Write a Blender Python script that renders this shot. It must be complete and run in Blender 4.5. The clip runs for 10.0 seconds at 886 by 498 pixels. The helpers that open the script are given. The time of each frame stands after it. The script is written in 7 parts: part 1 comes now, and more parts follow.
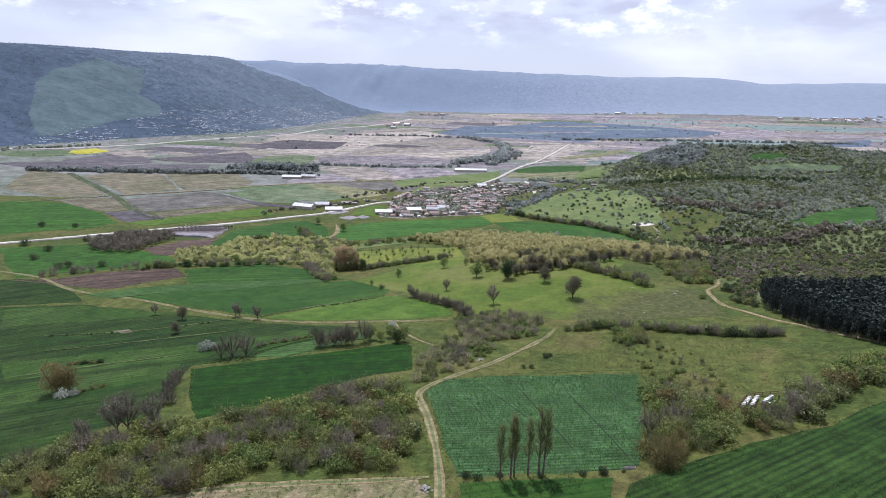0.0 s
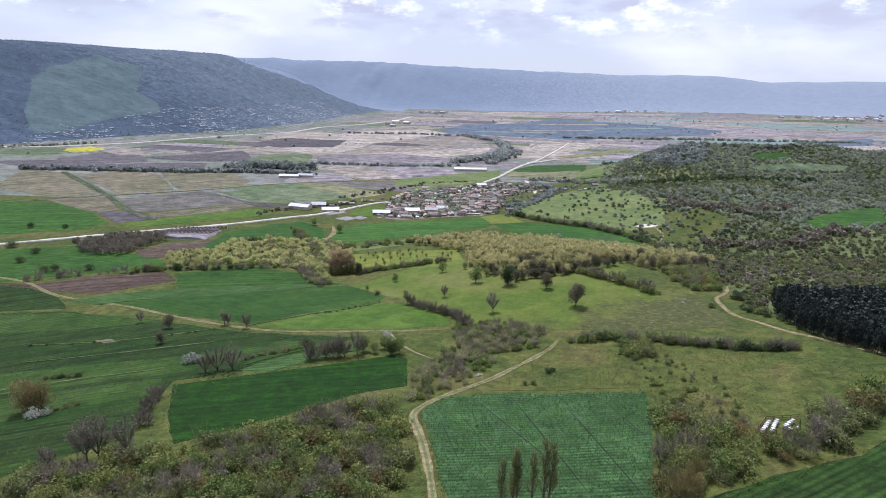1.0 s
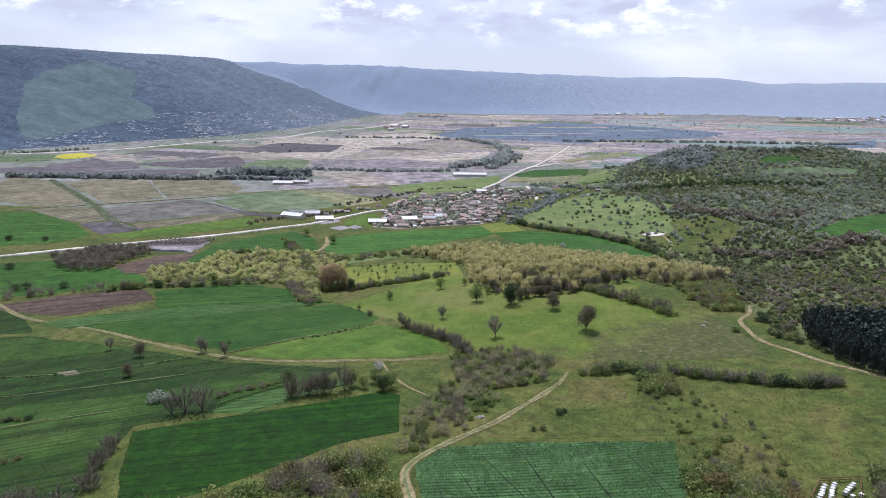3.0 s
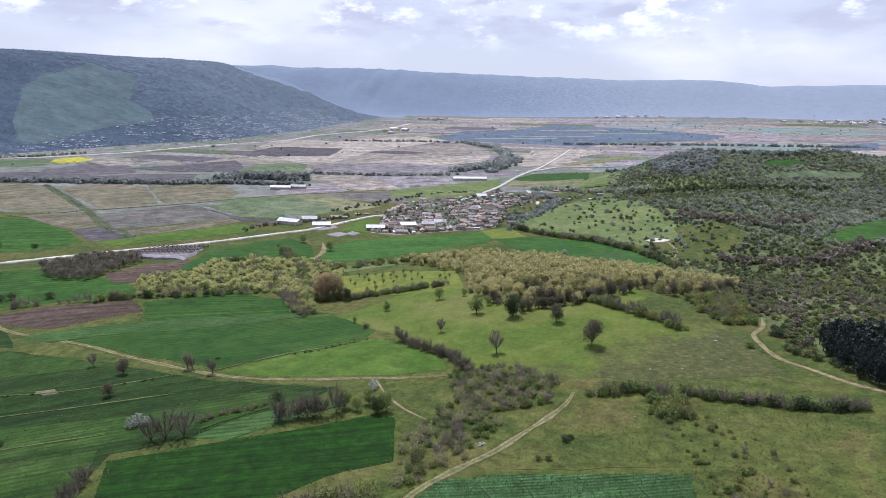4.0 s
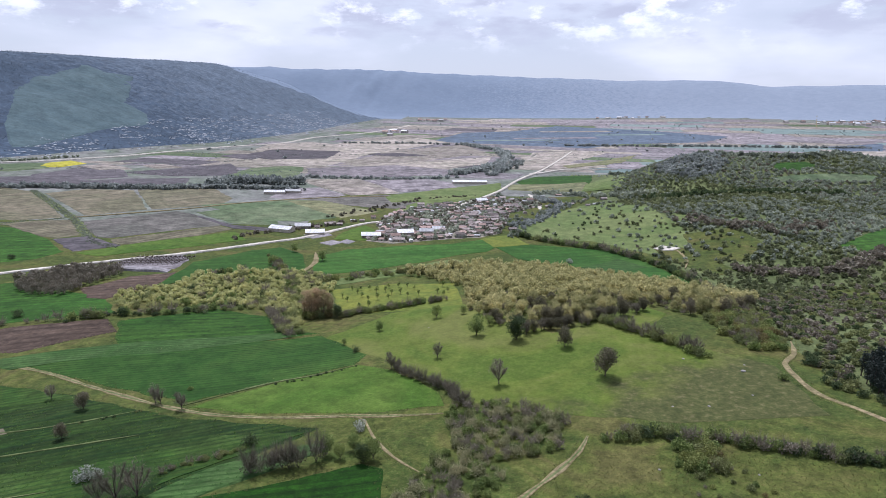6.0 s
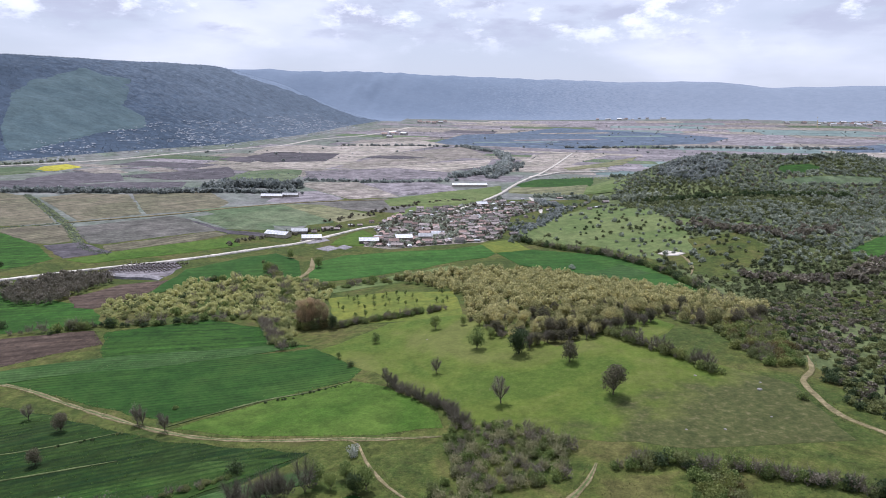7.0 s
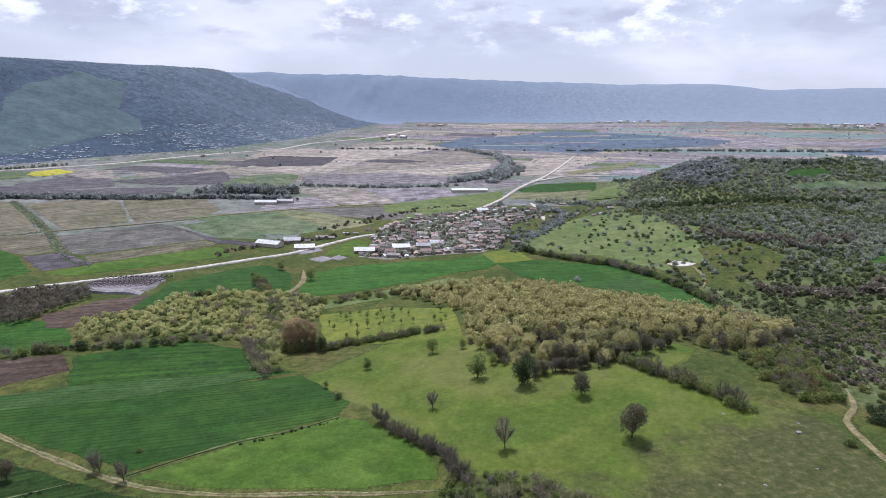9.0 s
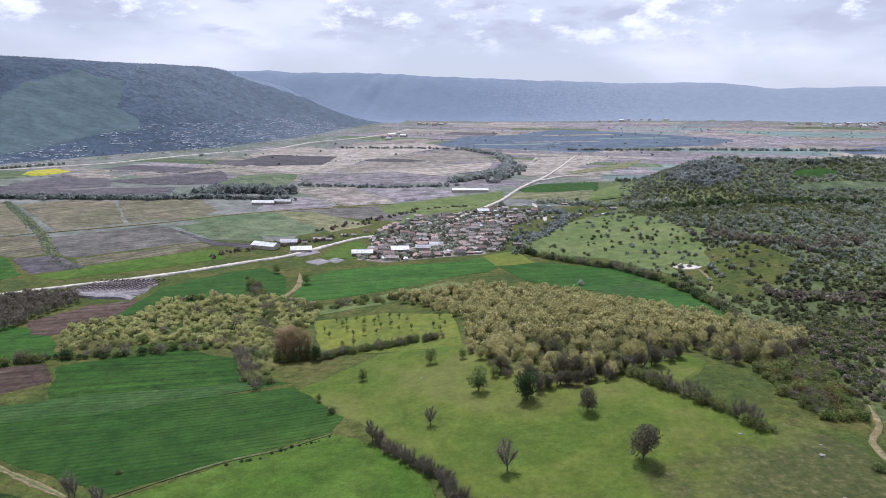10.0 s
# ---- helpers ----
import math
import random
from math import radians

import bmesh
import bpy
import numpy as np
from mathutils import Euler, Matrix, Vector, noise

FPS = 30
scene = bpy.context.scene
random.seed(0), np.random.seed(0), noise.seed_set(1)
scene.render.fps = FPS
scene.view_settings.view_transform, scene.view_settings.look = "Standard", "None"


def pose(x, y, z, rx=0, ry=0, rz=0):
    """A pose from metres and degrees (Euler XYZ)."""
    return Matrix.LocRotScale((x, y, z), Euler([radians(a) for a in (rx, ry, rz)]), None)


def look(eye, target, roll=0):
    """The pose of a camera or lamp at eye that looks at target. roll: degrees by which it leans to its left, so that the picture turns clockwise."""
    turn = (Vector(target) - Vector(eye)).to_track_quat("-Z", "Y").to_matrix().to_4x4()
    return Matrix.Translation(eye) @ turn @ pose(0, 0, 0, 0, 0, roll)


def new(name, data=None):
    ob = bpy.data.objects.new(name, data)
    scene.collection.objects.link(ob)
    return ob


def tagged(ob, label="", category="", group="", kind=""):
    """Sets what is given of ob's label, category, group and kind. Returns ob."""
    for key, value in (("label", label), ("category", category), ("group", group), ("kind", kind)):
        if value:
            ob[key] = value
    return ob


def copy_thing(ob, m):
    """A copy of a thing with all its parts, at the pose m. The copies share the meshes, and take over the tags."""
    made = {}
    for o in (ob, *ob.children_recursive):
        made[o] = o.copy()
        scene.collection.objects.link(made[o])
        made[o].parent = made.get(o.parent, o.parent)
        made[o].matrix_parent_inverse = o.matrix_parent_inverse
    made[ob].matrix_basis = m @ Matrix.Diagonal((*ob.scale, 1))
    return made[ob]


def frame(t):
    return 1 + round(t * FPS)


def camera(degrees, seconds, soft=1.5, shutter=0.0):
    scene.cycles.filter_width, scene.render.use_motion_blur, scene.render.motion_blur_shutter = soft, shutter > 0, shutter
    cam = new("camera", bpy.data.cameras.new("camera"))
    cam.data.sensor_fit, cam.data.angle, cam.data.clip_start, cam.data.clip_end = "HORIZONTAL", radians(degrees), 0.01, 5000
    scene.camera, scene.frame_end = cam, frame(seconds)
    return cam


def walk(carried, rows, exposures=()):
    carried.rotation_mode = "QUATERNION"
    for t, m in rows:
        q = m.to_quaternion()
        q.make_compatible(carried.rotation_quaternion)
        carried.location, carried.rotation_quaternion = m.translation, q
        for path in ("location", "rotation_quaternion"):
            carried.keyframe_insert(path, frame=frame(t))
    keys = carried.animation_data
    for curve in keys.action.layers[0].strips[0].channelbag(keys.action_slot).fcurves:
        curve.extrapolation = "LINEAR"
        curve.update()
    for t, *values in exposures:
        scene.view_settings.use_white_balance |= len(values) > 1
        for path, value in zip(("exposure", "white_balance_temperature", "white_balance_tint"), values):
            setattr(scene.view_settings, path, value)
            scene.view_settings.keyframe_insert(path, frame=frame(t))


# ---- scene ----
from mathutils.geometry import delaunay_2d_cdt

cam = camera(73.0, 10.0, soft=0.8)
PATH = [
    (0, (-1.974, 15.01, 103.485), (-1.998, 16.951, 103.002), 1.5),
    (0.5, (-1.598, 20.319, 103.93), (-1.621, 22.259, 103.444), 1.5),
    (1, (-1.364, 26.113, 104.151), (-1.387, 28.052, 103.661), 1.6),
    (1.5, (-1.236, 31.289, 104.563), (-1.259, 33.228, 104.072), 1.5),
    (2, (-0.995, 36.94, 104.584), (-1.019, 38.879, 104.095), 1.5),
    (2.5, (-0.864, 42.602, 104.706), (-0.887, 44.542, 104.221), 1.4),
    (4, (-0.28, 59.209, 105.297), (-0.304, 61.152, 104.826), 1.2),
    (4.5, (0.023, 64.669, 105.658), (-0.001, 66.613, 105.189), 1.2),
    (5, (0.145, 70.504, 105.679), (0.121, 72.448, 105.21), 1.1),
    (5.5, (0.477, 76.174, 105.87), (0.452, 78.118, 105.401), 1.1),
    (7, (1.107, 92.562, 106.531), (1.081, 94.507, 106.069), 0.9),
    (7.5, (1.334, 97.624, 106.981), (1.308, 99.57, 106.52), 0.9),
    (8, (1.477, 103.173, 107.195), (1.451, 105.119, 106.735), 0.9),
    (8.5, (1.667, 108.602, 107.327), (1.64, 110.549, 106.871), 0.8),
    (9, (1.829, 114.241, 107.327), (1.802, 116.189, 106.873), 0.8),
    (9.5, (2.157, 119.857, 107.343), (2.128, 121.804, 106.887), 0.8),
    (10, (2.245, 124.975, 107.61), (2.216, 126.921, 107.152), 0.8),
]
walk(cam, [(t, look(eye, target, roll)) for t, eye, target, roll in PATH], exposures=[(0, 0.05, 5600, 20), (5, -0.02, 5600, 20), (10, -0.11, 5600, 20)])

# ---- world, sun, exposure ----
SUN = Vector((-0.13, 0.46, 0.88)).normalized()
world = bpy.data.worlds.new("sky")
scene.world = world
world.use_nodes = True
wn, wl = world.node_tree.nodes, world.node_tree.links
wn.clear()
w_out = wn.new("ShaderNodeOutputWorld")
w_bg = wn.new("ShaderNodeBackground")
w_sky = wn.new("ShaderNodeTexSky")
w_sky.sky_type, w_sky.sun_disc = "NISHITA", False
w_sky.sun_elevation, w_sky.sun_rotation = math.asin(SUN.z), math.atan2(SUN.x, SUN.y)
w_sky.altitude, w_sky.air_density, w_sky.dust_density, w_sky.ozone_density = 200, 1.2, 1.2, 2.5
# a thin white veil over the blue, and cumulus clouds above the ridge
w_co = wn.new("ShaderNodeTexCoord")
w_sep = wn.new("ShaderNodeSeparateXYZ")
wl.new(w_co.outputs["Generated"], w_sep.inputs[0])


def sky_noise(scale, detail, rough, stretch, lo, hi):
    mp = wn.new("ShaderNodeMapping")
    mp.inputs["Scale"].default_value = stretch
    nz = wn.new("ShaderNodeTexNoise")
    nz.inputs["Scale"].default_value, nz.inputs["Detail"].default_value, nz.inputs["Roughness"].default_value = scale, detail, rough
    mr = wn.new("ShaderNodeMapRange")
    mr.interpolation_type = "SMOOTHSTEP"
    mr.inputs["From Min"].default_value, mr.inputs["From Max"].default_value = lo, hi
    wl.new(w_co.outputs["Generated"], mp.inputs[0])
    wl.new(mp.outputs[0], nz.inputs["Vector"])
    wl.new(nz.outputs["Fac"], mr.inputs["Value"])
    return mr.outputs[0]


def sky_mix(fac, a, b):
    mx = wn.new("ShaderNodeMix")
    mx.data_type = "RGBA"
    for socket, v in ((0, fac), (6, a), (7, b)):
        if isinstance(v, float):
            mx.inputs[socket].default_value = v
        elif isinstance(v, tuple):
            mx.inputs[socket].default_value = (*v, 1)
        else:
            wl.new(v, mx.inputs[socket])
    return mx.outputs[2]


def times(a, b):
    mm = wn.new("ShaderNodeMath")
    mm.operation = "MULTIPLY"
    wl.new(a, mm.inputs[0])
    wl.new(b, mm.inputs[1])
    return mm.outputs[0]


w_high = wn.new("ShaderNodeMapRange")
w_high.interpolation_type = "SMOOTHSTEP"
w_high.inputs["From Min"].default_value, w_high.inputs["From Max"].default_value = 0.07, 0.13
wl.new(w_sep.outputs[2], w_high.inputs["Value"])
# the haze is thickest near the horizon and thins towards the zenith
w_thin = wn.new("ShaderNodeMapRange")
w_thin.interpolation_type = "SMOOTHSTEP"
w_thin.inputs["From Min"].default_value, w_thin.inputs["From Max"].default_value = 0.12, 0.75
w_thin.inputs["To Min"].default_value, w_thin.inputs["To Max"].default_value = 0.80, 0.22
wl.new(w_sep.outputs[2], w_thin.inputs["Value"])
veil = sky_mix(w_thin.outputs[0], w_sky.outputs[0], (8.7, 9.0, 9.2))
veil = sky_mix(times(sky_noise(2.2, 5, 0.5, (1, 1, 3.2), 0.42, 0.70), w_thin.outputs[0]), veil, (12.2, 12.2, 12.2))
grey = sky_mix(times(sky_noise(6.0, 6, 0.55, (1, 1, 3.4), 0.47, 0.62), w_high.outputs[0]), veil, (7.2, 7.4, 8.0))
puffs = sky_mix(times(sky_noise(10.0, 9, 0.64, (1, 1, 2.2), 0.515, 0.66), w_high.outputs[0]), grey, (13.0, 13.1, 13.3))
wl.new(puffs, w_bg.inputs["Color"])
w_bg.inputs["Strength"].default_value = 0.088
wl.new(w_bg.outputs[0], w_out.inputs[0])

sun = new("sun", bpy.data.lights.new("sun", "SUN"))
sun.data.energy, sun.data.angle, sun.data.color = 4.4, radians(0.6), (1.0, 0.95, 0.86)
sun.matrix_world = look(SUN * 900, (0, 0, 0))


# ---- materials ----
def nodes_of(name):
    m = bpy.data.materials.new(name)
    m.use_nodes = True
    t = m.node_tree
    return m, t.nodes, t.links, t.nodes["Principled BSDF"]


def ramp_node(n, stops):
    r = n.new("ShaderNodeValToRGB")
    e = r.color_ramp.elements
    while len(e) < len(stops):
        e.new(0.5)
    for k, (p, c) in enumerate(stops):
        e[k].position, e[k].color = p, (*c, 1)
    return r


def noise_node(n, l, vec, scale, detail=4.0, rough=0.55, dist=0.0):
    k = n.new("ShaderNodeTexNoise")
    k.inputs["Scale"].default_value, k.inputs["Detail"].default_value = scale, detail
    k.inputs["Roughness"].default_value, k.inputs["Distortion"].default_value = rough, dist
    l.new(vec, k.inputs["Vector"])
    return k


def blend(n, l, fac, a, b, mode="MIX"):
    x = n.new("ShaderNodeMix")
    x.data_type, x.blend_type = "RGBA", mode
    for socket, v in ((0, fac), (6, a), (7, b)):
        if isinstance(v, (int, float)):
            x.inputs[socket].default_value = v
        elif isinstance(v, tuple):
            x.inputs[socket].default_value = (*v, 1)
        else:
            l.new(v, x.inputs[socket])
    return x.outputs[2]


def level(n, l, value, lo, hi):
    """A noise value spread over lo to hi."""
    r = n.new("ShaderNodeMapRange")
    r.inputs["From Min"].default_value, r.inputs["From Max"].default_value = 0.3, 0.7
    r.inputs["To Min"].default_value, r.inputs["To Max"].default_value = lo, hi
    l.new(value, r.inputs["Value"])
    return r.outputs[0]


def surface(name, fine, wide, fine_scale=0.8, wide_scale=0.03, rough=0.95, bump=0.3, bump_scale=2.0, share=0.5, rows=None, tint=0.0, mottle=0.42, other=None):
    """Ground-like stuff: fine grain, middling mottles and wide patches, with relief; rows: (spacing, degrees, strength, dark colour) of drill rows,
    each with long streaks beside it."""
    m, n, l, p = nodes_of(name)
    co = n.new("ShaderNodeTexCoord").outputs["Object"]
    a = ramp_node(n, fine)
    l.new(level(n, l, noise_node(n, l, co, fine_scale, 6, 0.7).outputs["Fac"], 0.15, 0.85), a.inputs[0])
    b = ramp_node(n, wide)
    l.new(level(n, l, noise_node(n, l, co, wide_scale, 6, 0.62, 0.8).outputs["Fac"], 0.15, 0.85), b.inputs[0])
    col = blend(n, l, share, a.outputs[0], b.outputs[0])
    if other:
        # a second growth, or a hazier tone, beyond the line x * ox + y * oy = at, over a ragged belt
        stops, ox, oy, at, belt = other
        dot = n.new("ShaderNodeVectorMath")
        dot.operation = "DOT_PRODUCT"
        dot.inputs[1].default_value = (ox, oy, 0)
        l.new(co, dot.inputs[0])
        rag = n.new("ShaderNodeMath")
        rag.operation = "ADD"
        l.new(dot.outputs["Value"], rag.inputs[0])
        l.new(level(n, l, noise_node(n, l, co, 0.06, 5, 0.65).outputs["Fac"], -belt, belt), rag.inputs[1])
        how = n.new("ShaderNodeMapRange")
        how.inputs["From Min"].default_value, how.inputs["From Max"].default_value = at - belt * 0.6, at + belt * 0.6
        l.new(rag.outputs[0], how.inputs["Value"])
        second = ramp_node(n, stops)
        l.new(level(n, l, noise_node(n, l, co, fine_scale, 6, 0.7).outputs["Fac"], 0.15, 0.85), second.inputs[0])
        col = blend(n, l, how.outputs[0], col, second.outputs[0])
    values = [level(n, l, noise_node(n, l, co, math.sqrt(fine_scale * wide_scale) * 1.6, 5, 0.65, 0.4).outputs["Fac"], 1 - mottle, 1 + mottle),
              level(n, l, noise_node(n, l, co, fine_scale * 2.7, 4, 0.75).outputs["Fac"], 1 - 0.8 * mottle, 1 + 0.8 * mottle)]
    for spacing, deg, strength, dark in rows or ():
        mp = n.new("ShaderNodeMapping")
        mp.inputs["Rotation"].default_value = (0, 0, radians(deg))
        l.new(co, mp.inputs["Vector"])
        wv = n.new("ShaderNodeTexWave")
        wv.bands_direction = "X"
        wv.inputs["Scale"].default_value = 0.314 / spacing
        wv.inputs["Distortion"].default_value, wv.inputs["Detail"].default_value = 1.2, 3.0
        wv.inputs["Detail Scale"].default_value = 0.8
        l.new(mp.outputs[0], wv.inputs["Vector"])
        sharp = ramp_node(n, [(1 - 0.75 * min(1, strength), (0, 0, 0)), (1.0, (1, 1, 1))])
        l.new(wv.outputs["Fac"], sharp.inputs[0])
        broken = n.new("ShaderNodeMath")
        broken.operation = "MULTIPLY"
        l.new(sharp.outputs[0], broken.inputs[0])
        l.new(level(n, l, noise_node(n, l, co, 0.09, 3).outputs["Fac"], 0.25, 0.95), broken.inputs[1])
        col = blend(n, l, broken.outputs[0], col, dark)
        mp = n.new("ShaderNodeMapping")
        mp.vector_type = "TEXTURE"
        mp.inputs["Rotation"].default_value = (0, 0, radians(-deg))
        mp.inputs["Scale"].default_value = (spacing * 0.8, spacing * 26, 40)
        l.new(co, mp.inputs["Vector"])
        values.append(level(n, l, noise_node(n, l, mp.outputs[0], 1.0, 4, 0.6).outputs["Fac"], 1 - 0.7 * mottle, 1 + 0.7 * mottle))
    if tint:
        info = n.new("ShaderNodeObjectInfo")
        mr = n.new("ShaderNodeMapRange")
        mr.inputs["To Min"].default_value, mr.inputs["To Max"].default_value = 1 - tint, 1 + tint
        l.new(info.outputs["Random"], mr.inputs["Value"])
        values.append(mr.outputs[0])
    for v in values:
        scale = n.new("ShaderNodeVectorMath")
        scale.operation = "SCALE"
        l.new(col, scale.inputs[0])
        l.new(v, scale.inputs["Scale"])
        col = scale.outputs[0]
    l.new(col, p.inputs["Base Color"])
    p.inputs["Roughness"].default_value = rough
    p.inputs["Specular IOR Level"].default_value = 0.15
    if bump:
        bn = n.new("ShaderNodeBump")
        bn.inputs["Strength"].default_value, bn.inputs["Distance"].default_value = bump, 0.35
        l.new(noise_node(n, l, co, bump_scale, 4, 0.7).outputs["Fac"], bn.inputs["Height"])
        l.new(bn.outputs[0], p.inputs["Normal"])
    return m


def leafage(name, dark, mid, pale, patch=0.14, shine=0.46, sway=0.45):
    """Leaves: each its own shade, each tree its own tint, and light shining through them."""
    m, n, l, p = nodes_of(name)
    geo = n.new("ShaderNodeNewGeometry")
    co = n.new("ShaderNodeTexCoord").outputs["Object"]
    r = ramp_node(n, [(0.0, dark), (0.5, mid), (1.0, pale)])
    l.new(geo.outputs["Random Per Island"], r.inputs[0])
    info = n.new("ShaderNodeObjectInfo")
    nz = level(n, l, noise_node(n, l, co, patch, 2).outputs["Fac"], 0.0, 1.0)
    s = n.new("ShaderNodeMath")
    s.operation = "ADD"
    l.new(nz, s.inputs[0])
    l.new(info.outputs["Random"], s.inputs[1])
    mr = n.new("ShaderNodeMapRange")
    mr.inputs["From Max"].default_value = 2.0
    mr.inputs["To Min"].default_value, mr.inputs["To Max"].default_value = 1 - sway, 1 + sway
    l.new(s.outputs[0], mr.inputs["Value"])
    hsv = n.new("ShaderNodeHueSaturation")
    hm = n.new("ShaderNodeMapRange")
    hm.inputs["From Max"].default_value = 2.0
    hm.inputs["To Min"].default_value, hm.inputs["To Max"].default_value = 0.525, 0.475
    l.new(s.outputs[0], hm.inputs["Value"])
    l.new(hm.outputs[0], hsv.inputs["Hue"])
    l.new(mr.outputs[0], hsv.inputs["Value"])
    l.new(r.outputs[0], hsv.inputs["Color"])
    l.new(hsv.outputs[0], p.inputs["Base Color"])
    p.inputs["Roughness"].default_value, p.inputs["Specular IOR Level"].default_value = 0.7, 0.25
    tr = n.new("ShaderNodeBsdfTranslucent")
    l.new(hsv.outputs[0], tr.inputs["Color"])
    mx = n.new("ShaderNodeMixShader")
    mx.inputs[0].default_value = shine
    l.new(p.outputs[0], mx.inputs[1])
    l.new(tr.outputs[0], mx.inputs[2])
    l.new(mx.outputs[0], n["Material Output"].inputs["Surface"])
    return m


MEADOW_M = surface("meadow_grass", [(0.3, (0.039, 0.055, 0.011)), (0.55, (0.075, 0.088, 0.020)), (0.75, (0.114, 0.111, 0.036))],
                   [(0.35, (0.032, 0.060, 0.011)), (0.55, (0.082, 0.095, 0.020)), (0.7, (0.113, 0.095, 0.034))], 0.9, 0.035)
LUSH_M = surface("oak_meadow_grass", [(0.3, (0.063, 0.093, 0.014)), (0.6, (0.099, 0.132, 0.022)), (0.8, (0.132, 0.152, 0.040))],
                 [(0.38, (0.056, 0.099, 0.012)), (0.5, (0.101, 0.130, 0.020)), (0.66, (0.149, 0.146, 0.045))], 0.5, 0.014, mottle=0.17, other=([(0.3, (0.046, 0.057, 0.017)), (0.6, (0.078, 0.083, 0.027)), (0.8, (0.132, 0.123, 0.055))], 0.535, -0.845, -181, 15))
DARKCROP_M = surface("young_wheat", [(0.3, (0.007, 0.031, 0.002)), (0.7, (0.013, 0.048, 0.003))],
                     [(0.3, (0.008, 0.035, 0.002)), (0.7, (0.015, 0.050, 0.003))], 0.7, 0.05, rows=[(3.2, 78, 0.35, (0.006, 0.022, 0.002))])
TEALCROP_M = surface("rapeseed_rows", [(0.3, (0.036, 0.082, 0.026)), (0.6, (0.064, 0.124, 0.044)), (0.8, (0.090, 0.150, 0.056))],
                     [(0.35, (0.044, 0.092, 0.026)), (0.65, (0.060, 0.122, 0.042))], 1.2, 0.03,
                     rows=[(1.25, 87, 1.3, (0.006, 0.018, 0.007))], bump=0.9, bump_scale=1.5)
RIGHTCROP_M = surface("striped_crop", [(0.3, (0.019, 0.049, 0.007)), (0.7, (0.036, 0.073, 0.013))],
                      [(0.35, (0.019, 0.045, 0.007)), (0.65, (0.036, 0.069, 0.013))], 0.8, 0.04,
                      rows=[(1.7, 62, 1.25, (0.006, 0.016, 0.004))], bump=0.9)
LEFTCROP_M = surface("rough_crop_strips", [(0.3, (0.014, 0.035, 0.005)), (0.6, (0.026, 0.052, 0.009)), (0.8, (0.038, 0.061, 0.014))],
                     [(0.35, (0.013, 0.035, 0.004)), (0.5, (0.026, 0.048, 0.007)), (0.68, (0.035, 0.056, 0.014))], 0.5, 0.025,
                     mottle=0.36, rows=[(2.4, 68, 0.9, (0.008, 0.027, 0.005)), (9.0, 66, 0.25, (0.008, 0.025, 0.005))], bump=0.6)
LEFTSTRIP_M = surface("weedy_crop_strip", [(0.3, (0.022, 0.052, 0.008)), (0.6, (0.037, 0.074, 0.013)), (0.8, (0.055, 0.087, 0.020))],
                      [(0.35, (0.020, 0.052, 0.006)), (0.5, (0.037, 0.069, 0.010)), (0.68, (0.053, 0.083, 0.020))], 0.5, 0.025, mottle=0.36, rows=[(2.4, 68, 0.7, (0.014, 0.040, 0.007))], bump=0.6)
GREENCROP_M = surface("bright_crop", [(0.3, (0.020, 0.062, 0.007)), (0.7, (0.034, 0.086, 0.011))],
                      [(0.35, (0.020, 0.062, 0.007)), (0.65, (0.039, 0.089, 0.012))], 0.5, 0.02, rows=[(5.0, 74, 0.3, (0.015, 0.043, 0.008))], tint=0.15)
MINTCROP_M = surface("thin_crop", [(0.3, (0.018, 0.056, 0.008)), (0.7, (0.035, 0.080, 0.014))],
                     [(0.35, (0.015, 0.051, 0.005)), (0.5, (0.030, 0.075, 0.010)), (0.66, (0.048, 0.088, 0.014))], 0.4, 0.018, mottle=0.25, rows=[(2.4, 76, 0.45, (0.012, 0.039, 0.005))])
PALEMINT_M = surface("pale_bluish_crop", [(0.3, (0.029, 0.069, 0.015)), (0.7, (0.055, 0.102, 0.028))],
                     [(0.35, (0.029, 0.071, 0.013)), (0.65, (0.060, 0.105, 0.031))], 0.5, 0.03, mottle=0.3, rows=[(2.4, 76, 0.6, (0.017, 0.048, 0.008))])
LIME_M = surface("lime_grass", [(0.3, (0.048, 0.094, 0.010)), (0.7, (0.075, 0.128, 0.019))],
                 [(0.35, (0.039, 0.090, 0.009)), (0.65, (0.085, 0.130, 0.021))], 0.5, 0.022, mottle=0.3)
ORCHARDGRASS_M = surface("flowering_orchard_grass", [(0.3, (0.097, 0.124, 0.020)), (0.7, (0.152, 0.175, 0.032))],
                         [(0.35, (0.092, 0.124, 0.022)), (0.65, (0.179, 0.184, 0.030))], 0.5, 0.04, mottle=0.25)
FALLOW_M = surface("weedy_fallow", [(0.3, (0.110, 0.101, 0.063)), (0.7, (0.158, 0.142, 0.095))],
                   [(0.35, (0.101, 0.101, 0.055)), (0.65, (0.171, 0.144, 0.099))], 0.15, 0.014, rows=[(7.0, 36, 0.45, (0.081, 0.077, 0.046))], tint=0.16)
HARROW_M = surface("grey_harrowed_soil", [(0.3, (0.090, 0.086, 0.074)), (0.7, (0.129, 0.120, 0.103))],
                   [(0.35, (0.085, 0.085, 0.068)), (0.65, (0.138, 0.125, 0.109))], 0.15, 0.014, rows=[(7.0, 58, 0.4, (0.072, 0.069, 0.057))], tint=0.14)
FURROW_M = surface("dark_tramline", [(0.3, (0.010, 0.017, 0.007)), (0.7, (0.020, 0.034, 0.014))], [(0.4, (0.010, 0.019, 0.007)), (0.6, (0.020, 0.034, 0.014))], 1.5, 0.15)
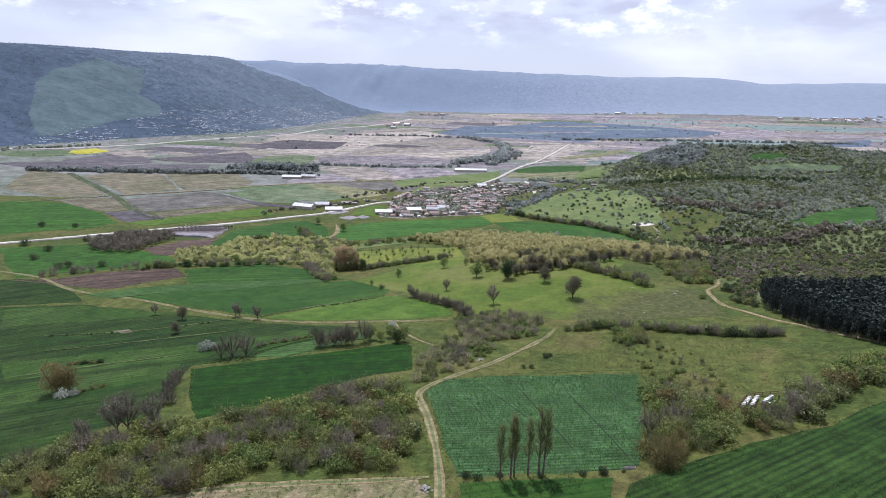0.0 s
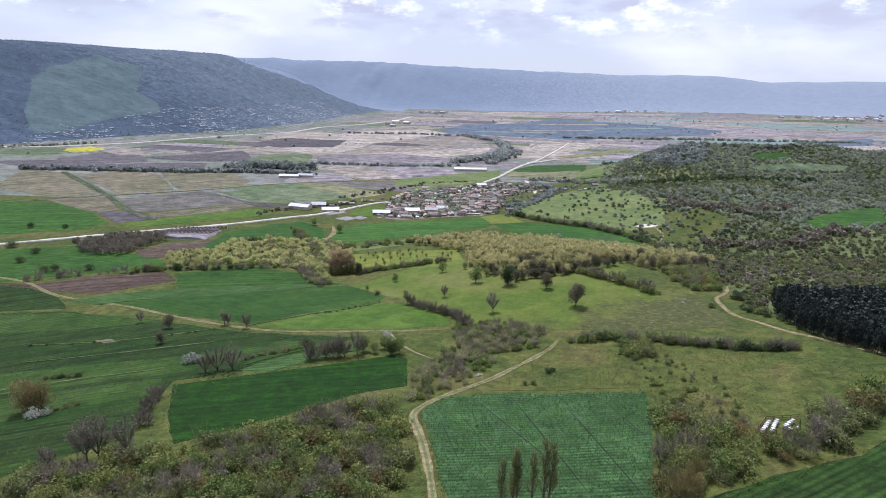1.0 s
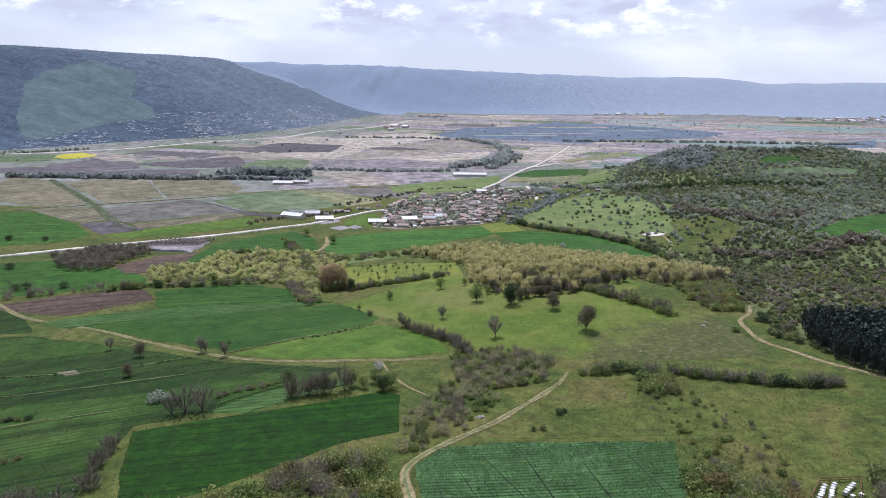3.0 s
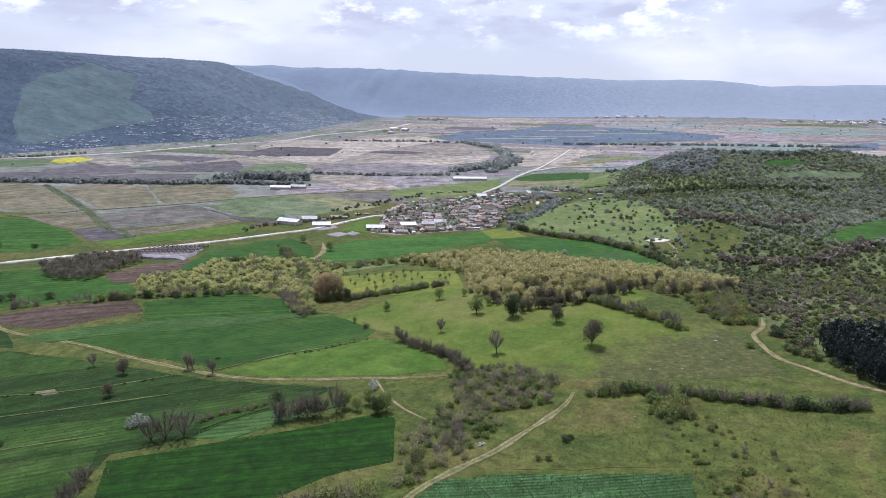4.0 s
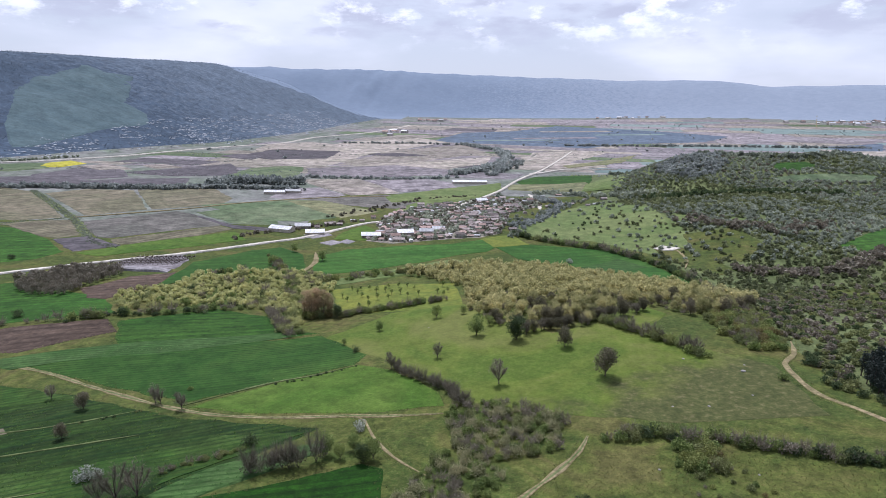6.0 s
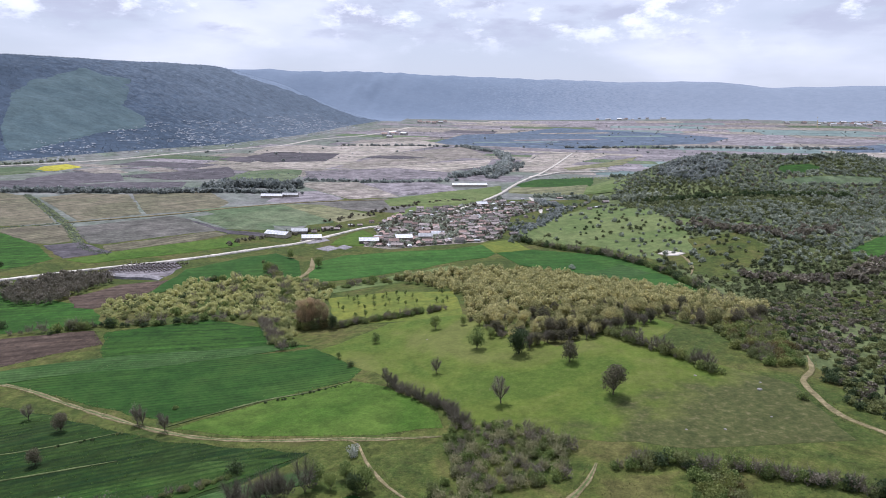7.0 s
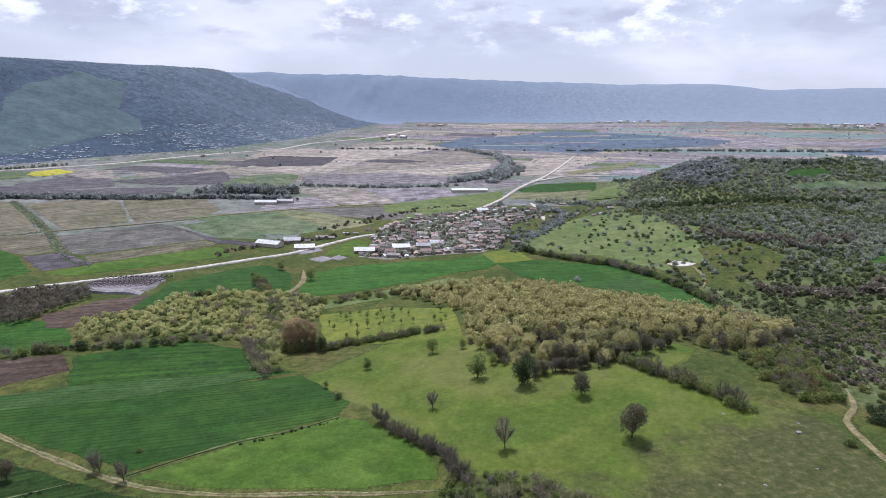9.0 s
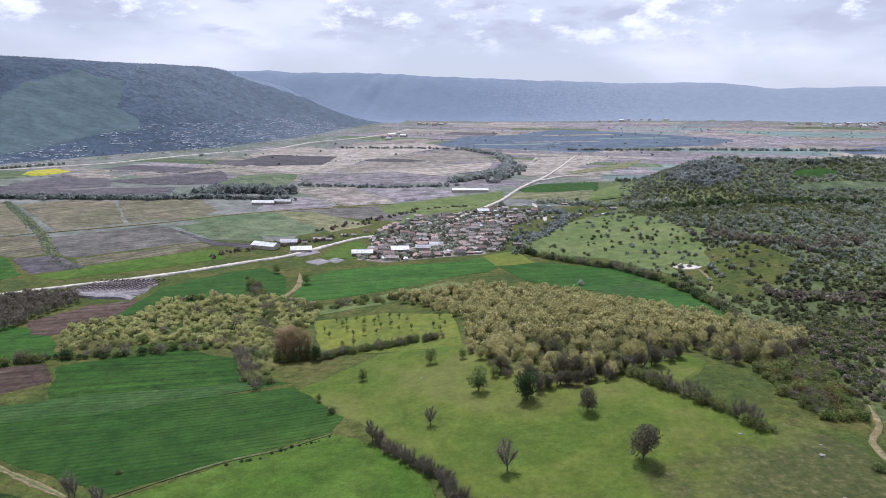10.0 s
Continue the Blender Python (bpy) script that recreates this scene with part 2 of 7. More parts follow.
PLOUGH_M = surface("ploughed_soil", [(0.3, (0.050, 0.034, 0.024)), (0.7, (0.095, 0.066, 0.048))],
                   [(0.35, (0.055, 0.040, 0.030)), (0.65, (0.105, 0.078, 0.060))], 0.5, 0.03, rows=[(6.0, 70, 0.4, (0.045, 0.03, 0.02))], tint=0.25, bump=0.6)
# fallow and harrowed soil, lightened and blued to include the plain's haze
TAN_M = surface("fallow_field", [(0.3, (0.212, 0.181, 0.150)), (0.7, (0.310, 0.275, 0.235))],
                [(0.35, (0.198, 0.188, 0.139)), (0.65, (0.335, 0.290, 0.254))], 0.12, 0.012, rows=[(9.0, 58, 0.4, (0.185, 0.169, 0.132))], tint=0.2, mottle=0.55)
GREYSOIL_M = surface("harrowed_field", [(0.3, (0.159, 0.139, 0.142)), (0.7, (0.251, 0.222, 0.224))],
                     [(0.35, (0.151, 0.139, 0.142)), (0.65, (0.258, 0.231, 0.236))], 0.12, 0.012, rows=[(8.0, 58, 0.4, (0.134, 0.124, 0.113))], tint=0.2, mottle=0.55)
DULLGREEN_M = surface("grazed_field", [(0.3, (0.073, 0.106, 0.054)), (0.7, (0.122, 0.156, 0.082))],
                      [(0.35, (0.068, 0.103, 0.045)), (0.65, (0.146, 0.161, 0.091))], 0.15, 0.012, tint=0.14)
YELLOW_M = surface("flowering_rape", [(0.3, (0.28, 0.26, 0.03)), (0.7, (0.42, 0.38, 0.04))], [(0.4, (0.3, 0.28, 0.03)), (0.6, (0.4, 0.36, 0.05))], 0.3, 0.02)
# wheat green washed out to grey-blue, haze mixed into the colour
DEEPGREEN_M = surface("hazy_distant_wheat", [(0.3, (0.133, 0.182, 0.166)), (0.7, (0.186, 0.237, 0.211))],
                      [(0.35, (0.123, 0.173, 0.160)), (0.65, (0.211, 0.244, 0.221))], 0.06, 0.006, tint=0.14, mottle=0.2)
# blue-dark field colour, also painted where a cloud shadow lies on the plain
DARKFAR_M = surface("dark_and_shadowed_field", [(0.3, (0.067, 0.089, 0.115)), (0.7, (0.108, 0.132, 0.167))],
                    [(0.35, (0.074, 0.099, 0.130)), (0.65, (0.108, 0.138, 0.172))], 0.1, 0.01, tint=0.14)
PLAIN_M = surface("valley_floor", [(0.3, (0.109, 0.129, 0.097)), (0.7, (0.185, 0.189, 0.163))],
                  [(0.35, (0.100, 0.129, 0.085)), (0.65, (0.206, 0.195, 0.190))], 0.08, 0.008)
SCRUBLAND_M = surface("scrub_hillside", [(0.3, (0.069, 0.087, 0.032)), (0.6, (0.103, 0.125, 0.047)), (0.85, (0.152, 0.163, 0.072))],
                      [(0.35, (0.071, 0.094, 0.033)), (0.6, (0.116, 0.137, 0.052))], 0.3, 0.02, bump=0.5, bump_scale=0.5)
# blue cast and paling up the valley: aerial haze held in the base colour
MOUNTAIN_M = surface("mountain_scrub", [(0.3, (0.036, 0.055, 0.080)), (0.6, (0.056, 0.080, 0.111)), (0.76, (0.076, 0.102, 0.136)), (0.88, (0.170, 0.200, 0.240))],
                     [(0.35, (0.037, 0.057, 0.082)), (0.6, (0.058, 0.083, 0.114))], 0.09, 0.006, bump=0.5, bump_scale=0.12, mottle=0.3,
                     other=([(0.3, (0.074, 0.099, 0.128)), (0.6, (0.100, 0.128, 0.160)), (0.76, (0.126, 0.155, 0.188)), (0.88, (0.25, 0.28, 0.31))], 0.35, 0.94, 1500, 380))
# distance haze painted as pale blue, paler still towards the east
RIDGE_M = surface("hazy_wooded_ridge", [(0.3, (0.160, 0.203, 0.262)), (0.7, (0.182, 0.226, 0.288))],
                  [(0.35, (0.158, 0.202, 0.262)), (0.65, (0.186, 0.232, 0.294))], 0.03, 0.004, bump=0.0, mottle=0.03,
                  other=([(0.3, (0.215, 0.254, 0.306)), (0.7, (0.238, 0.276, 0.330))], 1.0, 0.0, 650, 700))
# grass of the clearing, its blue raised to carry the mountain's haze
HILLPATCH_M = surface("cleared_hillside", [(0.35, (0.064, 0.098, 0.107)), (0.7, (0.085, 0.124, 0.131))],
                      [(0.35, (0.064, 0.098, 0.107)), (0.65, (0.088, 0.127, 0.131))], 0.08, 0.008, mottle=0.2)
TRACK_M = surface("dirt_track_soil", [(0.3, (0.156, 0.126, 0.063)), (0.7, (0.265, 0.214, 0.119))],
                  [(0.4, (0.133, 0.122, 0.053)), (0.6, (0.257, 0.214, 0.119))], 1.5, 0.15)
MIDDLE_M = surface("grassy_track_middle", [(0.3, (0.076, 0.102, 0.034)), (0.7, (0.138, 0.153, 0.061))], [(0.4, (0.082, 0.110, 0.034)), (0.6, (0.151, 0.162, 0.074))], 1.5, 0.15)
ROAD_M = surface("pale_road_gravel", [(0.3, (0.42, 0.38, 0.31)), (0.7, (0.56, 0.52, 0.45))],
                 [(0.4, (0.42, 0.39, 0.33)), (0.6, (0.55, 0.51, 0.44))], 0.6, 0.05)
STUBBLE_M = surface("trampled_stubble", [(0.35, (0.10, 0.105, 0.040)), (0.55, (0.19, 0.155, 0.085)), (0.75, (0.26, 0.21, 0.13))],
                    [(0.4, (0.10, 0.11, 0.04)), (0.6, (0.21, 0.17, 0.10))], 1.3, 0.12)
SHEET_M = surface("pale_plastic_sheet", [(0.3, (0.187, 0.171, 0.175)), (0.7, (0.274, 0.252, 0.252))], [(0.4, (0.187, 0.175, 0.175)), (0.6, (0.274, 0.245, 0.245))], 0.4, 0.1, rough=0.6)
BARK_M = surface("grey_bark", [(0.3, (0.07, 0.055, 0.045)), (0.7, (0.16, 0.13, 0.11))], [(0.4, (0.08, 0.06, 0.05)), (0.6, (0.15, 0.13, 0.11))], 6, 1.2)
TWIG_M = leafage("bare_twigs", (0.104, 0.092, 0.062), (0.175, 0.158, 0.111), (0.265, 0.241, 0.182), shine=0.3)
OAK_M = leafage("young_oak_leaves", (0.222, 0.220, 0.088), (0.454, 0.429, 0.185), (0.690, 0.635, 0.314), patch=0.22, sway=0.65, shine=0.55)
BUDOAK_M = leafage("budding_oak_leaves", (0.075, 0.070, 0.042), (0.135, 0.125, 0.074), (0.220, 0.200, 0.132))
DARKOAK_M = leafage("dark_leaves", (0.038, 0.060, 0.026), (0.072, 0.104, 0.041), (0.130, 0.170, 0.072))
GREENBUSH_M = leafage("bush_leaves", (0.080, 0.119, 0.030), (0.170, 0.226, 0.063), (0.321, 0.377, 0.123))
OLIVE_M = leafage("olive_brown_buds", (0.116, 0.127, 0.047), (0.215, 0.234, 0.086), (0.342, 0.372, 0.156))
RUST_M = leafage("rusty_buds", (0.299, 0.215, 0.121), (0.460, 0.347, 0.205), (0.644, 0.501, 0.315), shine=0.55)
BLOSSOM_M = leafage("white_blossom", (0.22, 0.25, 0.17), (0.42, 0.44, 0.36), (0.65, 0.65, 0.58))
WILLOW_M = leafage("yellow_green_willow_leaves", (0.261, 0.280, 0.103), (0.448, 0.463, 0.189), (0.641, 0.641, 0.307), patch=0.22, sway=0.4, shine=0.55)
PINE_M = leafage("pine_needles", (0.014, 0.022, 0.018), (0.024, 0.034, 0.027), (0.040, 0.052, 0.040), shine=0.1)
# scrub leaves with extra blue and paleness, standing for haze over the hill
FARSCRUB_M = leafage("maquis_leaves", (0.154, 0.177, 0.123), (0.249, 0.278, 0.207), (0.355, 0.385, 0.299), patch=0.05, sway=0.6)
HILLGREEN_M = leafage("hill_oak_leaves", (0.137, 0.154, 0.066), (0.236, 0.254, 0.117), (0.347, 0.366, 0.182), patch=0.05, sway=0.6)
# far trees kept pale and bluish: haze put into the leaf colour
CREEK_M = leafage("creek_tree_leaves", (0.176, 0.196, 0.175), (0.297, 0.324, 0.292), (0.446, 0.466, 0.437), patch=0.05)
# leaves tinted blue-grey with the mountain's painted haze
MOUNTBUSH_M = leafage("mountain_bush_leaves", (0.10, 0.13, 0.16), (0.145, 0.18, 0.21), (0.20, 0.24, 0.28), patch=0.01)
FRESHCROP_M = surface("fresh_green_cereal", [(0.3, (0.022, 0.070, 0.010)), (0.7, (0.040, 0.098, 0.016))],
                      [(0.35, (0.022, 0.070, 0.010)), (0.65, (0.047, 0.101, 0.018))], 0.4, 0.025, rows=[(7.0, 74, 0.1, (0.017, 0.053, 0.008))], tint=0.2, mottle=0.25)
# dark ploughed soil for farther fields, greyed with haze in its colour
DARKSOIL_M = surface("hazed_dark_soil", [(0.3, (0.076, 0.068, 0.072)), (0.7, (0.112, 0.100, 0.104))],
                     [(0.35, (0.072, 0.068, 0.070)), (0.65, (0.120, 0.106, 0.110))], 0.15, 0.02, rows=[(7.0, 62, 0.5, (0.060, 0.054, 0.057))], tint=0.2)
YARD_M = surface("trodden_yard_earth", [(0.3, (0.144, 0.126, 0.102)), (0.55, (0.228, 0.198, 0.168)), (0.8, (0.360, 0.324, 0.288))],
                 [(0.35, (0.102, 0.120, 0.060)), (0.5, (0.216, 0.186, 0.156)), (0.7, (0.312, 0.276, 0.240))], 0.5, 0.06, mottle=0.5)
DULLTAN_M = surface("dry_grass_fallow", [(0.3, (0.144, 0.147, 0.071)), (0.7, (0.218, 0.214, 0.113))],
                    [(0.35, (0.124, 0.140, 0.064)), (0.65, (0.236, 0.218, 0.121))], 0.15, 0.015, rows=[(8.0, 60, 0.3, (0.115, 0.115, 0.063))], tint=0.14)
PALEMEADOW_M = surface("pale_grass_slope", [(0.3, (0.092, 0.128, 0.040)), (0.7, (0.138, 0.172, 0.060))],
                       [(0.35, (0.085, 0.125, 0.036)), (0.65, (0.150, 0.174, 0.064))], 0.3, 0.02, mottle=0.28)
PALEBUD_M = leafage("pale_straw_buds", (0.140, 0.145, 0.070), (0.255, 0.255, 0.128), (0.385, 0.378, 0.210))
RUSTBUSH_M = leafage("rust_brown_catkins", (0.111, 0.087, 0.034), (0.198, 0.158, 0.062), (0.304, 0.261, 0.108))
YELLOWBUSH_M = leafage("fresh_yellow_green_leaves", (0.115, 0.138, 0.036), (0.212, 0.239, 0.068), (0.340, 0.368, 0.128))


# ---- the lie of the land ----
def smooth(a, b, v):
    s = np.clip((v - a) / (b - a), 0, 1)
    return s * s * (3 - 2 * s)


# soft swells on an 80 m grid, from x = -240 and y = 80
SWELLS = np.array([
    [3.5, 7.0, 9.6, 14.9, 11.2, 12.3, 6.4, 7.5, 12.5],
    [6.7, 2.0, 5.7, -1.1, 3.8, 14.5, 6.6, 11.8, 21.0],
    [-5.6, -2.9, 6.2, 3.8, 4.2, 4.4, 6.6, 10.1, 14.9],
    [2.7, 7.9, -3.7, 1.2, 11.3, 1.3, 5.3, 5.7, 10.4],
    [-2.0, -0.5, -3.8, 3.6, 6.4, 0.9, -3.2, -2.9, 10.6],
    [0.1, 0.8, 0.9, -2.6, -5.7, -1.9, 8.9, 0.5, 10.2],
    [0.1, 0.0, -1.1, 3.5, 3.0, -7.2, 9.1, -2.2, 1.0],
    [-0.3, 0.6, -0.8, -0.2, -0.8, -2.3, 12.8, 8.8, 2.8]])


def mountain_share(x, y):
    """How far up the long mountain beside the valley a place lies: 0 at its foot, 1 on its crest."""
    foot = np.interp(y, [-500, 700, 1027, 1395, 1600, 2042, 2602, 3000, 3400], [-1000, -860, -770, -652, -554, -460, -393, -330, -250])
    crest = np.interp(y, [-500, 700, 1400, 1858, 2300, 2700, 3400], [-1700, -1500, -1360, -1204, -1050, -1000, -700])
    return np.clip((foot - x) / (foot - crest), 0, 1.15)


def ground(x, y):
    x, y = np.asarray(x, float), np.asarray(y, float)
    h = np.zeros(np.broadcast(x, y).shape)
    for up, cx, cy, wide, deep in ((38, 380, 850, 120, 130), (44, 620, 860, 200, 170), (21, 285, 850, 65, 90), (9, 490, 850, 45, 90)):
        h = h + up * np.exp(-(((x - cx) / wide) ** 2) - ((y - cy) / deep) ** 2)
    h = h + smooth(1500, 3600, y) * (38 + 50 * smooth(0, 2200, x))
    top = np.interp(y, [-500, 700, 1400, 1858, 2300, 2700, 2950, 3300], [200, 200, 215, 228, 231, 238, 190, 0])
    s = mountain_share(x, y)
    h = h + top * np.where(s < 1, 0.55 * s + 0.45 * s * s * (3 - 2 * s), 1 + 0.1 * (s - 1))
    away = np.hypot(x, y)
    slant = np.tan(np.clip(np.arctan2(x, np.maximum(y, 1)), -1.2, 1.2))
    ridge = np.interp(slant, [-0.8, -0.45, -0.377, -0.15, -0.09, 0.05, 0.17, 0.26, 0.4, 0.49, 0.68, 0.9], [300, 310, 322, 329, 324, 306, 293, 284, 287, 252, 262, 255])
    q = smooth(3450, 4350, away) * (y > 0)
    h = h * (1 - q) + ridge * q
    for j in range(8):
        for i in range(9):
            h = h + SWELLS[j, i] * np.exp(-((x + 240 - 80 * i) ** 2 + (y - 80 - 80 * j) ** 2) / 10368.0)
    # gullies and spurs on the mountain and the far ridge
    rough = np.sin(x / 61 + np.sin(y / 97)) * np.sin(y / 83 + 1.7 * np.sin(x / 140)) + 0.5 * np.sin(x / 23 + y / 41) * np.sin(y / 29 - x / 37)
    h = h + rough * (6 * smooth(0.05, 0.5, s) * (1 - 0.6 * smooth(0.75, 1.0, s)) + 4 * q)
    return h


def z_at(x, y):
    return float(ground(x, y))


def mesh_of(name, v, f, mats, index=None, flat=True):
    """A mesh from arrays of corners and triangles."""
    me = bpy.data.meshes.new(name)
    v, f = np.asarray(v, np.float32), np.asarray(f, np.int32)
    me.vertices.add(len(v))
    me.vertices.foreach_set("co", v.ravel())
    me.loops.add(f.size)
    me.loops.foreach_set("vertex_index", f.ravel())
    me.polygons.add(len(f))
    me.polygons.foreach_set("loop_start", np.arange(0, f.size, f.shape[1], dtype=np.int32))
    for m in mats:
        me.materials.append(m)
    if index is not None:
        me.polygons.foreach_set("material_index", np.asarray(index, np.int32))
    me.update(calc_edges=True)
    me.validate()
    if not flat:
        me.polygons.foreach_set("use_smooth", np.ones(len(f), bool))
    return me


def inside(poly, x, y):
    """Which of the places x, y lie in the polygon."""
    x, y = np.asarray(x, float), np.asarray(y, float)
    hit = np.zeros(x.shape, bool)
    for (x0, y0), (x1, y1) in zip(poly, poly[1:] + poly[:1]):
        if y0 != y1:
            hit ^= ((y0 > y) != (y1 > y)) & (x < (x1 - x0) * (y - y0) / (y1 - y0) + x0)
    return hit


def steps(lo, hi, fine, near0, near1, grow):
    """Coordinates spaced by fine between near0 and near1, and wider and wider beyond."""
    mid = list(np.arange(near0, near1 + fine, fine))
    d, left, right = fine, [], []
    x = near0
    while x > lo:
        d *= grow
        x -= d
        left.append(x)
    d, x = fine, mid[-1]
    while x < hi:
        d *= grow
        x += d
        right.append(x)
    return np.array(left[::-1] + mid + right)


def build_ground():
    xs, ys = steps(-4700, 4700, 5, -270, 340, 1.045), steps(-1500, 4560, 5, 70, 700, 1.028)
    gx, gy = np.meshgrid(xs, ys)
    # the rows bend to the mountain's foot, the columns to the foot of the ridge
    for j in np.nonzero((ys > 750) & (ys < 2900))[0]:
        near = np.interp(0.04, mountain_share(np.arange(-200, -1000, -2.0), ys[j]), np.arange(-200, -1000, -2.0))
        gx[j, np.abs(gx[j] - near).argmin()] = near
    for i in np.nonzero((xs > -250) & (xs < 2600))[0]:
        near = math.sqrt(3480.0 ** 2 - xs[i] ** 2)
        gy[np.abs(gy[:, i] - near).argmin(), i] = near
    v = np.stack([gx, gy, ground(gx, gy)], -1).reshape(-1, 3)
    nx, ny = len(xs), len(ys)
    i = (np.arange(ny - 1)[:, None] * nx + np.arange(nx - 1)).ravel()
    f = np.concatenate([np.stack([i, i + 1, i + nx + 1], -1), np.stack([i, i + nx + 1, i + nx], -1)])
    c = v[f].mean(1)
    x, y = c[:, 0], c[:, 1]
    kind = np.zeros(len(f), int)
    kind[(y > 800) & (x < 160)] = 1
    kind[(y > 600) & (x < -130)] = 1
    kind[(y > 900)] = 1
    kind[((x > 150 + 0.06 * (y - 400)) & (y > 330) & (y < 1050)) | ((x > 120) & (y > 200) & (y <= 330))] = 2
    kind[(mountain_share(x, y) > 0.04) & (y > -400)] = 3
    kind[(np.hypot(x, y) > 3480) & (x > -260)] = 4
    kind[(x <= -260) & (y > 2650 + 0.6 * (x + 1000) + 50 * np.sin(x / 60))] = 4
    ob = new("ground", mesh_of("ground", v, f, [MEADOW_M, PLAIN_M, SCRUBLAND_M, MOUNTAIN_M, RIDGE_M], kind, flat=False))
    return tagged(ob, "green valley floor, meadows and scrub-covered hills up to the ridge", "ground", kind="structure")


build_ground()


def field(name, poly, material, label, lift=0.08, step=6.0, flare=0.7):
    """A field or crop laid over the ground, following it, with its own outline."""
    from_x, to_x = min(p[0] for p in poly), max(p[0] for p in poly)
    from_y, to_y = min(p[1] for p in poly), max(p[1] for p in poly)
    # soften the outline: split and wander a little
    rng = np.random.default_rng(int(abs(poly[0][0] * 7 + poly[0][1] * 13)) + len(poly))
    edge = []
    for (x0, y0), (x1, y1) in zip(poly, poly[1:] + poly[:1]):
        k = max(1, int(math.hypot(x1 - x0, y1 - y0) / step))
        for j in range(k):
            w = 0.0 if j == 0 else 0.08 * step
            edge.append((x0 + (x1 - x0) * j / k + rng.normal() * w, y0 + (y1 - y0) * j / k + rng.normal() * w))
    gx, gy = np.meshgrid(np.arange(from_x + step / 2, to_x, step), np.arange(from_y + step / 2, to_y, step))
    keep = inside(edge, gx.ravel(), gy.ravel())
    pts = [Vector(p) for p in edge] + [Vector(p) for p in np.stack([gx.ravel()[keep], gy.ravel()[keep]], -1).tolist()]
    n = len(edge)
    v2, _, f2, *_ = delaunay_2d_cdt(pts, [(i, (i + 1) % n) for i in range(n)], [], 1, 1e-4)
    x, y = np.array([p.x for p in v2]), np.array([p.y for p in v2])
    z = ground(x, y) + lift
    v = [(a, b, c) for a, b, c in zip(x.tolist(), y.tolist(), z.tolist())]
    f = [tuple(t) for t in f2]
    # a rim that goes down into the ground
    me = bpy.data.meshes.new(name)
    me.from_pydata(v, [], f)
    bm = bmesh.new()
    bm.from_mesh(me)
    rim = [e for e in bm.edges if e.is_boundary]
    got = bmesh.ops.extrude_edge_only(bm, edges=rim)
    for q in got["geom"]:
        if isinstance(q, bmesh.types.BMVert):
            q.co.z -= lift + 0.3
            if flare:
                out = Vector((q.co.x - (from_x + to_x) / 2, q.co.y - (from_y + to_y) / 2)).normalized() * flare
                q.co.x, q.co.y = q.co.x + out.x, q.co.y + out.y
                q.co.z = z_at(q.co.x, q.co.y) - (0.05 + 0.05 * flare)
    bmesh.ops.recalc_face_normals(bm, faces=bm.faces[:])
    if sum(q.normal.z for q in bm.faces) < 0:
        bmesh.ops.reverse_faces(bm, faces=bm.faces[:])
    bm.to_mesh(me)
    bm.free()
    me.materials.append(material)
    return tagged(new(name, me), label, "field", kind="structure")


def ribbon(name, line, width, material, label, lift=0.16, ruts=False, category="road"):
    """A road or track along a line, on the ground; ruts: a grassy middle between two wheel tracks."""
    pts = []
    for k in range(len(line) - 1):
        p0, p1, p2, p3 = (Vector(line[min(max(k + j, 0), len(line) - 1)]) for j in (-1, 0, 1, 2))
        m = max(2, int((p2 - p1).length / 4))
        for j in range(m):
            t = j / m
            pts.append(0.5 * (2 * p1 + (p2 - p0) * t + (2 * p0 - 5 * p1 + 4 * p2 - p3) * t * t + (3 * p1 - p0 - 3 * p2 + p3) * t ** 3))
    pts.append(Vector(line[-1]))
    rng = np.random.default_rng(len(pts))
    cross = [-1.15, -1.0, -0.7, -0.36, 0.36, 0.7, 1.0, 1.15]
    v, f, idx = [], [], []
    for k, p in enumerate(pts):
        d = (pts[min(k + 1, len(pts) - 1)] - pts[max(k - 1, 0)]).normalized()
        side = Vector((d.y, -d.x))
        wob = 1 + 0.22 * rng.normal()
        wob *= 0.25 + 0.75 * min(1.0, k / 4, (len(pts) - 1 - k) / 4)
        for j, c in enumerate(cross):
            q = p + side * (c * width / 2 * (wob if abs(c) >= 1 else min(1.0, wob)))
            dip = -0.7 if j in (0, 7) else lift + (-0.08 if ruts and j in (2, 5) else 0.0)
            v.append((q.x, q.y, z_at(q.x, q.y) + dip))
    m = len(cross)
    for k in range(len(pts) - 1):
        for j in range(m - 1):
            a = k * m + j
            f.append((a, a + m, a + m + 1, a + 1))
            idx.append(1 if ruts and j == 3 else 0)
    me = mesh_of(name, v, f, [material, MIDDLE_M], idx, flat=False)
    return tagged(new(name, me), label, category, kind="structure")


# ---- plants: their meshes as arrays ----
def tube(pts, radii, sides=5):
    v, f = [], []
    for p, r in zip(pts, radii):
        for k in range(sides):
            a = 2 * math.pi * k / sides
            v.append((p[0] + r * math.cos(a), p[1] + r * math.sin(a), p[2]))
    for j in range(len(pts) - 1):
        for k in range(sides):
            a, b = j * sides + k, j * sides + (k + 1) % sides
            f += [(a, b, b + sides), (a, b + sides, a + sides)]
    return np.array(v), np.array(f)


def join(parts):
    v, f, n = [], [], 0
    for a, b in parts:
        v.append(a)
        f.append(b + n)
        n += len(a)
    return np.concatenate(v), np.concatenate(f)


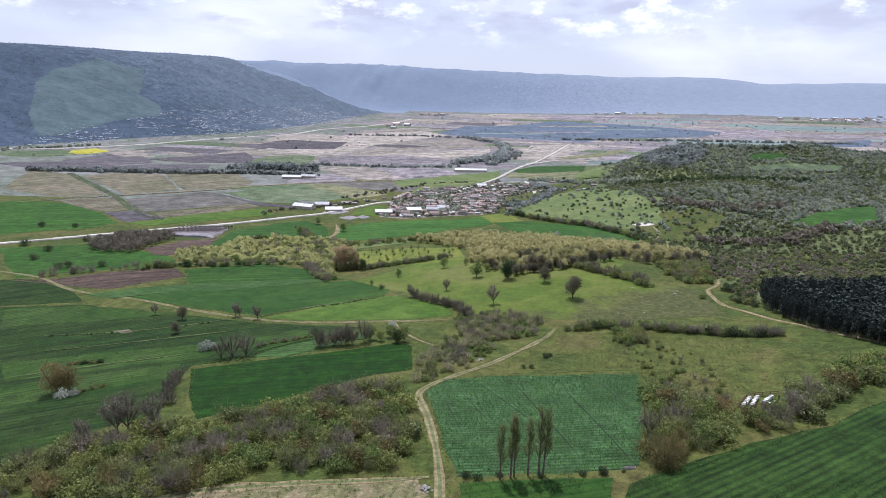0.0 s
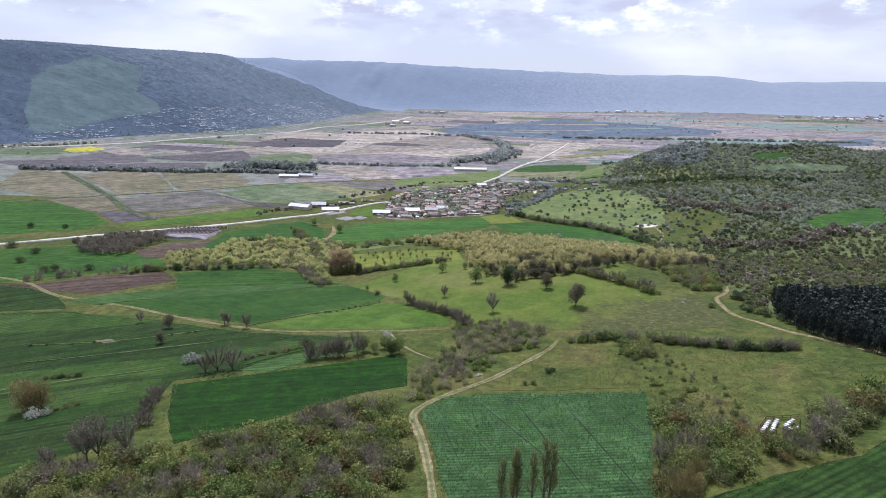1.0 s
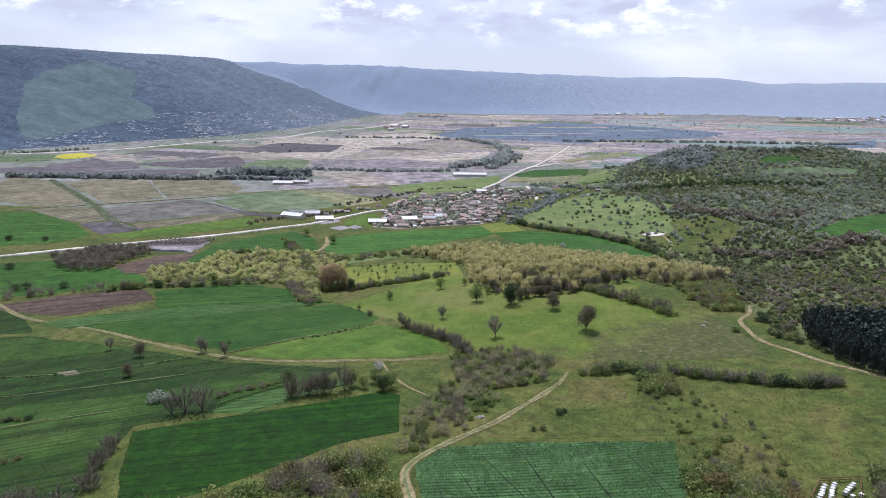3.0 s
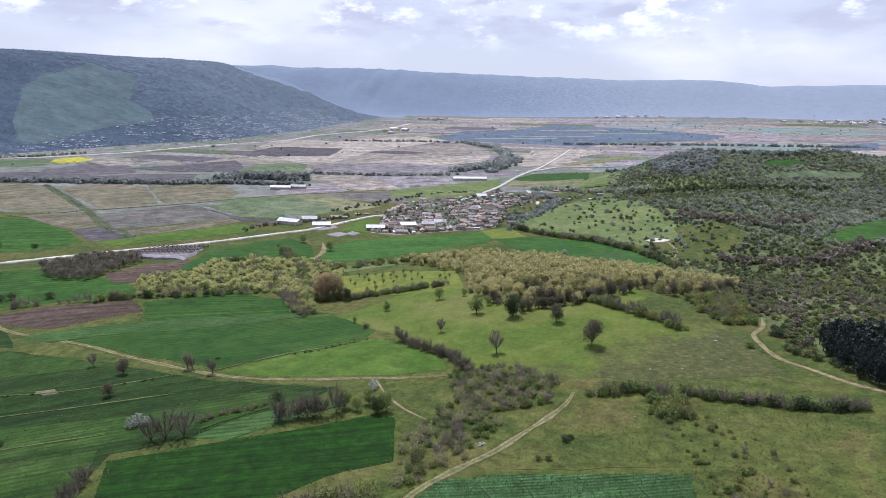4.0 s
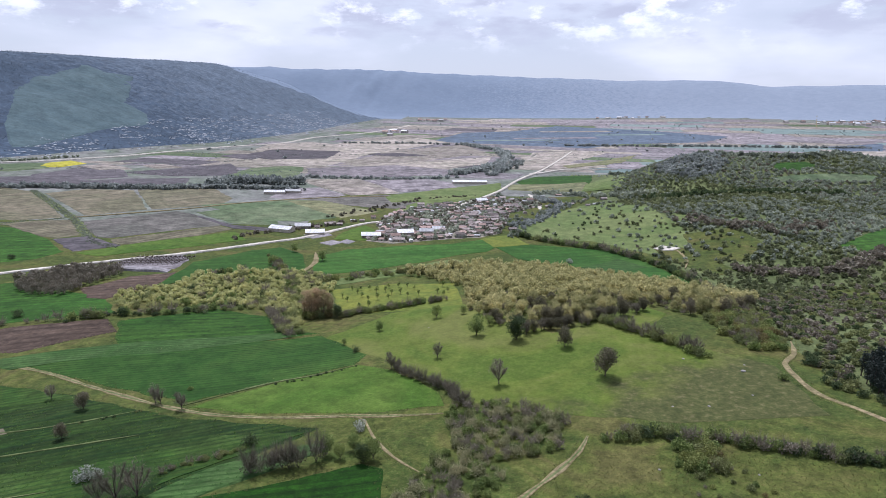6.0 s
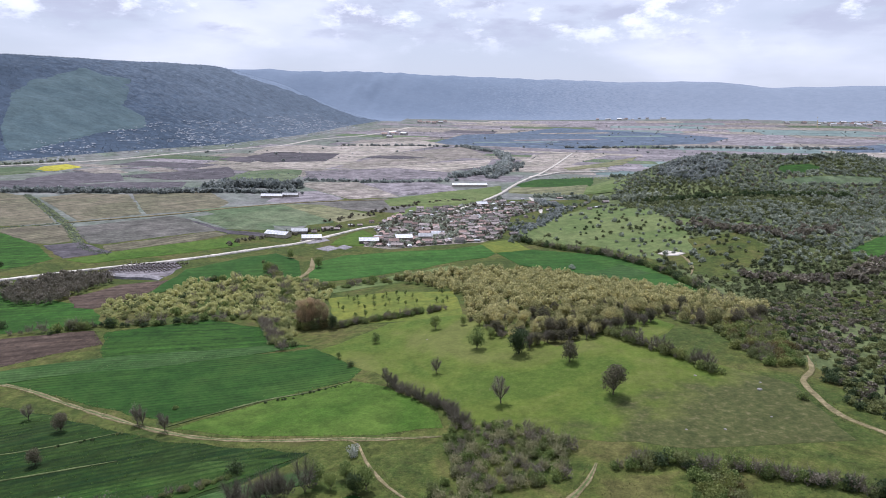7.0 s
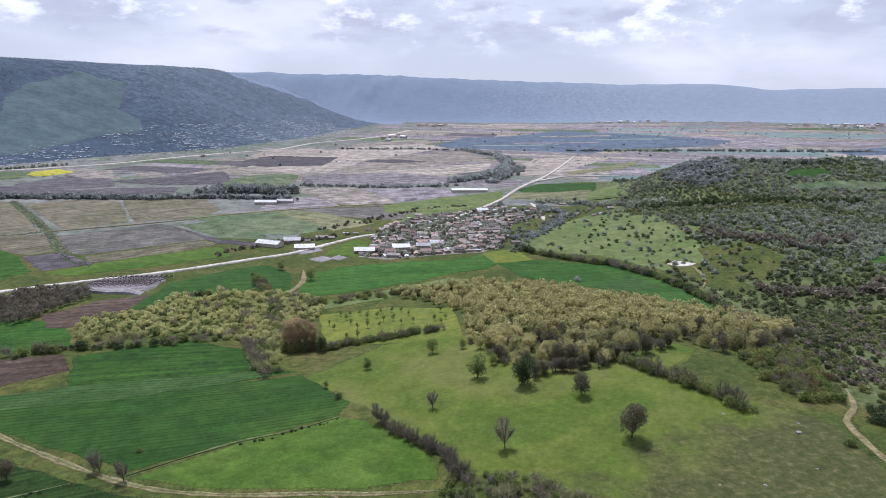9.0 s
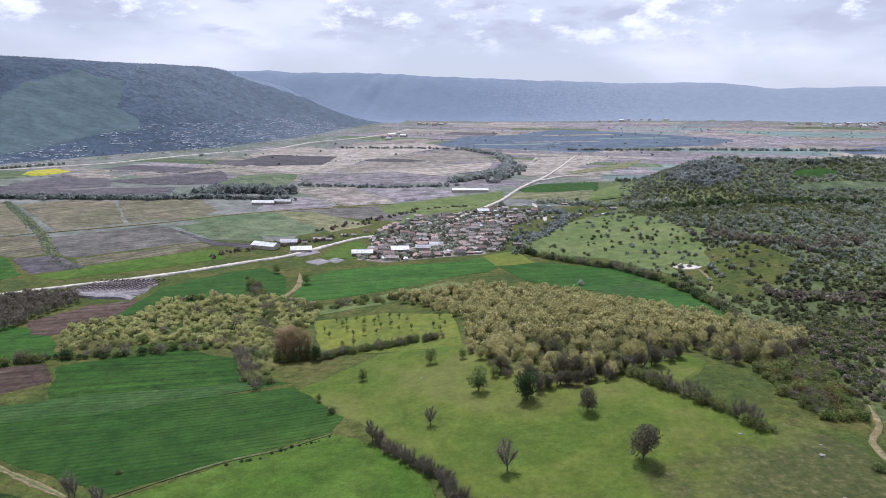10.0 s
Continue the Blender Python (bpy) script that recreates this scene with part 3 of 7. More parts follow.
def leaves(rng, centres, radii, count, size, shell=0.45, squash=0.8, kite=True):
    """count kite-shaped leaf clumps round the given lobes, most near their skins."""
    w = radii ** 2
    k = rng.choice(len(radii), count, p=w / w.sum())
    d = rng.normal(size=(count, 3))
    d /= np.linalg.norm(d, axis=1, keepdims=True)
    r = radii[k] * (shell + (1 - shell) * rng.random(count) ** 0.5) * (1 + 0.12 * rng.normal(size=count))
    c = centres[k] + d * r[:, None] * [1, 1, squash]
    a = rng.normal(size=(count, 3)) + 0.5 * d
    a /= np.linalg.norm(a, axis=1, keepdims=True)
    b = np.cross(a, rng.normal(size=(count, 3)) + d)
    b /= np.linalg.norm(b, axis=1, keepdims=True)
    s = size * (0.6 + 0.8 * rng.random(count))[:, None]
    if not kite:
        v = np.stack([c - a * s, c + a * s - b * s * 0.75, c + a * s * 0.8 + b * s * 0.75], 1).reshape(-1, 3)
        return v, np.arange(count * 3).reshape(-1, 3)
    v = np.stack([c - a * s, c - b * s * 0.6 + a * s * 0.1, c + a * s, c + b * s * 0.6 + a * s * 0.15], 1).reshape(-1, 3)
    i = np.arange(count)[:, None] * 4
    return v, np.concatenate([i + [0, 1, 2], i + [0, 2, 3]])


def twigs(rng, ends, starts, count, length, width):
    """count thin bare twigs that fan out along the limbs."""
    k = rng.integers(0, len(ends), count)
    t = rng.random((count, 1)) ** 0.6
    p = starts[k] + (ends[k] - starts[k]) * t
    d = (ends[k] - starts[k])
    d = d / np.linalg.norm(d, axis=1, keepdims=True) + rng.normal(size=(count, 3)) * 0.55 + [0, 0, 0.25]
    d /= np.linalg.norm(d, axis=1, keepdims=True)
    b = np.cross(d, rng.normal(size=(count, 3)))
    b /= np.linalg.norm(b, axis=1, keepdims=True)
    L = length * (0.4 + rng.random((count, 1)))
    v = np.stack([p - b * width, p + b * width, p + d * L], 1).reshape(-1, 3)
    return v, np.arange(count * 3).reshape(-1, 3)


def limbs(rng, base, spread, height, count, thick):
    """Limbs that leave the trunk and rise; gives their mesh and their two ends."""
    parts, s, e = [], [], []
    for k in range(count):
        a = 2 * math.pi * (k + rng.random() * 0.7) / count
        z0 = base * (0.75 + 0.5 * rng.random())
        out = spread * (0.6 + 0.4 * rng.random())
        up = height * (0.65 + 0.35 * rng.random())
        p0, p2 = np.array([0, 0, z0]), np.array([math.cos(a) * out, math.sin(a) * out, up])
        p1 = (p0 + p2) / 2 + np.array([math.cos(a) * out * 0.15, math.sin(a) * out * 0.15, 0.05 * height])
        parts.append(tube([p0, p1, p2], [thick, thick * 0.55, thick * 0.15], 4))
        s += [p0 * 0.5 + p1 * 0.5, p1]
        e += [p1 + (p2 - p1) * 0.5, p2]
    return join(parts), np.array(s), np.array(e)


def tree_arrays(seed, height=8.0, spread=3.2, bole=0.28, lobes=13, count=520, size=0.42, bare=0, tall=1.0, kite=True):
    """Wood and crown of a broad-leaved tree."""
    rng = np.random.default_rng(seed)
    top = height * 0.72
    lean = rng.normal(size=2) * 0.03 * height
    trunk = tube([(0, 0, -0.4), (0.02, 0, 0.15 * height), (lean[0] * 0.4, lean[1] * 0.4, bole * height), (lean[0], lean[1], top)],
                 [0.045 * height * 0.55, 0.03 * height * 0.6, 0.02 * height * 0.75, 0.05], 7)
    arms, s, e = limbs(rng, bole * height, spread * 0.8, height * 0.85, 7, 0.014 * height)
    wood = join([trunk, arms])
    zc = height * (bole + 1) / 2 - 0.02 * height
    centres, radii = [], []
    for k in range(lobes):
        a, q = rng.random() * 6.283, rng.random() ** 0.5
        zz = zc + (rng.random() - 0.47) * height * (1 - bole) * 0.76 * tall
        wide = 1 - 0.35 * abs(zz - zc) / (height * (1 - bole) * 0.5)
        centres.append((math.cos(a) * q * spread * 0.66 * wide, math.sin(a) * q * spread * 0.66 * wide, zz))
        radii.append(spread * (0.36 + 0.22 * rng.random()))
    crown = leaves(rng, np.array(centres), np.array(radii), count, size, kite=kite) if count else None
    if bare:
        t = twigs(rng, e, s, bare, height * 0.16, 0.022)
        crown = join([crown, t]) if crown is not None else t
    return wood, crown


def bush_arrays(seed, height=2.6, spread=1.7, lobes=9, count=620, size=0.135, bare=0, kite=True):
    rng = np.random.default_rng(seed)
    stems, s, e = limbs(rng, 0.05, spread * 0.8, height * 0.9, 6, 0.04)
    stems = (stems[0] - [0, 0, 0.15], stems[1])
    centres, radii = [], []
    for k in range(lobes):
        a, q = rng.random() * 6.283, rng.random() ** 0.5
        r = spread * (0.34 + 0.24 * rng.random())
        centres.append((math.cos(a) * q * spread * 0.62, math.sin(a) * q * spread * 0.62, max(0.55 * r, height * (0.25 + 0.4 * rng.random()) * (1.1 - 0.4 * q))))
        radii.append(r)
    crown = leaves(rng, np.array(centres), np.array(radii), count, size, squash=0.85, kite=kite) if count else None
    if crown is not None:
        crown[0][:, 2] = np.maximum(crown[0][:, 2], -0.05)
    if bare:
        t = twigs(rng, e, s, bare, height * 0.45, 0.02)
        crown = join([crown, t]) if crown is not None else t
    return stems, crown


def poplar_arrays(seed, height=15.0, spread=1.35, count=620, bare=1000):
    rng = np.random.default_rng(seed)
    wob = rng.normal(size=(2,)) * 0.25
    trunk = tube([(0, 0, -0.4), (wob[0] * 0.4, wob[1] * 0.4, height * 0.3), (wob[0], wob[1], height * 0.65), (wob[0] * 0.8, wob[1] * 0.8, height)], [0.24, 0.19, 0.11, 0.02], 6)
    parts, s, e = [], [], []
    for k in range(22):
        z0 = height * (0.22 + 0.68 * k / 22)
        a, L = rng.random() * 6.283, height * 0.17 * (1 - 0.5 * k / 22)
        out = spread * (1 - 0.55 * k / 22) * (0.6 + 0.4 * rng.random())
        p0, p1 = np.array([wob[0] * 0.7, wob[1] * 0.7, z0]), np.array([wob[0] + math.cos(a) * out, wob[1] + math.sin(a) * out, z0 + L])
        parts.append(tube([p0, (p0 + p1) / 2 + [math.cos(a) * 0.12, math.sin(a) * 0.12, 0], p1], [0.05, 0.035, 0.01], 4))
        s.append(p0)
        e.append(p1)
    wood = join([trunk] + parts)
    crown = twigs(rng, np.array(e), np.array(s), bare, 1.4, 0.026)
    if count:
        zz = np.linspace(0.4, 0.97, 12) * height
        c = np.stack([np.full(12, wob[0]), np.full(12, wob[1]), zz], -1)
        crown = join([crown, leaves(rng, c, spread * (0.95 - 0.5 * np.linspace(0, 1, 12) ** 2), count, 0.15, shell=0.2, squash=1.3)])
    return wood, crown


def pine_arrays(seed, height=11.0, spread=2.1, count=420, size=0.42):
    rng = np.random.default_rng(seed)
    trunk = tube([(0, 0, -0.4), (0, 0, height * 0.5), (rng.normal() * 0.1, 0, height)], [0.2, 0.13, 0.02], 6)
    parts = [trunk]
    for k in range(10):
        z0, a = height * (0.16 + 0.07 * k), rng.random() * 6.283
        r = spread * (1 - 0.06 * k) * 0.85
        parts.append(tube([(0, 0, z0), (math.cos(a) * r, math.sin(a) * r, z0 - 0.1)], [0.05, 0.015], 3))
    up = np.linspace(0.30, 0.93, 9)
    turn = rng.random(9) * 6.283
    out = spread * 0.42 * (1 - up ** 3)
    centres = np.stack([np.cos(turn) * out, np.sin(turn) * out, up * height], -1)
    return join(parts), leaves(rng, centres, spread * (0.78 - 0.42 * up ** 2) * rng.uniform(0.8, 1.2, 9), count, size, squash=1.1)


GROWN = {}


def plant(name, arrays, leaf, label, category="tree", parts=("trunk", "crown")):
    """One plant with its wood and its crown as parts, built at the origin; put the first in place with set_at()."""
    base = new(name)
    base.empty_display_size = 0.5
    GROWN[base.name] = (arrays, leaf)
    tagged(base, label, category)
    for what, (v, f), m in zip(parts, arrays, (BARK_M, leaf)):
        ob = new(what, mesh_of(what, v, f, [m]))
        ob.parent = base
    return base


def set_at(first, x, y, turn, scale):
    return Matrix.LocRotScale((x, y, z_at(x, y)), Euler((0, 0, turn)), (scale,) * 3)


class Grove:
    """Plants of one look: a few grown models, of which copies are set down one by one."""

    def __init__(self, models, group="", lean=None):
        self.models, self.used, self.group = models, [False] * len(models), group
        self.grown, self.rest = [GROWN[m.name][0] for m in models], []
        self.leaf, self.lean = GROWN[models[0].name][1], lean

    def more(self, x, y, scale):
        """One more plant of this look among the countless ones."""
        self.rest.append((x, y, scale))

    def put(self, x, y, scale=1.0, turn=None, model=None, label="", rng=random):
        k = rng.randrange(len(self.models)) if model is None else model
        turn = rng.random() * 6.283 if turn is None else turn
        m = Matrix.LocRotScale((x, y, z_at(x, y)), Euler((0, 0, turn)), None)
        ob = self.models[k]
        if self.used[k]:
            ob = copy_thing(ob, m)
        else:
            self.used[k] = True
            ob.matrix_basis = m
        ob.scale = (scale,) * 3
        return tagged(ob, label, group=self.group)

    def done(self, name, label):
        if self.rest:
            r = np.array(self.rest)
            stuff(name, self.lean or self.grown, r[:, :2], r[:, 2], [BARK_M, self.leaf], label, "scrub", len(r))
        for ob, u in zip(self.models, self.used):
            if not u:
                for o in (*ob.children_recursive, ob):
                    bpy.data.objects.remove(o)


def scatter(poly, spacing, seed, most=9999, keep=None):
    """Places in a polygon, no two nearer than about spacing."""
    rng = np.random.default_rng(seed)
    x0, x1 = min(p[0] for p in poly), max(p[0] for p in poly)
    y0, y1 = min(p[1] for p in poly), max(p[1] for p in poly)
    gx, gy = np.meshgrid(np.arange(x0, x1, spacing), np.arange(y0, y1, spacing))
    x = gx.ravel() + rng.normal(size=gx.size) * spacing * 0.36
    y = gy.ravel() + rng.normal(size=gx.size) * spacing * 0.36
    ok = inside(poly, x, y)
    if keep is not None:
        ok &= keep(x, y, rng)
    x, y = x[ok], y[ok]
    o = rng.permutation(len(x))[:most]
    return np.stack([x[o], y[o]], -1)


def stuff(name, models, places, scales, materials, label, category="vegetation", seed=5):
    """Countless plants as one mesh: models are (wood, crown) arrays."""
    rng = np.random.default_rng(seed)
    pick = rng.integers(0, len(models), len(places))
    turn = rng.random(len(places)) * 6.283
    z = ground(places[:, 0], places[:, 1])
    V, F, I, n = [], [], [], 0
    for k, (wood, crown) in enumerate(models):
        sel = np.nonzero(pick == k)[0]
        if not len(sel):
            continue
        bits = [(wood, 0), (crown, 1)] if wood is not None else [(crown, 1)]
        for (v, f), mat_no in bits:
            c, s = np.cos(turn[sel]), np.sin(turn[sel])
            sc = scales[sel][:, None]
            x = (v[:, 0] * c[:, None] - v[:, 1] * s[:, None]) * sc + places[sel, 0][:, None]
            y = (v[:, 0] * s[:, None] + v[:, 1] * c[:, None]) * sc + places[sel, 1][:, None]
            w = v[:, 2] * sc + z[sel][:, None]
            V.append(np.stack([x, y, w], -1).reshape(-1, 3))
            F.append((f[None] + (np.arange(len(sel)) * len(v))[:, None, None] + n).reshape(-1, 3))
            I.append(np.full(len(F[-1]), mat_no))
            n += len(V[-1])
    me = mesh_of(name, np.concatenate(V), np.concatenate(F), materials, np.concatenate(I))
    return tagged(new(name, me), label, category, kind="stuff")


def along(line, spacing, seed, jitter=0.6):
    """Places along a line."""
    rng = np.random.default_rng(seed)
    out = []
    for (x0, y0), (x1, y1) in zip(line, line[1:]):
        k = max(1, int(math.hypot(x1 - x0, y1 - y0) / spacing))
        for j in range(k):
            out.append((x0 + (x1 - x0) * (j + (q := rng.random() * 1.6)) / k + rng.normal() * jitter, y0 + (y1 - y0) * (j + q) / k + rng.normal() * jitter))
    return out


# ---- plan: outlines of fields, roads and woods, in metres ----
TEAL = [(-7.1, 167.9), (-2.0, 175.4), (11.4, 178.3), (32.8, 177.0), (53.0, 174.7), (49.2, 159.3), (41.2, 134.7), (37.2, 122.9), (22.0, 120.4), (1.0, 119.6), (-1.6, 130.3), (-4.2, 147.8)]
DARKGREEN = [(-81.7, 186.5), (-67.7, 192.3), (-45.9, 201.2), (-20.4, 213.0), (-14.8, 210.4), (-12.9, 185.3), (-19.2, 182.6), (-27.2, 178.4), (-38.3, 167.7), (-49.3, 156.9), (-63.0, 147.1), (-71.3, 161.7)]
RIGHTCROP = [(101.6, 145.0), (88.5, 138.2), (72.8, 132.2), (58.5, 127.0), (44.9, 121.5), (34.0, 115.9), (30.0, 108.0), (30.0, 40.0), (150.0, 40.0), (170.0, 130.0), (130.0, 150.0)]
STUBBLE = [(-58.0, 108.0), (-50.5, 112.7), (-40.8, 116.0), (-22.5, 117.9), (-7.6, 119.0), (-4.6, 112.1), (-4.0, 70.0), (-60.0, 70.0)]
STRIP = [(1.3, 116.8), (10.6, 117.6), (21.6, 118.2), (31.0, 118.2), (29.0, 112.1), (28.5, 70.0), (0.5, 70.0)]
LEFTCROP = [(-213.8, 278.9), (-176.4, 279.8), (-125.0, 264.3), (-80.7, 243.4), (-35.7, 233.9), (-50.1, 216.4), (-72.4, 196.3), (-84.0, 190.4), (-80.3, 168.3), (-75.3, 150.9), (-90.4, 137.4), (-110.0, 100.0), (-190, 130), (-240, 220)]
MIDGREEN = [(-155, 346), (-119, 373), (-87, 361), (-74, 339), (-57, 332), (-97.2, 319.7), (-133.8, 306.0)]
MIDTEAL = [(-173.8, 296.4), (-133.4, 304.2), (-96.9, 318.2), (-55.5, 327.9), (-31.2, 297.0), (-34, 286), (-59.0, 272.7), (-83, 256), (-121.7, 273.9)]
LIMEFIELD = [(-79.9, 251.5), (-58.5, 270.7), (-32.7, 285.7), (-19.7, 277.6), (-2.4, 255.9), (-0.4, 245.6), (-18.5, 243.5), (-55.3, 245.5)]
PLOUGH = [(-240, 322), (-212.8, 323.8), (-198, 335), (-162, 348), (-148, 331), (-174.1, 304.7), (-190.0, 306.9)]
OAKMEADOW = [(-52.9, 323.2), (-27, 358), (6, 361), (40.4, 300.0), (68.3, 310.3), (81.7, 286.7), (104.9, 260.9), (100.8, 225.5), (62.0, 226.7), (36.9, 234.9), (6.2, 247.9), (-17.1, 283.9), (-34.4, 300.6)]
PASTURE = [(32.5, 213.4), (64.9, 213.1), (101.2, 196.8), (123.9, 183.5), (109.7, 171.6), (85.2, 160.0), (71.2, 154.8), (58.4, 166.4), (54.6, 177.8), (11.5, 181.3), (14.8, 186.7), (20.2, 195.9)]
ROAD_WEST = [(-420, 330), (-311, 409), (-239, 460), (-186, 492), (-140, 531), (-115, 554), (-81, 608), (-60, 625), (-20, 655), (1, 689)]
ROAD_EAST = [(1, 689), (17, 737), (34, 772), (59, 832), (73, 877), (97, 956), (128, 1036), (150, 1065), (180, 1107), (207, 1121), (290, 1140)]
VILLAGE_STREET = [(-45, 690), (-30, 652), (-12, 634), (0, 604), (3, 579)]
VILLAGE_LANE = [(96, 821), (99, 772), (95, 713)]
FOOT_ROAD = [(-860, 990), (-737, 1068), (-700, 1100), (-673, 1142), (-628, 1215), (-589, 1347), (-530, 1509), (-450, 1650), (-415, 1888), (-356, 2010), (-287, 2155), (-216, 2402), (-178, 2622)]
TRACK_MAIN = [(-2.6, 70.0), (-2.6, 112.2), (-2.9, 120.4), (-4.0, 132.6), (-6.6, 149.8), (-9.1, 160.3), (-8.9, 167.0), (-4.3, 174.3), (4.7, 183.3), (12.3, 190.2), (19.6, 198.8), (28.1, 208.1), (34.0, 215.8), (37.5, 222.9)]
TRACK_LEFT = [(-290, 350), (-232.0, 328.9), (-193.2, 302.3), (-149.6, 285.4), (-120.9, 270.0), (-80.5, 248.9), (-55.3, 242.4), (-27.5, 241.4), (-18.5, 240.4), (-0.4, 240.5)]
TRACK_SIDE = [(-27.5, 241.4), (-23.0, 237.9), (-19.6, 228.6), (-12.6, 216.3), (-2.8, 205.9)]
TRACK_RIGHT = [(124, 286), (117.4, 272), (109.3, 262.9), (106.8, 252), (105.6, 242.5), (106.4, 236), (109.5, 229), (113.3, 217), (118, 208.5), (129.4, 184.8), (150, 160)]
SCRUB_BANK = [(104.1, 309.6), (121, 347), (136, 352), (131, 320), (122, 288), (114.5, 274), (106, 275), (102, 290)]
SCRUB_TRACK = [(126.8, 275), (121, 278), (112.6, 256), (110.5, 245), (112.0, 237), (118, 226), (124, 240)]
SCRUB_CLUMP = [(55.7, 215.6), (66.6, 213.5), (64.6, 201.8), (57.2, 202.8)]
TRACK_FIELD = [(-60, 110), (-50.0, 114.1), (-31.1, 116.7), (-15.8, 117.8), (-4.8, 119.1)]
WOOD_EDGE = [(30, 303.5), (45, 306.5), (58, 309.5), (66, 315), (84, 322)]
OAKWOOD = [(-32, 452), (-1, 470), (46, 480), (78, 460), (114, 410), (135, 383), (155, 370), (134, 334), (113.1, 318.5), (96.3, 319.1), (88, 333), (70.9, 323.7), (59.2, 308.4), (48.8, 305.3), (31.5, 302.4), (19.2, 318.2), (10, 344), (9, 395), (-8, 425)]
THICKET = [(-178, 378), (-181, 396), (-161, 420), (-159, 442), (-136, 459), (-104, 456), (-88, 451), (-73, 446), (-66, 411), (-77, 393), (-69, 352), (-70, 329), (-79, 339), (-93, 369), (-116, 383), (-140, 374), (-162, 364)]
SCRUB_FRONT = [(-97, 105), (-92.8, 119.6), (-85.4, 133.0), (-67.4, 142.5), (-59.4, 143.9), (-47.0, 150.7), (-33.1, 166.1), (-15.9, 170.3), (-11.4, 158.3), (-8.7, 126.9), (-11.2, 122.4), (-42.3, 119.9), (-54.7, 112.3)]
SCRUB_EAST = [(51.7, 162.5), (58.8, 156.6), (65.7, 143.4), (59.4, 131.1), (48.5, 126.1), (42.9, 121.1), (40.0, 126)]
SCRUB_SOUTHEAST = [(60.4, 131.0), (66.9, 140.5), (83.2, 153.0), (102.5, 164.8), (120.4, 172.0), (140, 185), (135, 165), (113.2, 158.7), (94.3, 146.3), (79.7, 137.9), (69.4, 132.3)]
SCRUB_MID = [(-0.4, 243.6), (11.4, 247.3), (24.4, 241.4), (34.9, 230.9), (31.0, 218.1), (20.5, 212.6), (15.6, 210.9), (11.4, 199.0), (6.5, 189.0), (-2.0, 178.5), (-11.5, 172.2), (-11.5, 195.0), (-5.6, 208.6), (3.2, 219.9), (1.2, 231.6)]
SCRUB_OPEN = [(52.0, 211.9), (67.6, 211.0), (73.6, 188.4), (75.8, 159.2), (65.8, 148.9), (58.2, 157.6), (52.6, 162.7), (54.7, 185.8)]
PINES = [(124.5, 251.0), (117.5, 226.0), (119.0, 209.0), (123.0, 194.0), (128.0, 181.0), (136.0, 172.0), (190.0, 230.0), (188.0, 249.0), (179.0, 258.0), (158.0, 257.0), (133.0, 258.0)]
ORCHARD = [(-66, 412), (-31, 420), (0, 412), (3, 380), (-25, 370), (-50, 368)]
VILLAGE = [(-62, 640), (-55, 672), (-33, 705), (2, 738), (40, 778), (98, 778), (100, 735), (60, 690), (48, 620), (42, 583), (25, 565), (2, 556), (-24, 545), (-45, 536), (-66, 545), (-60, 585), (-66, 615)]
HILLPATCH = [(-894, 1294), (-991, 1475), (-1046, 1619), (-1051, 1853), (-959, 1917), (-878, 1724), (-869, 1681), (-801, 1654), (-762, 1580), (-798, 1431), (-793, 1308), (-791, 1210), (-807, 1184)]

# ---- fields ----
field("crop_field", TEAL, TEALCROP_M, "blue-green crop field in fine rows with faint tramlines", step=4)
field("crop_field", DARKGREEN, DARKCROP_M, "deep green field of young wheat with rounded corners", step=4)
field("crop_field", RIGHTCROP, RIGHTCROP_M, "green crop field with long slanting drill rows", step=5)
field("stubble_field", STUBBLE, STUBBLE_M, "brownish trampled stubble ground beside the dirt track", step=4)
field("grass_strip", STRIP, MINTCROP_M, "bright green grass strip below the tall poplars", step=4)
field("crop_field", LEFTCROP, LEFTCROP_M, "rough green crop in broad uneven strips")
field("crop_field", MIDGREEN, GREENCROP_M, "even bright green field of young cereal")
field("crop_field", MIDTEAL, MINTCROP_M, "patchy blue-green crop with pale streaks", lift=0.09)
field("grass_field", LIMEFIELD, LIME_M, "fresh lime green grass field beside the track", lift=0.085)
field("ploughed_field", PLOUGH, PLOUGH_M, "dark brown freshly ploughed soil")
field("meadow", OAKMEADOW, LUSH_M, "fresh green hilltop meadow with single oak trees", lift=0.075)
field("pasture", PASTURE, MEADOW_M, "dry olive green sheep pasture on the slope", lift=0.07)
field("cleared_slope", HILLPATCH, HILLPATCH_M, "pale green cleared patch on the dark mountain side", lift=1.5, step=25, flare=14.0)
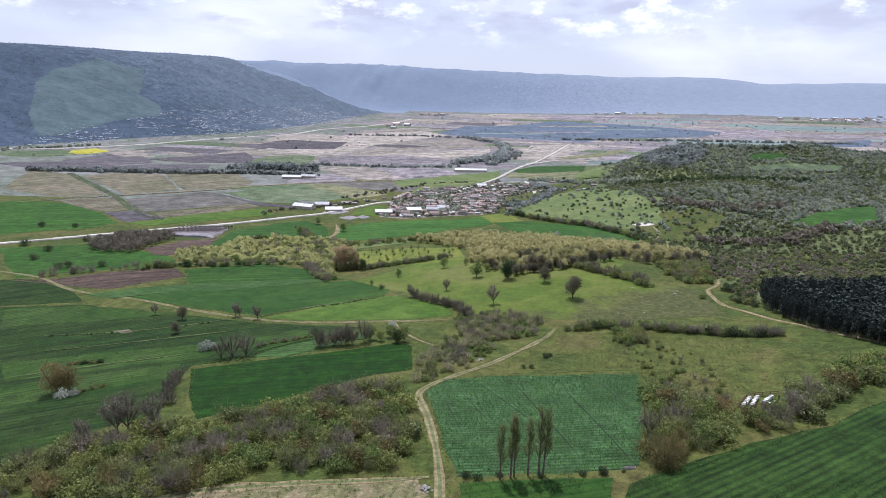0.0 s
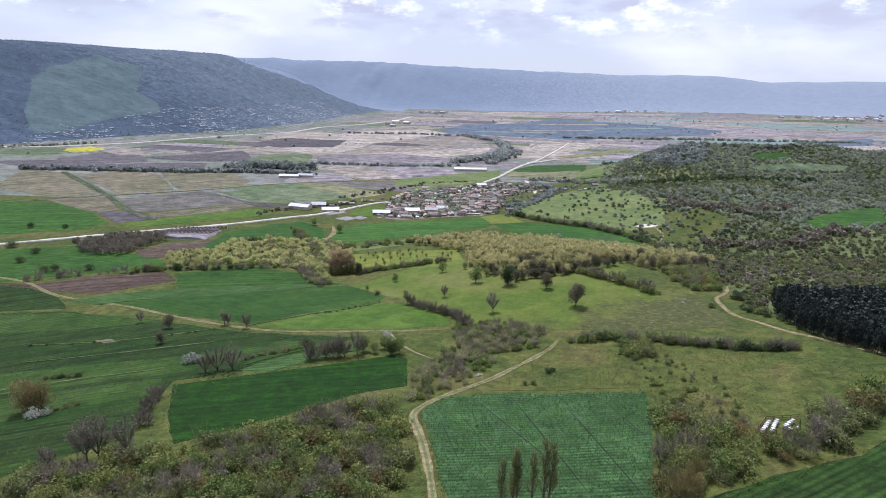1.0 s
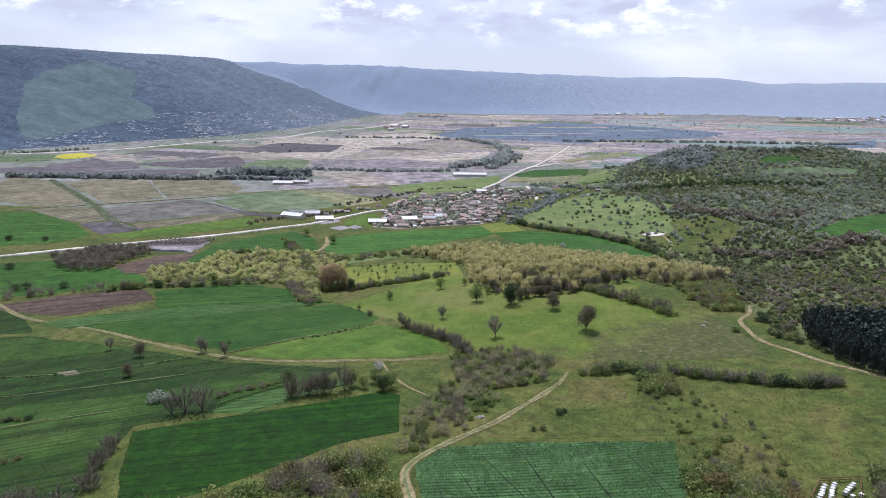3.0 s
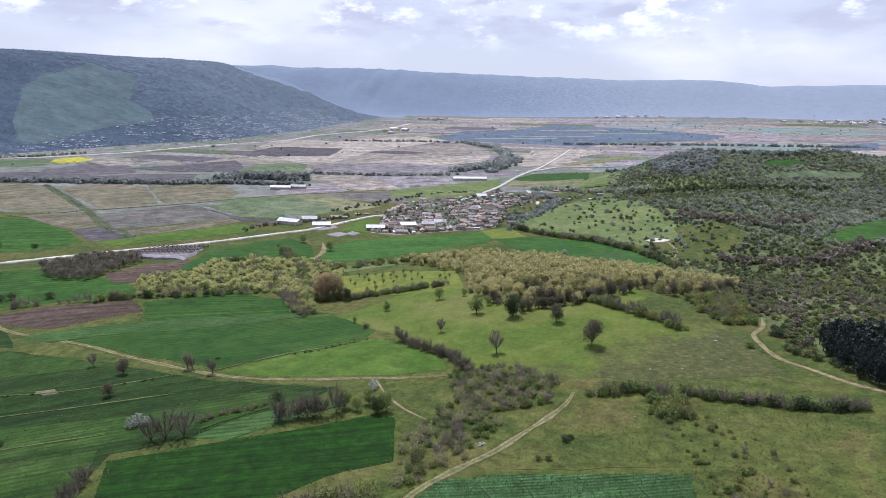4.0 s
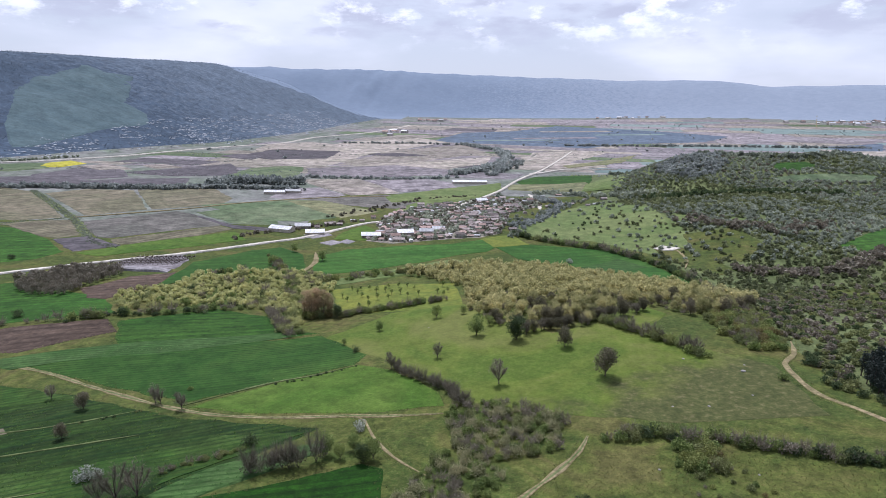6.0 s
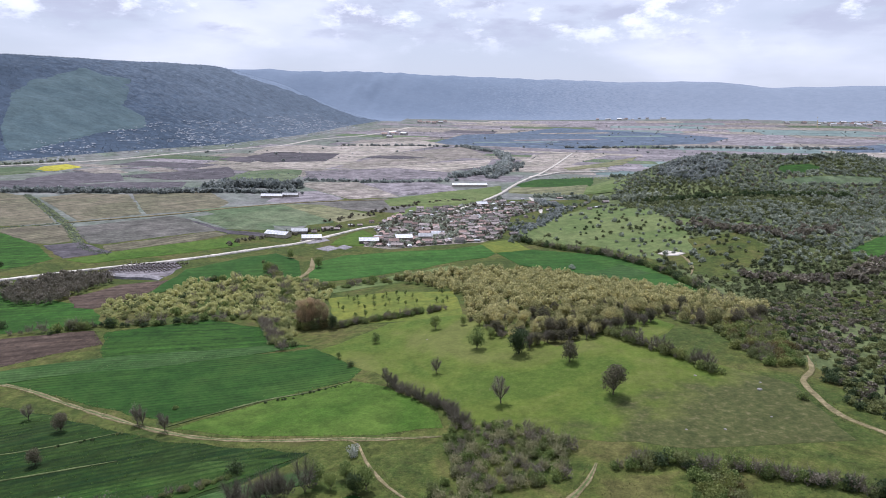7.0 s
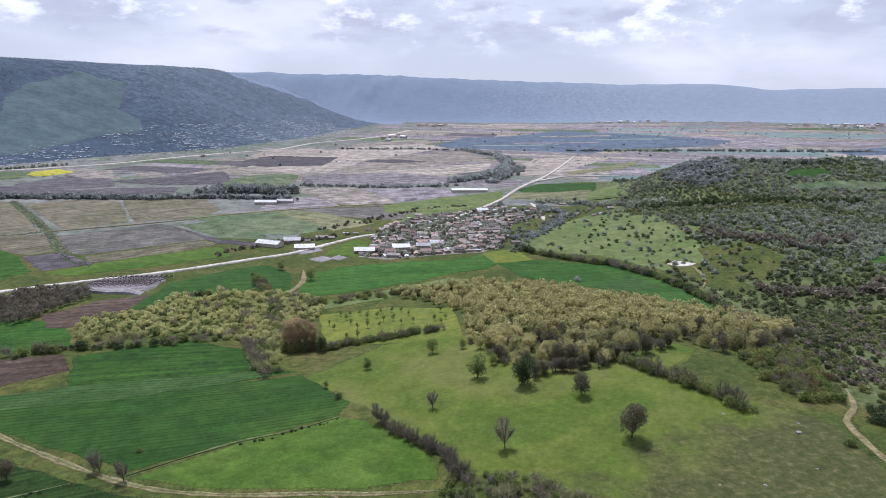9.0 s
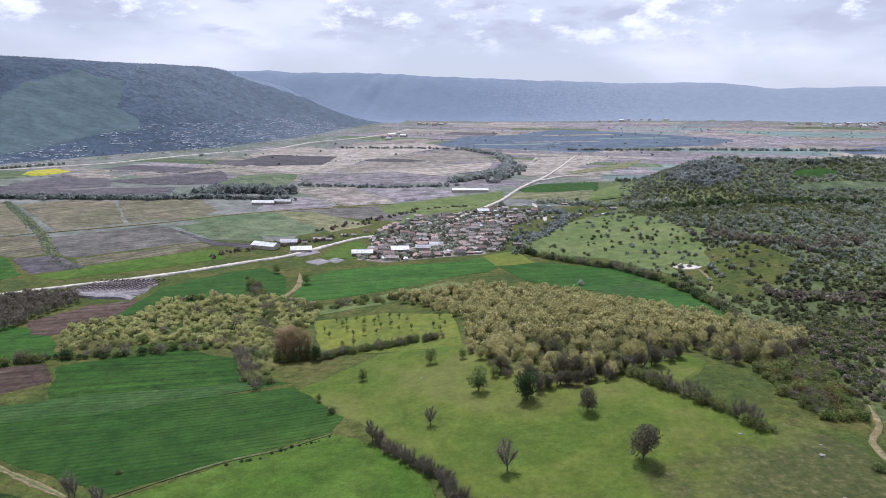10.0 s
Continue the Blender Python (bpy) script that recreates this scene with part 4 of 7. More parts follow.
for k, (outline, material, label) in enumerate((
        ([(-190.8, 248.3), (-145.2, 253.3), (-115.8, 258.7), (-84.3, 244.6), (-110.9, 233.7), (-175.2, 228.9)], LEFTCROP_M, "pale streaked strip of thin crop"),
        ([(-156.6, 203.7), (-95.8, 213.9), (-60.2, 226.4), (-52.8, 221.4), (-75.9, 204.3), (-87.4, 197.3), (-138.7, 182.6)], LEFTSTRIP_M, "green strip of young cereal in the crop"),
        ([(-136.2, 177.3), (-88.6, 192.4), (-83.1, 179.5), (-121.2, 159.0)], LEFTSTRIP_M, "pale green strip in the rough crop"),
        ([(-208.9, 275.4), (-175.3, 277.1), (-142.0, 269.7), (-122.0, 261.4), (-146.7, 256.0), (-192.6, 251.7)], LEFTSTRIP_M, "green strip along the dirt track"),
        ([(-137.0, 238.9), (-131.6, 240.3), (-127.9, 236.9), (-131.5, 235.3)], FALLOW_M, "bare brownish patch in the crop"),
        ([(-64.2, 230.0), (-38.3, 230.9), (-51.1, 219.4), (-60.0, 211.2), (-66.8, 203.7), (-65.0, 217.0)], LEFTSTRIP_M, "pale weedy corner of the crop"),
        ([(-182.3, 294.9), (-161.0, 305.4), (-139.4, 314.7), (-117.9, 322.4), (-92.3, 330.0), (-75.5, 334.0), (-70.4, 326.7), (-88.3, 318.3), (-111.3, 307.5), (-138.2, 299.2), (-163.8, 288.4)], PALEMINT_M, "pale bluish band of thin crop"),
        ([(-66.7, 198.9), (-59.4, 209.3), (-49.3, 216.7), (-37.9, 223.0), (-32.9, 224.4), (-30.7, 219.6), (-39.2, 214.6), (-47.7, 206.3), (-55.3, 198.6)], PALEMINT_M, "pale green crop in wide rows beside the thorn trees"))):
    field("crop_strip", outline, material, label, lift=0.12 + 0.018 * k, step=5, flare=1.6)
field("grass_field", [(-302, 397), (-251, 416), (-184, 384), (-163, 358), (-205, 340), (-240, 327), (-262, 350)], GREENCROP_M, "dark green grassland beside the ploughed soil", step=7)
field("grass_field", [(-280, 318), (-230, 324), (-192, 300), (-177.5, 283.6), (-215, 281.6), (-270, 285)], LEFTCROP_M, "rough grassland below the track", step=7)
field("orchard_grass", [(-68, 415), (-31, 425), (3, 416), (7, 358), (-22, 360), (-53, 366)], ORCHARDGRASS_M, "yellow-green grass under the orchard trees", step=6)
PLAN_FIELDS = [
    ([(-170, 412), (-172, 470), (-145, 505), (-127, 517), (-106, 497), (-96, 461), (-118, 454), (-150, 440)], FRESHCROP_M, "bright green cereal field below the road"),
    ([(-95, 491), (-76, 515), (-38, 528), (3, 539), (27, 557), (40, 544), (26, 518), (3, 504), (-22, 482), (-49, 464), (-83, 449), (-89, 461)], FRESHCROP_M, "vivid green wheat field in front of the village"),
    ([(36, 534), (65, 550), (97, 548), (126, 536), (139, 501), (143, 464), (138, 408), (134, 435), (120, 450), (109, 463), (96, 480), (77, 486), (51, 502)], FRESHCROP_M, "vivid green wheat field beside a hedge"),
    ([(26, 558), (51, 578), (63, 550), (34, 534)], ORCHARDGRASS_M, "small light green meadow at the village edge"),
    ([(90, 481), (124, 512), (136, 481), (109, 463)], PALEMINT_M, "pale green crop field"),
    ([(113, 445), (141, 471), (146, 417), (139, 392), (112, 400)], FRESHCROP_M, "bright green field between hedge and oak wood"),
    ([(-80, 435), (-50, 451), (3, 493), (14, 483), (-30, 449), (-71, 422)], PALEMEADOW_M, "pale grass strip below the wheat"),
    ([(72, 327), (84, 332), (90.1, 318.7), (75.7, 301.8), (69.8, 311.7)], LUSH_M, "light grassy knoll between the trees"),
    ([(-208, 404), (-202, 412), (-195, 431), (-173, 443), (-172, 421), (-176, 395), (-183, 383), (-193, 384)], PLOUGH_M, "dark brown ploughed plot"),
    ([(-560, 800), (-484, 764), (-354, 615), (-387, 596), (-480, 640)], FALLOW_M, "pale pinkish-tan fallow field"),
    ([(-464, 753), (-438, 792), (-380, 789), (-302, 664), (-342, 627), (-405, 695)], FALLOW_M, "wide tan fallow field"),
    ([(-378, 794), (-302, 829), (-245, 742), (-242, 702), (-298, 666)], FALLOW_M, "wide olive-tan fallow field"),
    ([(-327, 595), (-269, 658), (-245, 642), (-200, 594), (-232, 568), (-266, 536), (-278, 539)], HARROW_M, "grey-brown harrowed field"),
    ([(-262, 531), (-228, 562), (-202, 589), (-184, 577), (-205, 549), (-239, 518), (-250, 515)], FALLOW_M, "pale stubble strip with brown streaks"),
    ([(-400, 583), (-342, 604), (-293, 548), (-307, 533), (-319, 535), (-374, 574)], FALLOW_M, "olive grazed plot with pale streaks"),
    ([(-306, 528), (-286, 540), (-245, 511), (-269, 493)], DARKSOIL_M, "dark ploughed plot beside the ditch"),
    ([(-420, 572), (-364, 566), (-317, 532), (-275, 491), (-282, 470), (-330, 440), (-440, 450)], GREENCROP_M, "green cereal field along the road"),
    ([(-263, 488), (-229, 527), (-180, 566), (-161, 539), (-190, 515), (-243, 481)], LIME_M, "long light green strip along the road"),
    ([(-590, 923), (-579, 1022), (-518, 1007), (-459, 916), (-489, 887), (-543, 855)], DARKSOIL_M, "dark purple-brown ploughed field"),
    ([(-483, 967), (-427, 1038), (-385, 1118), (-319, 963), (-398, 937)], DARKSOIL_M, "dark purple-brown ploughed field"),
    ([(-592, 1028), (-570, 1067), (-502, 1010), (-537, 988)], TAN_M, "small pale fallow plot"),
    ([(-502, 1061), (-484, 1081), (-439, 1045), (-469, 1032)], TAN_M, "small pale fallow plot"),
    ([(-648, 1019), (-668, 1068), (-657, 1110), (-618, 1077), (-620, 1023)], YELLOW_M, "yellow flowering rapeseed plot"),
    ([(-760, 1020), (-681, 1067), (-630, 1005), (-654, 956), (-740, 970)], DULLGREEN_M, "dull green plot at the mountain's foot"),
    ([(-650, 860), (-577, 899), (-475, 864), (-446, 892), (-370, 909), (-352, 853), (-541, 803)], DARKSOIL_M, "wide dark field by the creek"),
    ([(-327, 961), (-325, 1055), (-282, 1097), (-251, 1084), (-233, 948), (-287, 940)], DULLGREEN_M, "green grazed plot behind the creek trees"),
    ([(-430, 1270), (-406, 1449), (-253, 1450), (-244, 1252), (-335, 1211)], DARKSOIL_M, "dark ploughed field in the valley"),
    ([(-455, 1261), (-437, 1319), (-377, 1276), (-375, 1203)], DARKSOIL_M, "small dark ploughed plot"),
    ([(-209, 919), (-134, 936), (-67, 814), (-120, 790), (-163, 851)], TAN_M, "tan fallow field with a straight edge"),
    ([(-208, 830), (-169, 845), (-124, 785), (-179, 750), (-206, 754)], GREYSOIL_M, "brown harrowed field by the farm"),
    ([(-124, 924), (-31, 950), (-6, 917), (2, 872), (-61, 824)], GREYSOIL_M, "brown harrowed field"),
    ([(-165, 743), (-78, 795), (-33, 755), (-56, 699), (-91, 706)], HARROW_M, "grey-brown weedy field behind the village"),
    ([(-263, 696), (-183, 741), (-146, 738), (-109, 642), (-139, 618), (-165, 622), (-231, 673)], DULLGREEN_M, "green field with uneven growth"),
    ([(-181, 733), (-143, 740), (-73, 679), (-105, 641)], DULLTAN_M, "yellowish grass field behind the village"),
    ([(-247, 653), (-222, 680), (-159, 618), (-153, 599), (-194, 604)], DULLGREEN_M, "olive green plot by the farm"),
    ([(-253, 647), (-190, 594), (-149, 585), (-150, 572), (-186, 581)], DARKSOIL_M, "dark ploughed strip by the farm"),
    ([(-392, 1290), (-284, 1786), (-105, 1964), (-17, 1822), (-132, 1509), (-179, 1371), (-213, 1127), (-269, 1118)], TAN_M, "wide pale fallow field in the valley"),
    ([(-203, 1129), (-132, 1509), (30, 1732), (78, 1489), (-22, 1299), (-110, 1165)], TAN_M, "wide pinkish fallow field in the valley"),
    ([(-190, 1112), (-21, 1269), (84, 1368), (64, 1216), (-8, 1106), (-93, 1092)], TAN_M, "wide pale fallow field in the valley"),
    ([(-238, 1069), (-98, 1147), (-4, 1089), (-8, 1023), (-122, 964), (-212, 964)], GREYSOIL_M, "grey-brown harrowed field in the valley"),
    ([(-177, 1359), (-123, 1413), (-53, 1370), (-115, 1329)], DARKSOIL_M, "narrow dark strip in the fallow"),
    ([(-406, 1195), (-471, 1619), (-381, 1724), (-293, 1663), (-271, 1477), (-406, 1455), (-440, 1300)], TAN_M, "pale fallow field at the mountain's foot"),
    ([(-298, 1869), (-150, 2099), (-1, 2081), (-71, 1971), (-185, 1897)], TAN_M, "distant pale fallow field"),
    ([(-66, 747), (-25, 810), (53, 879), (45, 820), (20, 775), (-4, 740), (-54, 680)], PALEMEADOW_M, "light green meadow behind the village"),
    # cloud shadow on the far plain, laid down as a dark field
    ([(-65, 1833), (38, 2249), (206, 2342), (440, 2694), (757, 2450), (957, 2219), (787, 1991), (491, 1864), (355, 1687), (154, 1761)], DARKFAR_M, "wide blue-dark band on the far plain, a painted cloud shadow"),
    ([(200, 2000), (480, 2080), (470, 2120), (190, 2035)], GREYSOIL_M, "pale narrow strip in the painted shadow band"),
    ([(500, 2200), (760, 2260), (750, 2305), (495, 2240)], DEEPGREEN_M, "green narrow strip in the painted shadow band"),
    ([(70, 1890), (330, 1960), (325, 1990), (65, 1920)], DEEPGREEN_M, "green narrow strip in the painted shadow band"),
    ([(330, 2330), (600, 2400), (590, 2440), (325, 2370)], TAN_M, "pale narrow strip in the painted shadow band"),
    # eastern piece of the same painted cloud shadow
    ([(1097, 1886), (1360, 2023), (1182, 1765), (1064, 1743)], DARKFAR_M, "blue-dark patch on the far plain, a painted cloud shadow"),
    ([(-73, 779), (-14, 847), (39, 890), (66, 920), (60, 848), (32, 790), (1, 759), (-63, 742)], PALEMEADOW_M, "light green meadow between village and stable"),
    ([(169, 843), (183, 893), (219, 858), (208, 829)], PALEMEADOW_M, "small light meadow at the hill's foot"),
    ([(104, 911), (97, 942), (132, 1005), (216, 1025), (187, 914)], GREENCROP_M, "deep green wheat field beside the road"),
    ([(103, 1181), (192, 1515), (287, 1566), (379, 1552), (215, 1243), (137, 1129)], TAN_M, "pale straw-coloured field beside the farm track"),
    ([(207, 1198), (324, 1336), (431, 1499), (335, 1289), (210, 1159)], DULLTAN_M, "olive-tan fallow field at the hill's foot"),
    ([(81, 903), (187, 918), (164, 844), (81, 860)], DULLTAN_M, "straw-coloured strip field above the village"),
    ([(185, 892), (221, 929), (238, 883), (214, 848), (173, 851)], PALEMEADOW_M, "light green plot at the hill's foot"),
    ([(53, 609), (81, 644), (111, 694), (146, 733), (181, 738), (197, 678), (194, 604), (193, 567), (182, 534), (170, 500), (163, 500), (147, 527), (132, 554), (117, 572), (91, 574), (70, 581)], PALEMEADOW_M, "smooth yellow-green meadow slope dotted with bushes"),
]
def area(poly):
    return abs(sum(a[0] * b[1] - a[1] * b[0] for a, b in zip(poly, poly[1:] + poly[:1]))) / 2


PLAN_FIELDS.sort(key=lambda entry: -area(entry[0]))
for k, (outline, material, label) in enumerate(PLAN_FIELDS):
    wide = max(q[1] for q in outline) > 880
    field("farm_field", outline, material, label, lift=0.7 + 0.022 * k if wide else 0.12 + 0.004 * k, step=30 if wide else 8, flare=9.0 if wide else 1.5)


def far_fields():
    """The patchwork of narrow fields on the valley floor, out to the far ridge."""
    rng = random.Random(8)
    turn = radians(12)
    c, s = math.cos(turn), math.sin(turn)
    v = 930.0
    while v < 3350:
        deep = rng.uniform(30, 78) * (1 + (v - 900) / 1500)
        u = -1000.0
        while u < 2600:
            wide = rng.uniform(110, 300) * (1 + (v - 900) / 2500)
            q = [(u + 3, v + 3), (u + wide - 3, v + 3), (u + wide - 3 + rng.uniform(-12, 12), v + deep - 3), (u + 3 + rng.uniform(-12, 12), v + deep - 3)]
            pts = [(a * c + b * s - 180, -a * s + b * c + 40) for a, b in q]
            x, y = sum(p[0] for p in pts) / 4, sum(p[1] for p in pts) / 4
            ok = all(mountain_share(*p) < 0.005 and math.hypot(*p) < 3420 for p in pts)
            ok = ok and not (x > 130 and y < 1090) and not (abs(x - (70 + (y - 950) * 0.15)) < 60 and y < 1110)
            if ok:
                r = rng.random()
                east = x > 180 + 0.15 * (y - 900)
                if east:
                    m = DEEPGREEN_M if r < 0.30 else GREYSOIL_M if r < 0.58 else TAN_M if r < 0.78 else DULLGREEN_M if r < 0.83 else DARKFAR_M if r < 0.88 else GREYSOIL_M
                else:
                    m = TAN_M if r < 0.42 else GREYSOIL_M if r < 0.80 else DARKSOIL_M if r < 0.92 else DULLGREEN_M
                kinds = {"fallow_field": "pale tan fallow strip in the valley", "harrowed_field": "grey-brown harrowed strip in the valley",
                         "hazed_dark_soil": "dark ploughed strip in the valley", "grazed_field": "dull green grassy strip in the valley",
                         "hazy_distant_wheat": "distant green wheat strip", "dark_and_shadowed_field": "distant blue-dark field strip",
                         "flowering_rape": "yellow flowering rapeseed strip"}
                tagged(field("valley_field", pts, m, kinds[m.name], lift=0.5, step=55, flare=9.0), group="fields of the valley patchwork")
            u += wide
        v += deep


far_fields()

# ---- roads and tracks ----
ribbon("road", ROAD_WEST, 3.4, ROAD_M, "pale country road through the village", lift=0.9)
ribbon("road", ROAD_EAST, 3.6, ROAD_M, "pale country road leaving the village for the plain", lift=2.1)
ribbon("village_street", VILLAGE_STREET, 7.0, ROAD_M, "pale village street between the houses", lift=0.35)
ribbon("village_lane", VILLAGE_LANE, 5.0, ROAD_M, "pale lane at the village edge", lift=0.35)
ribbon("mountain_road", FOOT_ROAD, 6.5, ROAD_M, "pale road along the foot of the mountain", lift=2.0)
ribbon("dirt_track", TRACK_MAIN, 2.0, TRACK_M, "winding two-rut dirt track with a grassy middle", ruts=True, category="track")
ribbon("dirt_track", TRACK_LEFT, 1.8, TRACK_M, "narrow dirt track between green fields", ruts=True, category="track")
ribbon("dirt_track", TRACK_SIDE, 0.9, TRACK_M, "short pale footpath up the slope", category="track")
ribbon("dirt_track", TRACK_RIGHT, 1.7, TRACK_M, "pale gravel track curving past the pine wood", category="track")
ribbon("dirt_track", TRACK_FIELD, 2.6, TRACK_M, "dirt track along the stubble ground", ruts=True, category="track")
ribbon("ditch_bank", [(-82.8, 253.0), (-61.2, 270.4), (-46, 277), (-32.4, 285.4)], 0.9, SCRUBLAND_M, "dark grassy ditch between two fields", lift=0.28, category="ditch")

for line in ([(-164, 237), (-132.4, 237), (-112.1, 241.6), (-95, 250)], [(-150, 216), (-118, 222), (-86, 232)], [(-140, 186), (-112, 196), (-92, 202)]):
    ribbon("furrow", line, 0.7, SCRUBLAND_M, "narrow dark furrow between crop strips", lift=0.3, category="furrow")
TRAMLINES = [[(-3.0, 163.7), (2.8, 135.0)], [(1.2, 168.6), (9.4, 142.7)], [(7.1, 174.0), (22.5, 136.0)], [(16.8, 175.6), (26.4, 126.1)], [(30.1, 167.9), (36.8, 122.0)], [(40.5, 172.0), (44.5, 148.0)]]
for line in TRAMLINES:
    ribbon("tramline", line, 0.3, FURROW_M, "narrow dark tractor line in the crop", lift=0.14, category="tramline")
ribbon("field_ditch", [(-492, 774), (-345, 614), (-300, 556), (-269, 518), (-246, 505)], 7.0, SCRUBLAND_M, "dark overgrown ditch between the fields", lift=0.3, category="ditch")
ribbon("field_ditch", [(-420, 560), (-393, 577), (-350, 611)], 3.0, SCRUBLAND_M, "narrow overgrown ditch between the fields", lift=0.3, category="ditch")
ribbon("field_track", [(-345, 614), (-269, 668), (-230, 706), (-182, 741), (-120, 770), (-30, 790)], 2.2, TRACK_M, "pale farm track between the fields", lift=0.75, category="track")
ribbon("field_track", [(121, 1031), (149, 1092), (211, 1290), (291, 1563)], 3.6, ROAD_M, "straight pale farm track across the plain", lift=2.0, category="track")
ribbon("field_track", [(-98, 505), (-92, 478), (-96, 452)], 3.0, TRACK_M, "dirt track between two green fields", lift=0.45, category="track")

# ---- plants: models ----
R = random.Random(21)
oaks = Grove([plant("oak_tree", tree_arrays(40 + k, 7.0 + 0.4 * k, 3.4 + 0.25 * (k % 3), bole=0.16, lobes=16, count=1400, size=0.24), OAK_M, "young-leaved yellow-green oak with a rounded crown") for k in range(5)], "oaks of the hilltop wood")
dark_oaks = Grove([plant("oak_tree", tree_arrays(50 + k, 8.6, 3.5, count=3000, size=0.22, bole=0.04, lobes=22), DARKOAK_M, "dense dark green tree in the meadow") for k in range(2)])
bud_oaks = Grove([plant("oak_tree", tree_arrays(56 + k, 8.0, 3.5, count=2600, size=0.2, bare=400, bole=0.14, lobes=22), BUDOAK_M, "budding brownish oak with thin twigs in the meadow") for k in range(3)])
green_trees = Grove([plant("meadow_tree", tree_arrays(60 + k, 6.0, 2.8, count=1700, size=0.17, bole=0.14, lobes=16), GREENBUSH_M, "small round green tree in grass") for k in range(3)])
bare_trees = Grove([plant("bare_tree", tree_arrays(64 + k, 6.5, 2.3, count=900, size=0.12, bare=1300, bole=0.16), TWIG_M, "bare grey tree with fine upright twigs") for k in range(3)])
rust_trees = Grove([plant("rust_tree", tree_arrays(70 + k, 14.0, 3.1, bole=0.04, lobes=26, count=3000, size=0.2, bare=900, tall=1.25), RUST_M, "tall reddish-brown budding tree above the thicket") for k in range(2)], "tall budding trees above the thicket")
poplars = Grove([plant("poplar_tree", poplar_arrays(74 + k), OLIVE_M, "tall slim poplar with bare upright branches") for k in range(3)], "row of tall poplars")
bushes = Grove([plant("bush", bush_arrays(80 + k), GREENBUSH_M, "leafy green bush with a rounded top", "bush", ("branchwork", "foliage")) for k in range(4)], lean=[(None, bush_arrays(80 + k, count=480, size=0.165, kite=False)[1]) for k in range(4)])
olive_bushes = Grove([plant("bush", bush_arrays(86 + k, count=560, size=0.13, bare=160), OLIVE_M, "brownish budding bush with loose twigs", "bush", ("branchwork", "foliage")) for k in range(4)], lean=[(None, bush_arrays(86 + k, count=400, size=0.165, bare=100, kite=False)[1]) for k in range(4)])
dark_bushes = Grove([plant("bush", bush_arrays(92 + k), DARKOAK_M, "dense dark green bush in the grass", "bush", ("branchwork", "foliage")) for k in range(3)], lean=[(None, bush_arrays(92 + k, count=460, size=0.165, kite=False)[1]) for k in range(4)])
bare_bushes = Grove([plant("bush", bush_arrays(96 + k, count=330, size=0.11, bare=420), TWIG_M, "bare grey-purple twiggy bush", "bush", ("branchwork", "foliage")) for k in range(4)], lean=[(None, bush_arrays(96 + k, count=220, size=0.14, bare=260, kite=False)[1]) for k in range(4)])
rust_bushes = Grove([plant("bush", bush_arrays(130 + k, 3.0, 1.9, 9, 700, 0.13, 160), RUSTBUSH_M, "rust-brown budding bush with fine twigs", "bush", ("branchwork", "foliage")) for k in range(3)], lean=[(None, bush_arrays(130 + k, 3.0, 1.9, 9, 460, 0.16, kite=False)[1]) for k in range(3)])
yellow_bushes = Grove([plant("bush", bush_arrays(134 + k, 2.7, 1.8, 9, 700, 0.13), YELLOWBUSH_M, "fresh yellow-green bush with small leaves", "bush", ("branchwork", "foliage")) for k in range(3)], lean=[(None, bush_arrays(134 + k, 2.7, 1.8, 9, 460, 0.16, kite=False)[1]) for k in range(3)])
pale_bushes = Grove([plant("bush", bush_arrays(126 + k, 2.9, 1.8, 9, 620, 0.13, 260), PALEBUD_M, "pale straw-brown budding bush with fine twigs", "bush", ("branchwork", "foliage")) for k in range(3)], lean=[(None, bush_arrays(126 + k, 2.9, 1.8, 9, 420, 0.15, 120, kite=False)[1]) for k in range(3)])
wide_bushes = Grove([plant("wide_bush", bush_arrays(138 + k, 6.2, 3.6, 14, 3600, 0.14, 700), RUSTBUSH_M, "wide rust-brown budding tree branched from the ground", "tree", ("branchwork", "foliage")) for k in range(2)])
round_trees = Grove([plant("round_tree", tree_arrays(150 + k, 8.0, 3.6, bole=0.06, lobes=20, count=3400, size=0.15, bare=700), RUSTBUSH_M, "round rust-brown budding tree with a low crown") for k in range(2)])
thorn_trees = Grove([plant("thorn_tree", tree_arrays(154 + k, 6.6, 3.3, bole=0.06, lobes=16, count=900, size=0.1, bare=1700), TWIG_M, "bare grey thorn tree with a round twiggy crown") for k in range(2)])
thorn_thickets = Grove([plant("thorn_thicket", bush_arrays(98 + k, 6.2, 2.6, 10, 420, 0.17, 700), TWIG_M, "tall bare grey thorn thicket with fine twigs", "bush", ("branchwork", "foliage")) for k in range(3)])
blossom_bushes = Grove([plant("bush", bush_arrays(102 + k, count=430), BLOSSOM_M, "small bush in white spring blossom", "bush", ("branchwork", "foliage")) for k in range(2)])
willow_bushes = Grove([plant("willow_bush", bush_arrays(106 + k, 4.5, 2.6, 12, 1100, 0.17, 160), WILLOW_M, "tall yellow-green willow bush", "bush", ("branchwork", "foliage")) for k in range(4)], "willow bushes of the thicket")
pines = Grove([plant("pine_tree", pine_arrays(112 + k, 7.4 + 0.5 * k, 1.5, 700, 0.22), PINE_M, "dark green pine at the wood's edge") for k in range(3)], "pines of the dark wood")
orchard = Grove([plant("orchard_tree", tree_arrays(118 + k, 3.6, 1.3, count=150, size=0.22), GREENBUSH_M, "young orchard tree with a small crown", "tree") for k in range(3)], "young trees of the orchard")

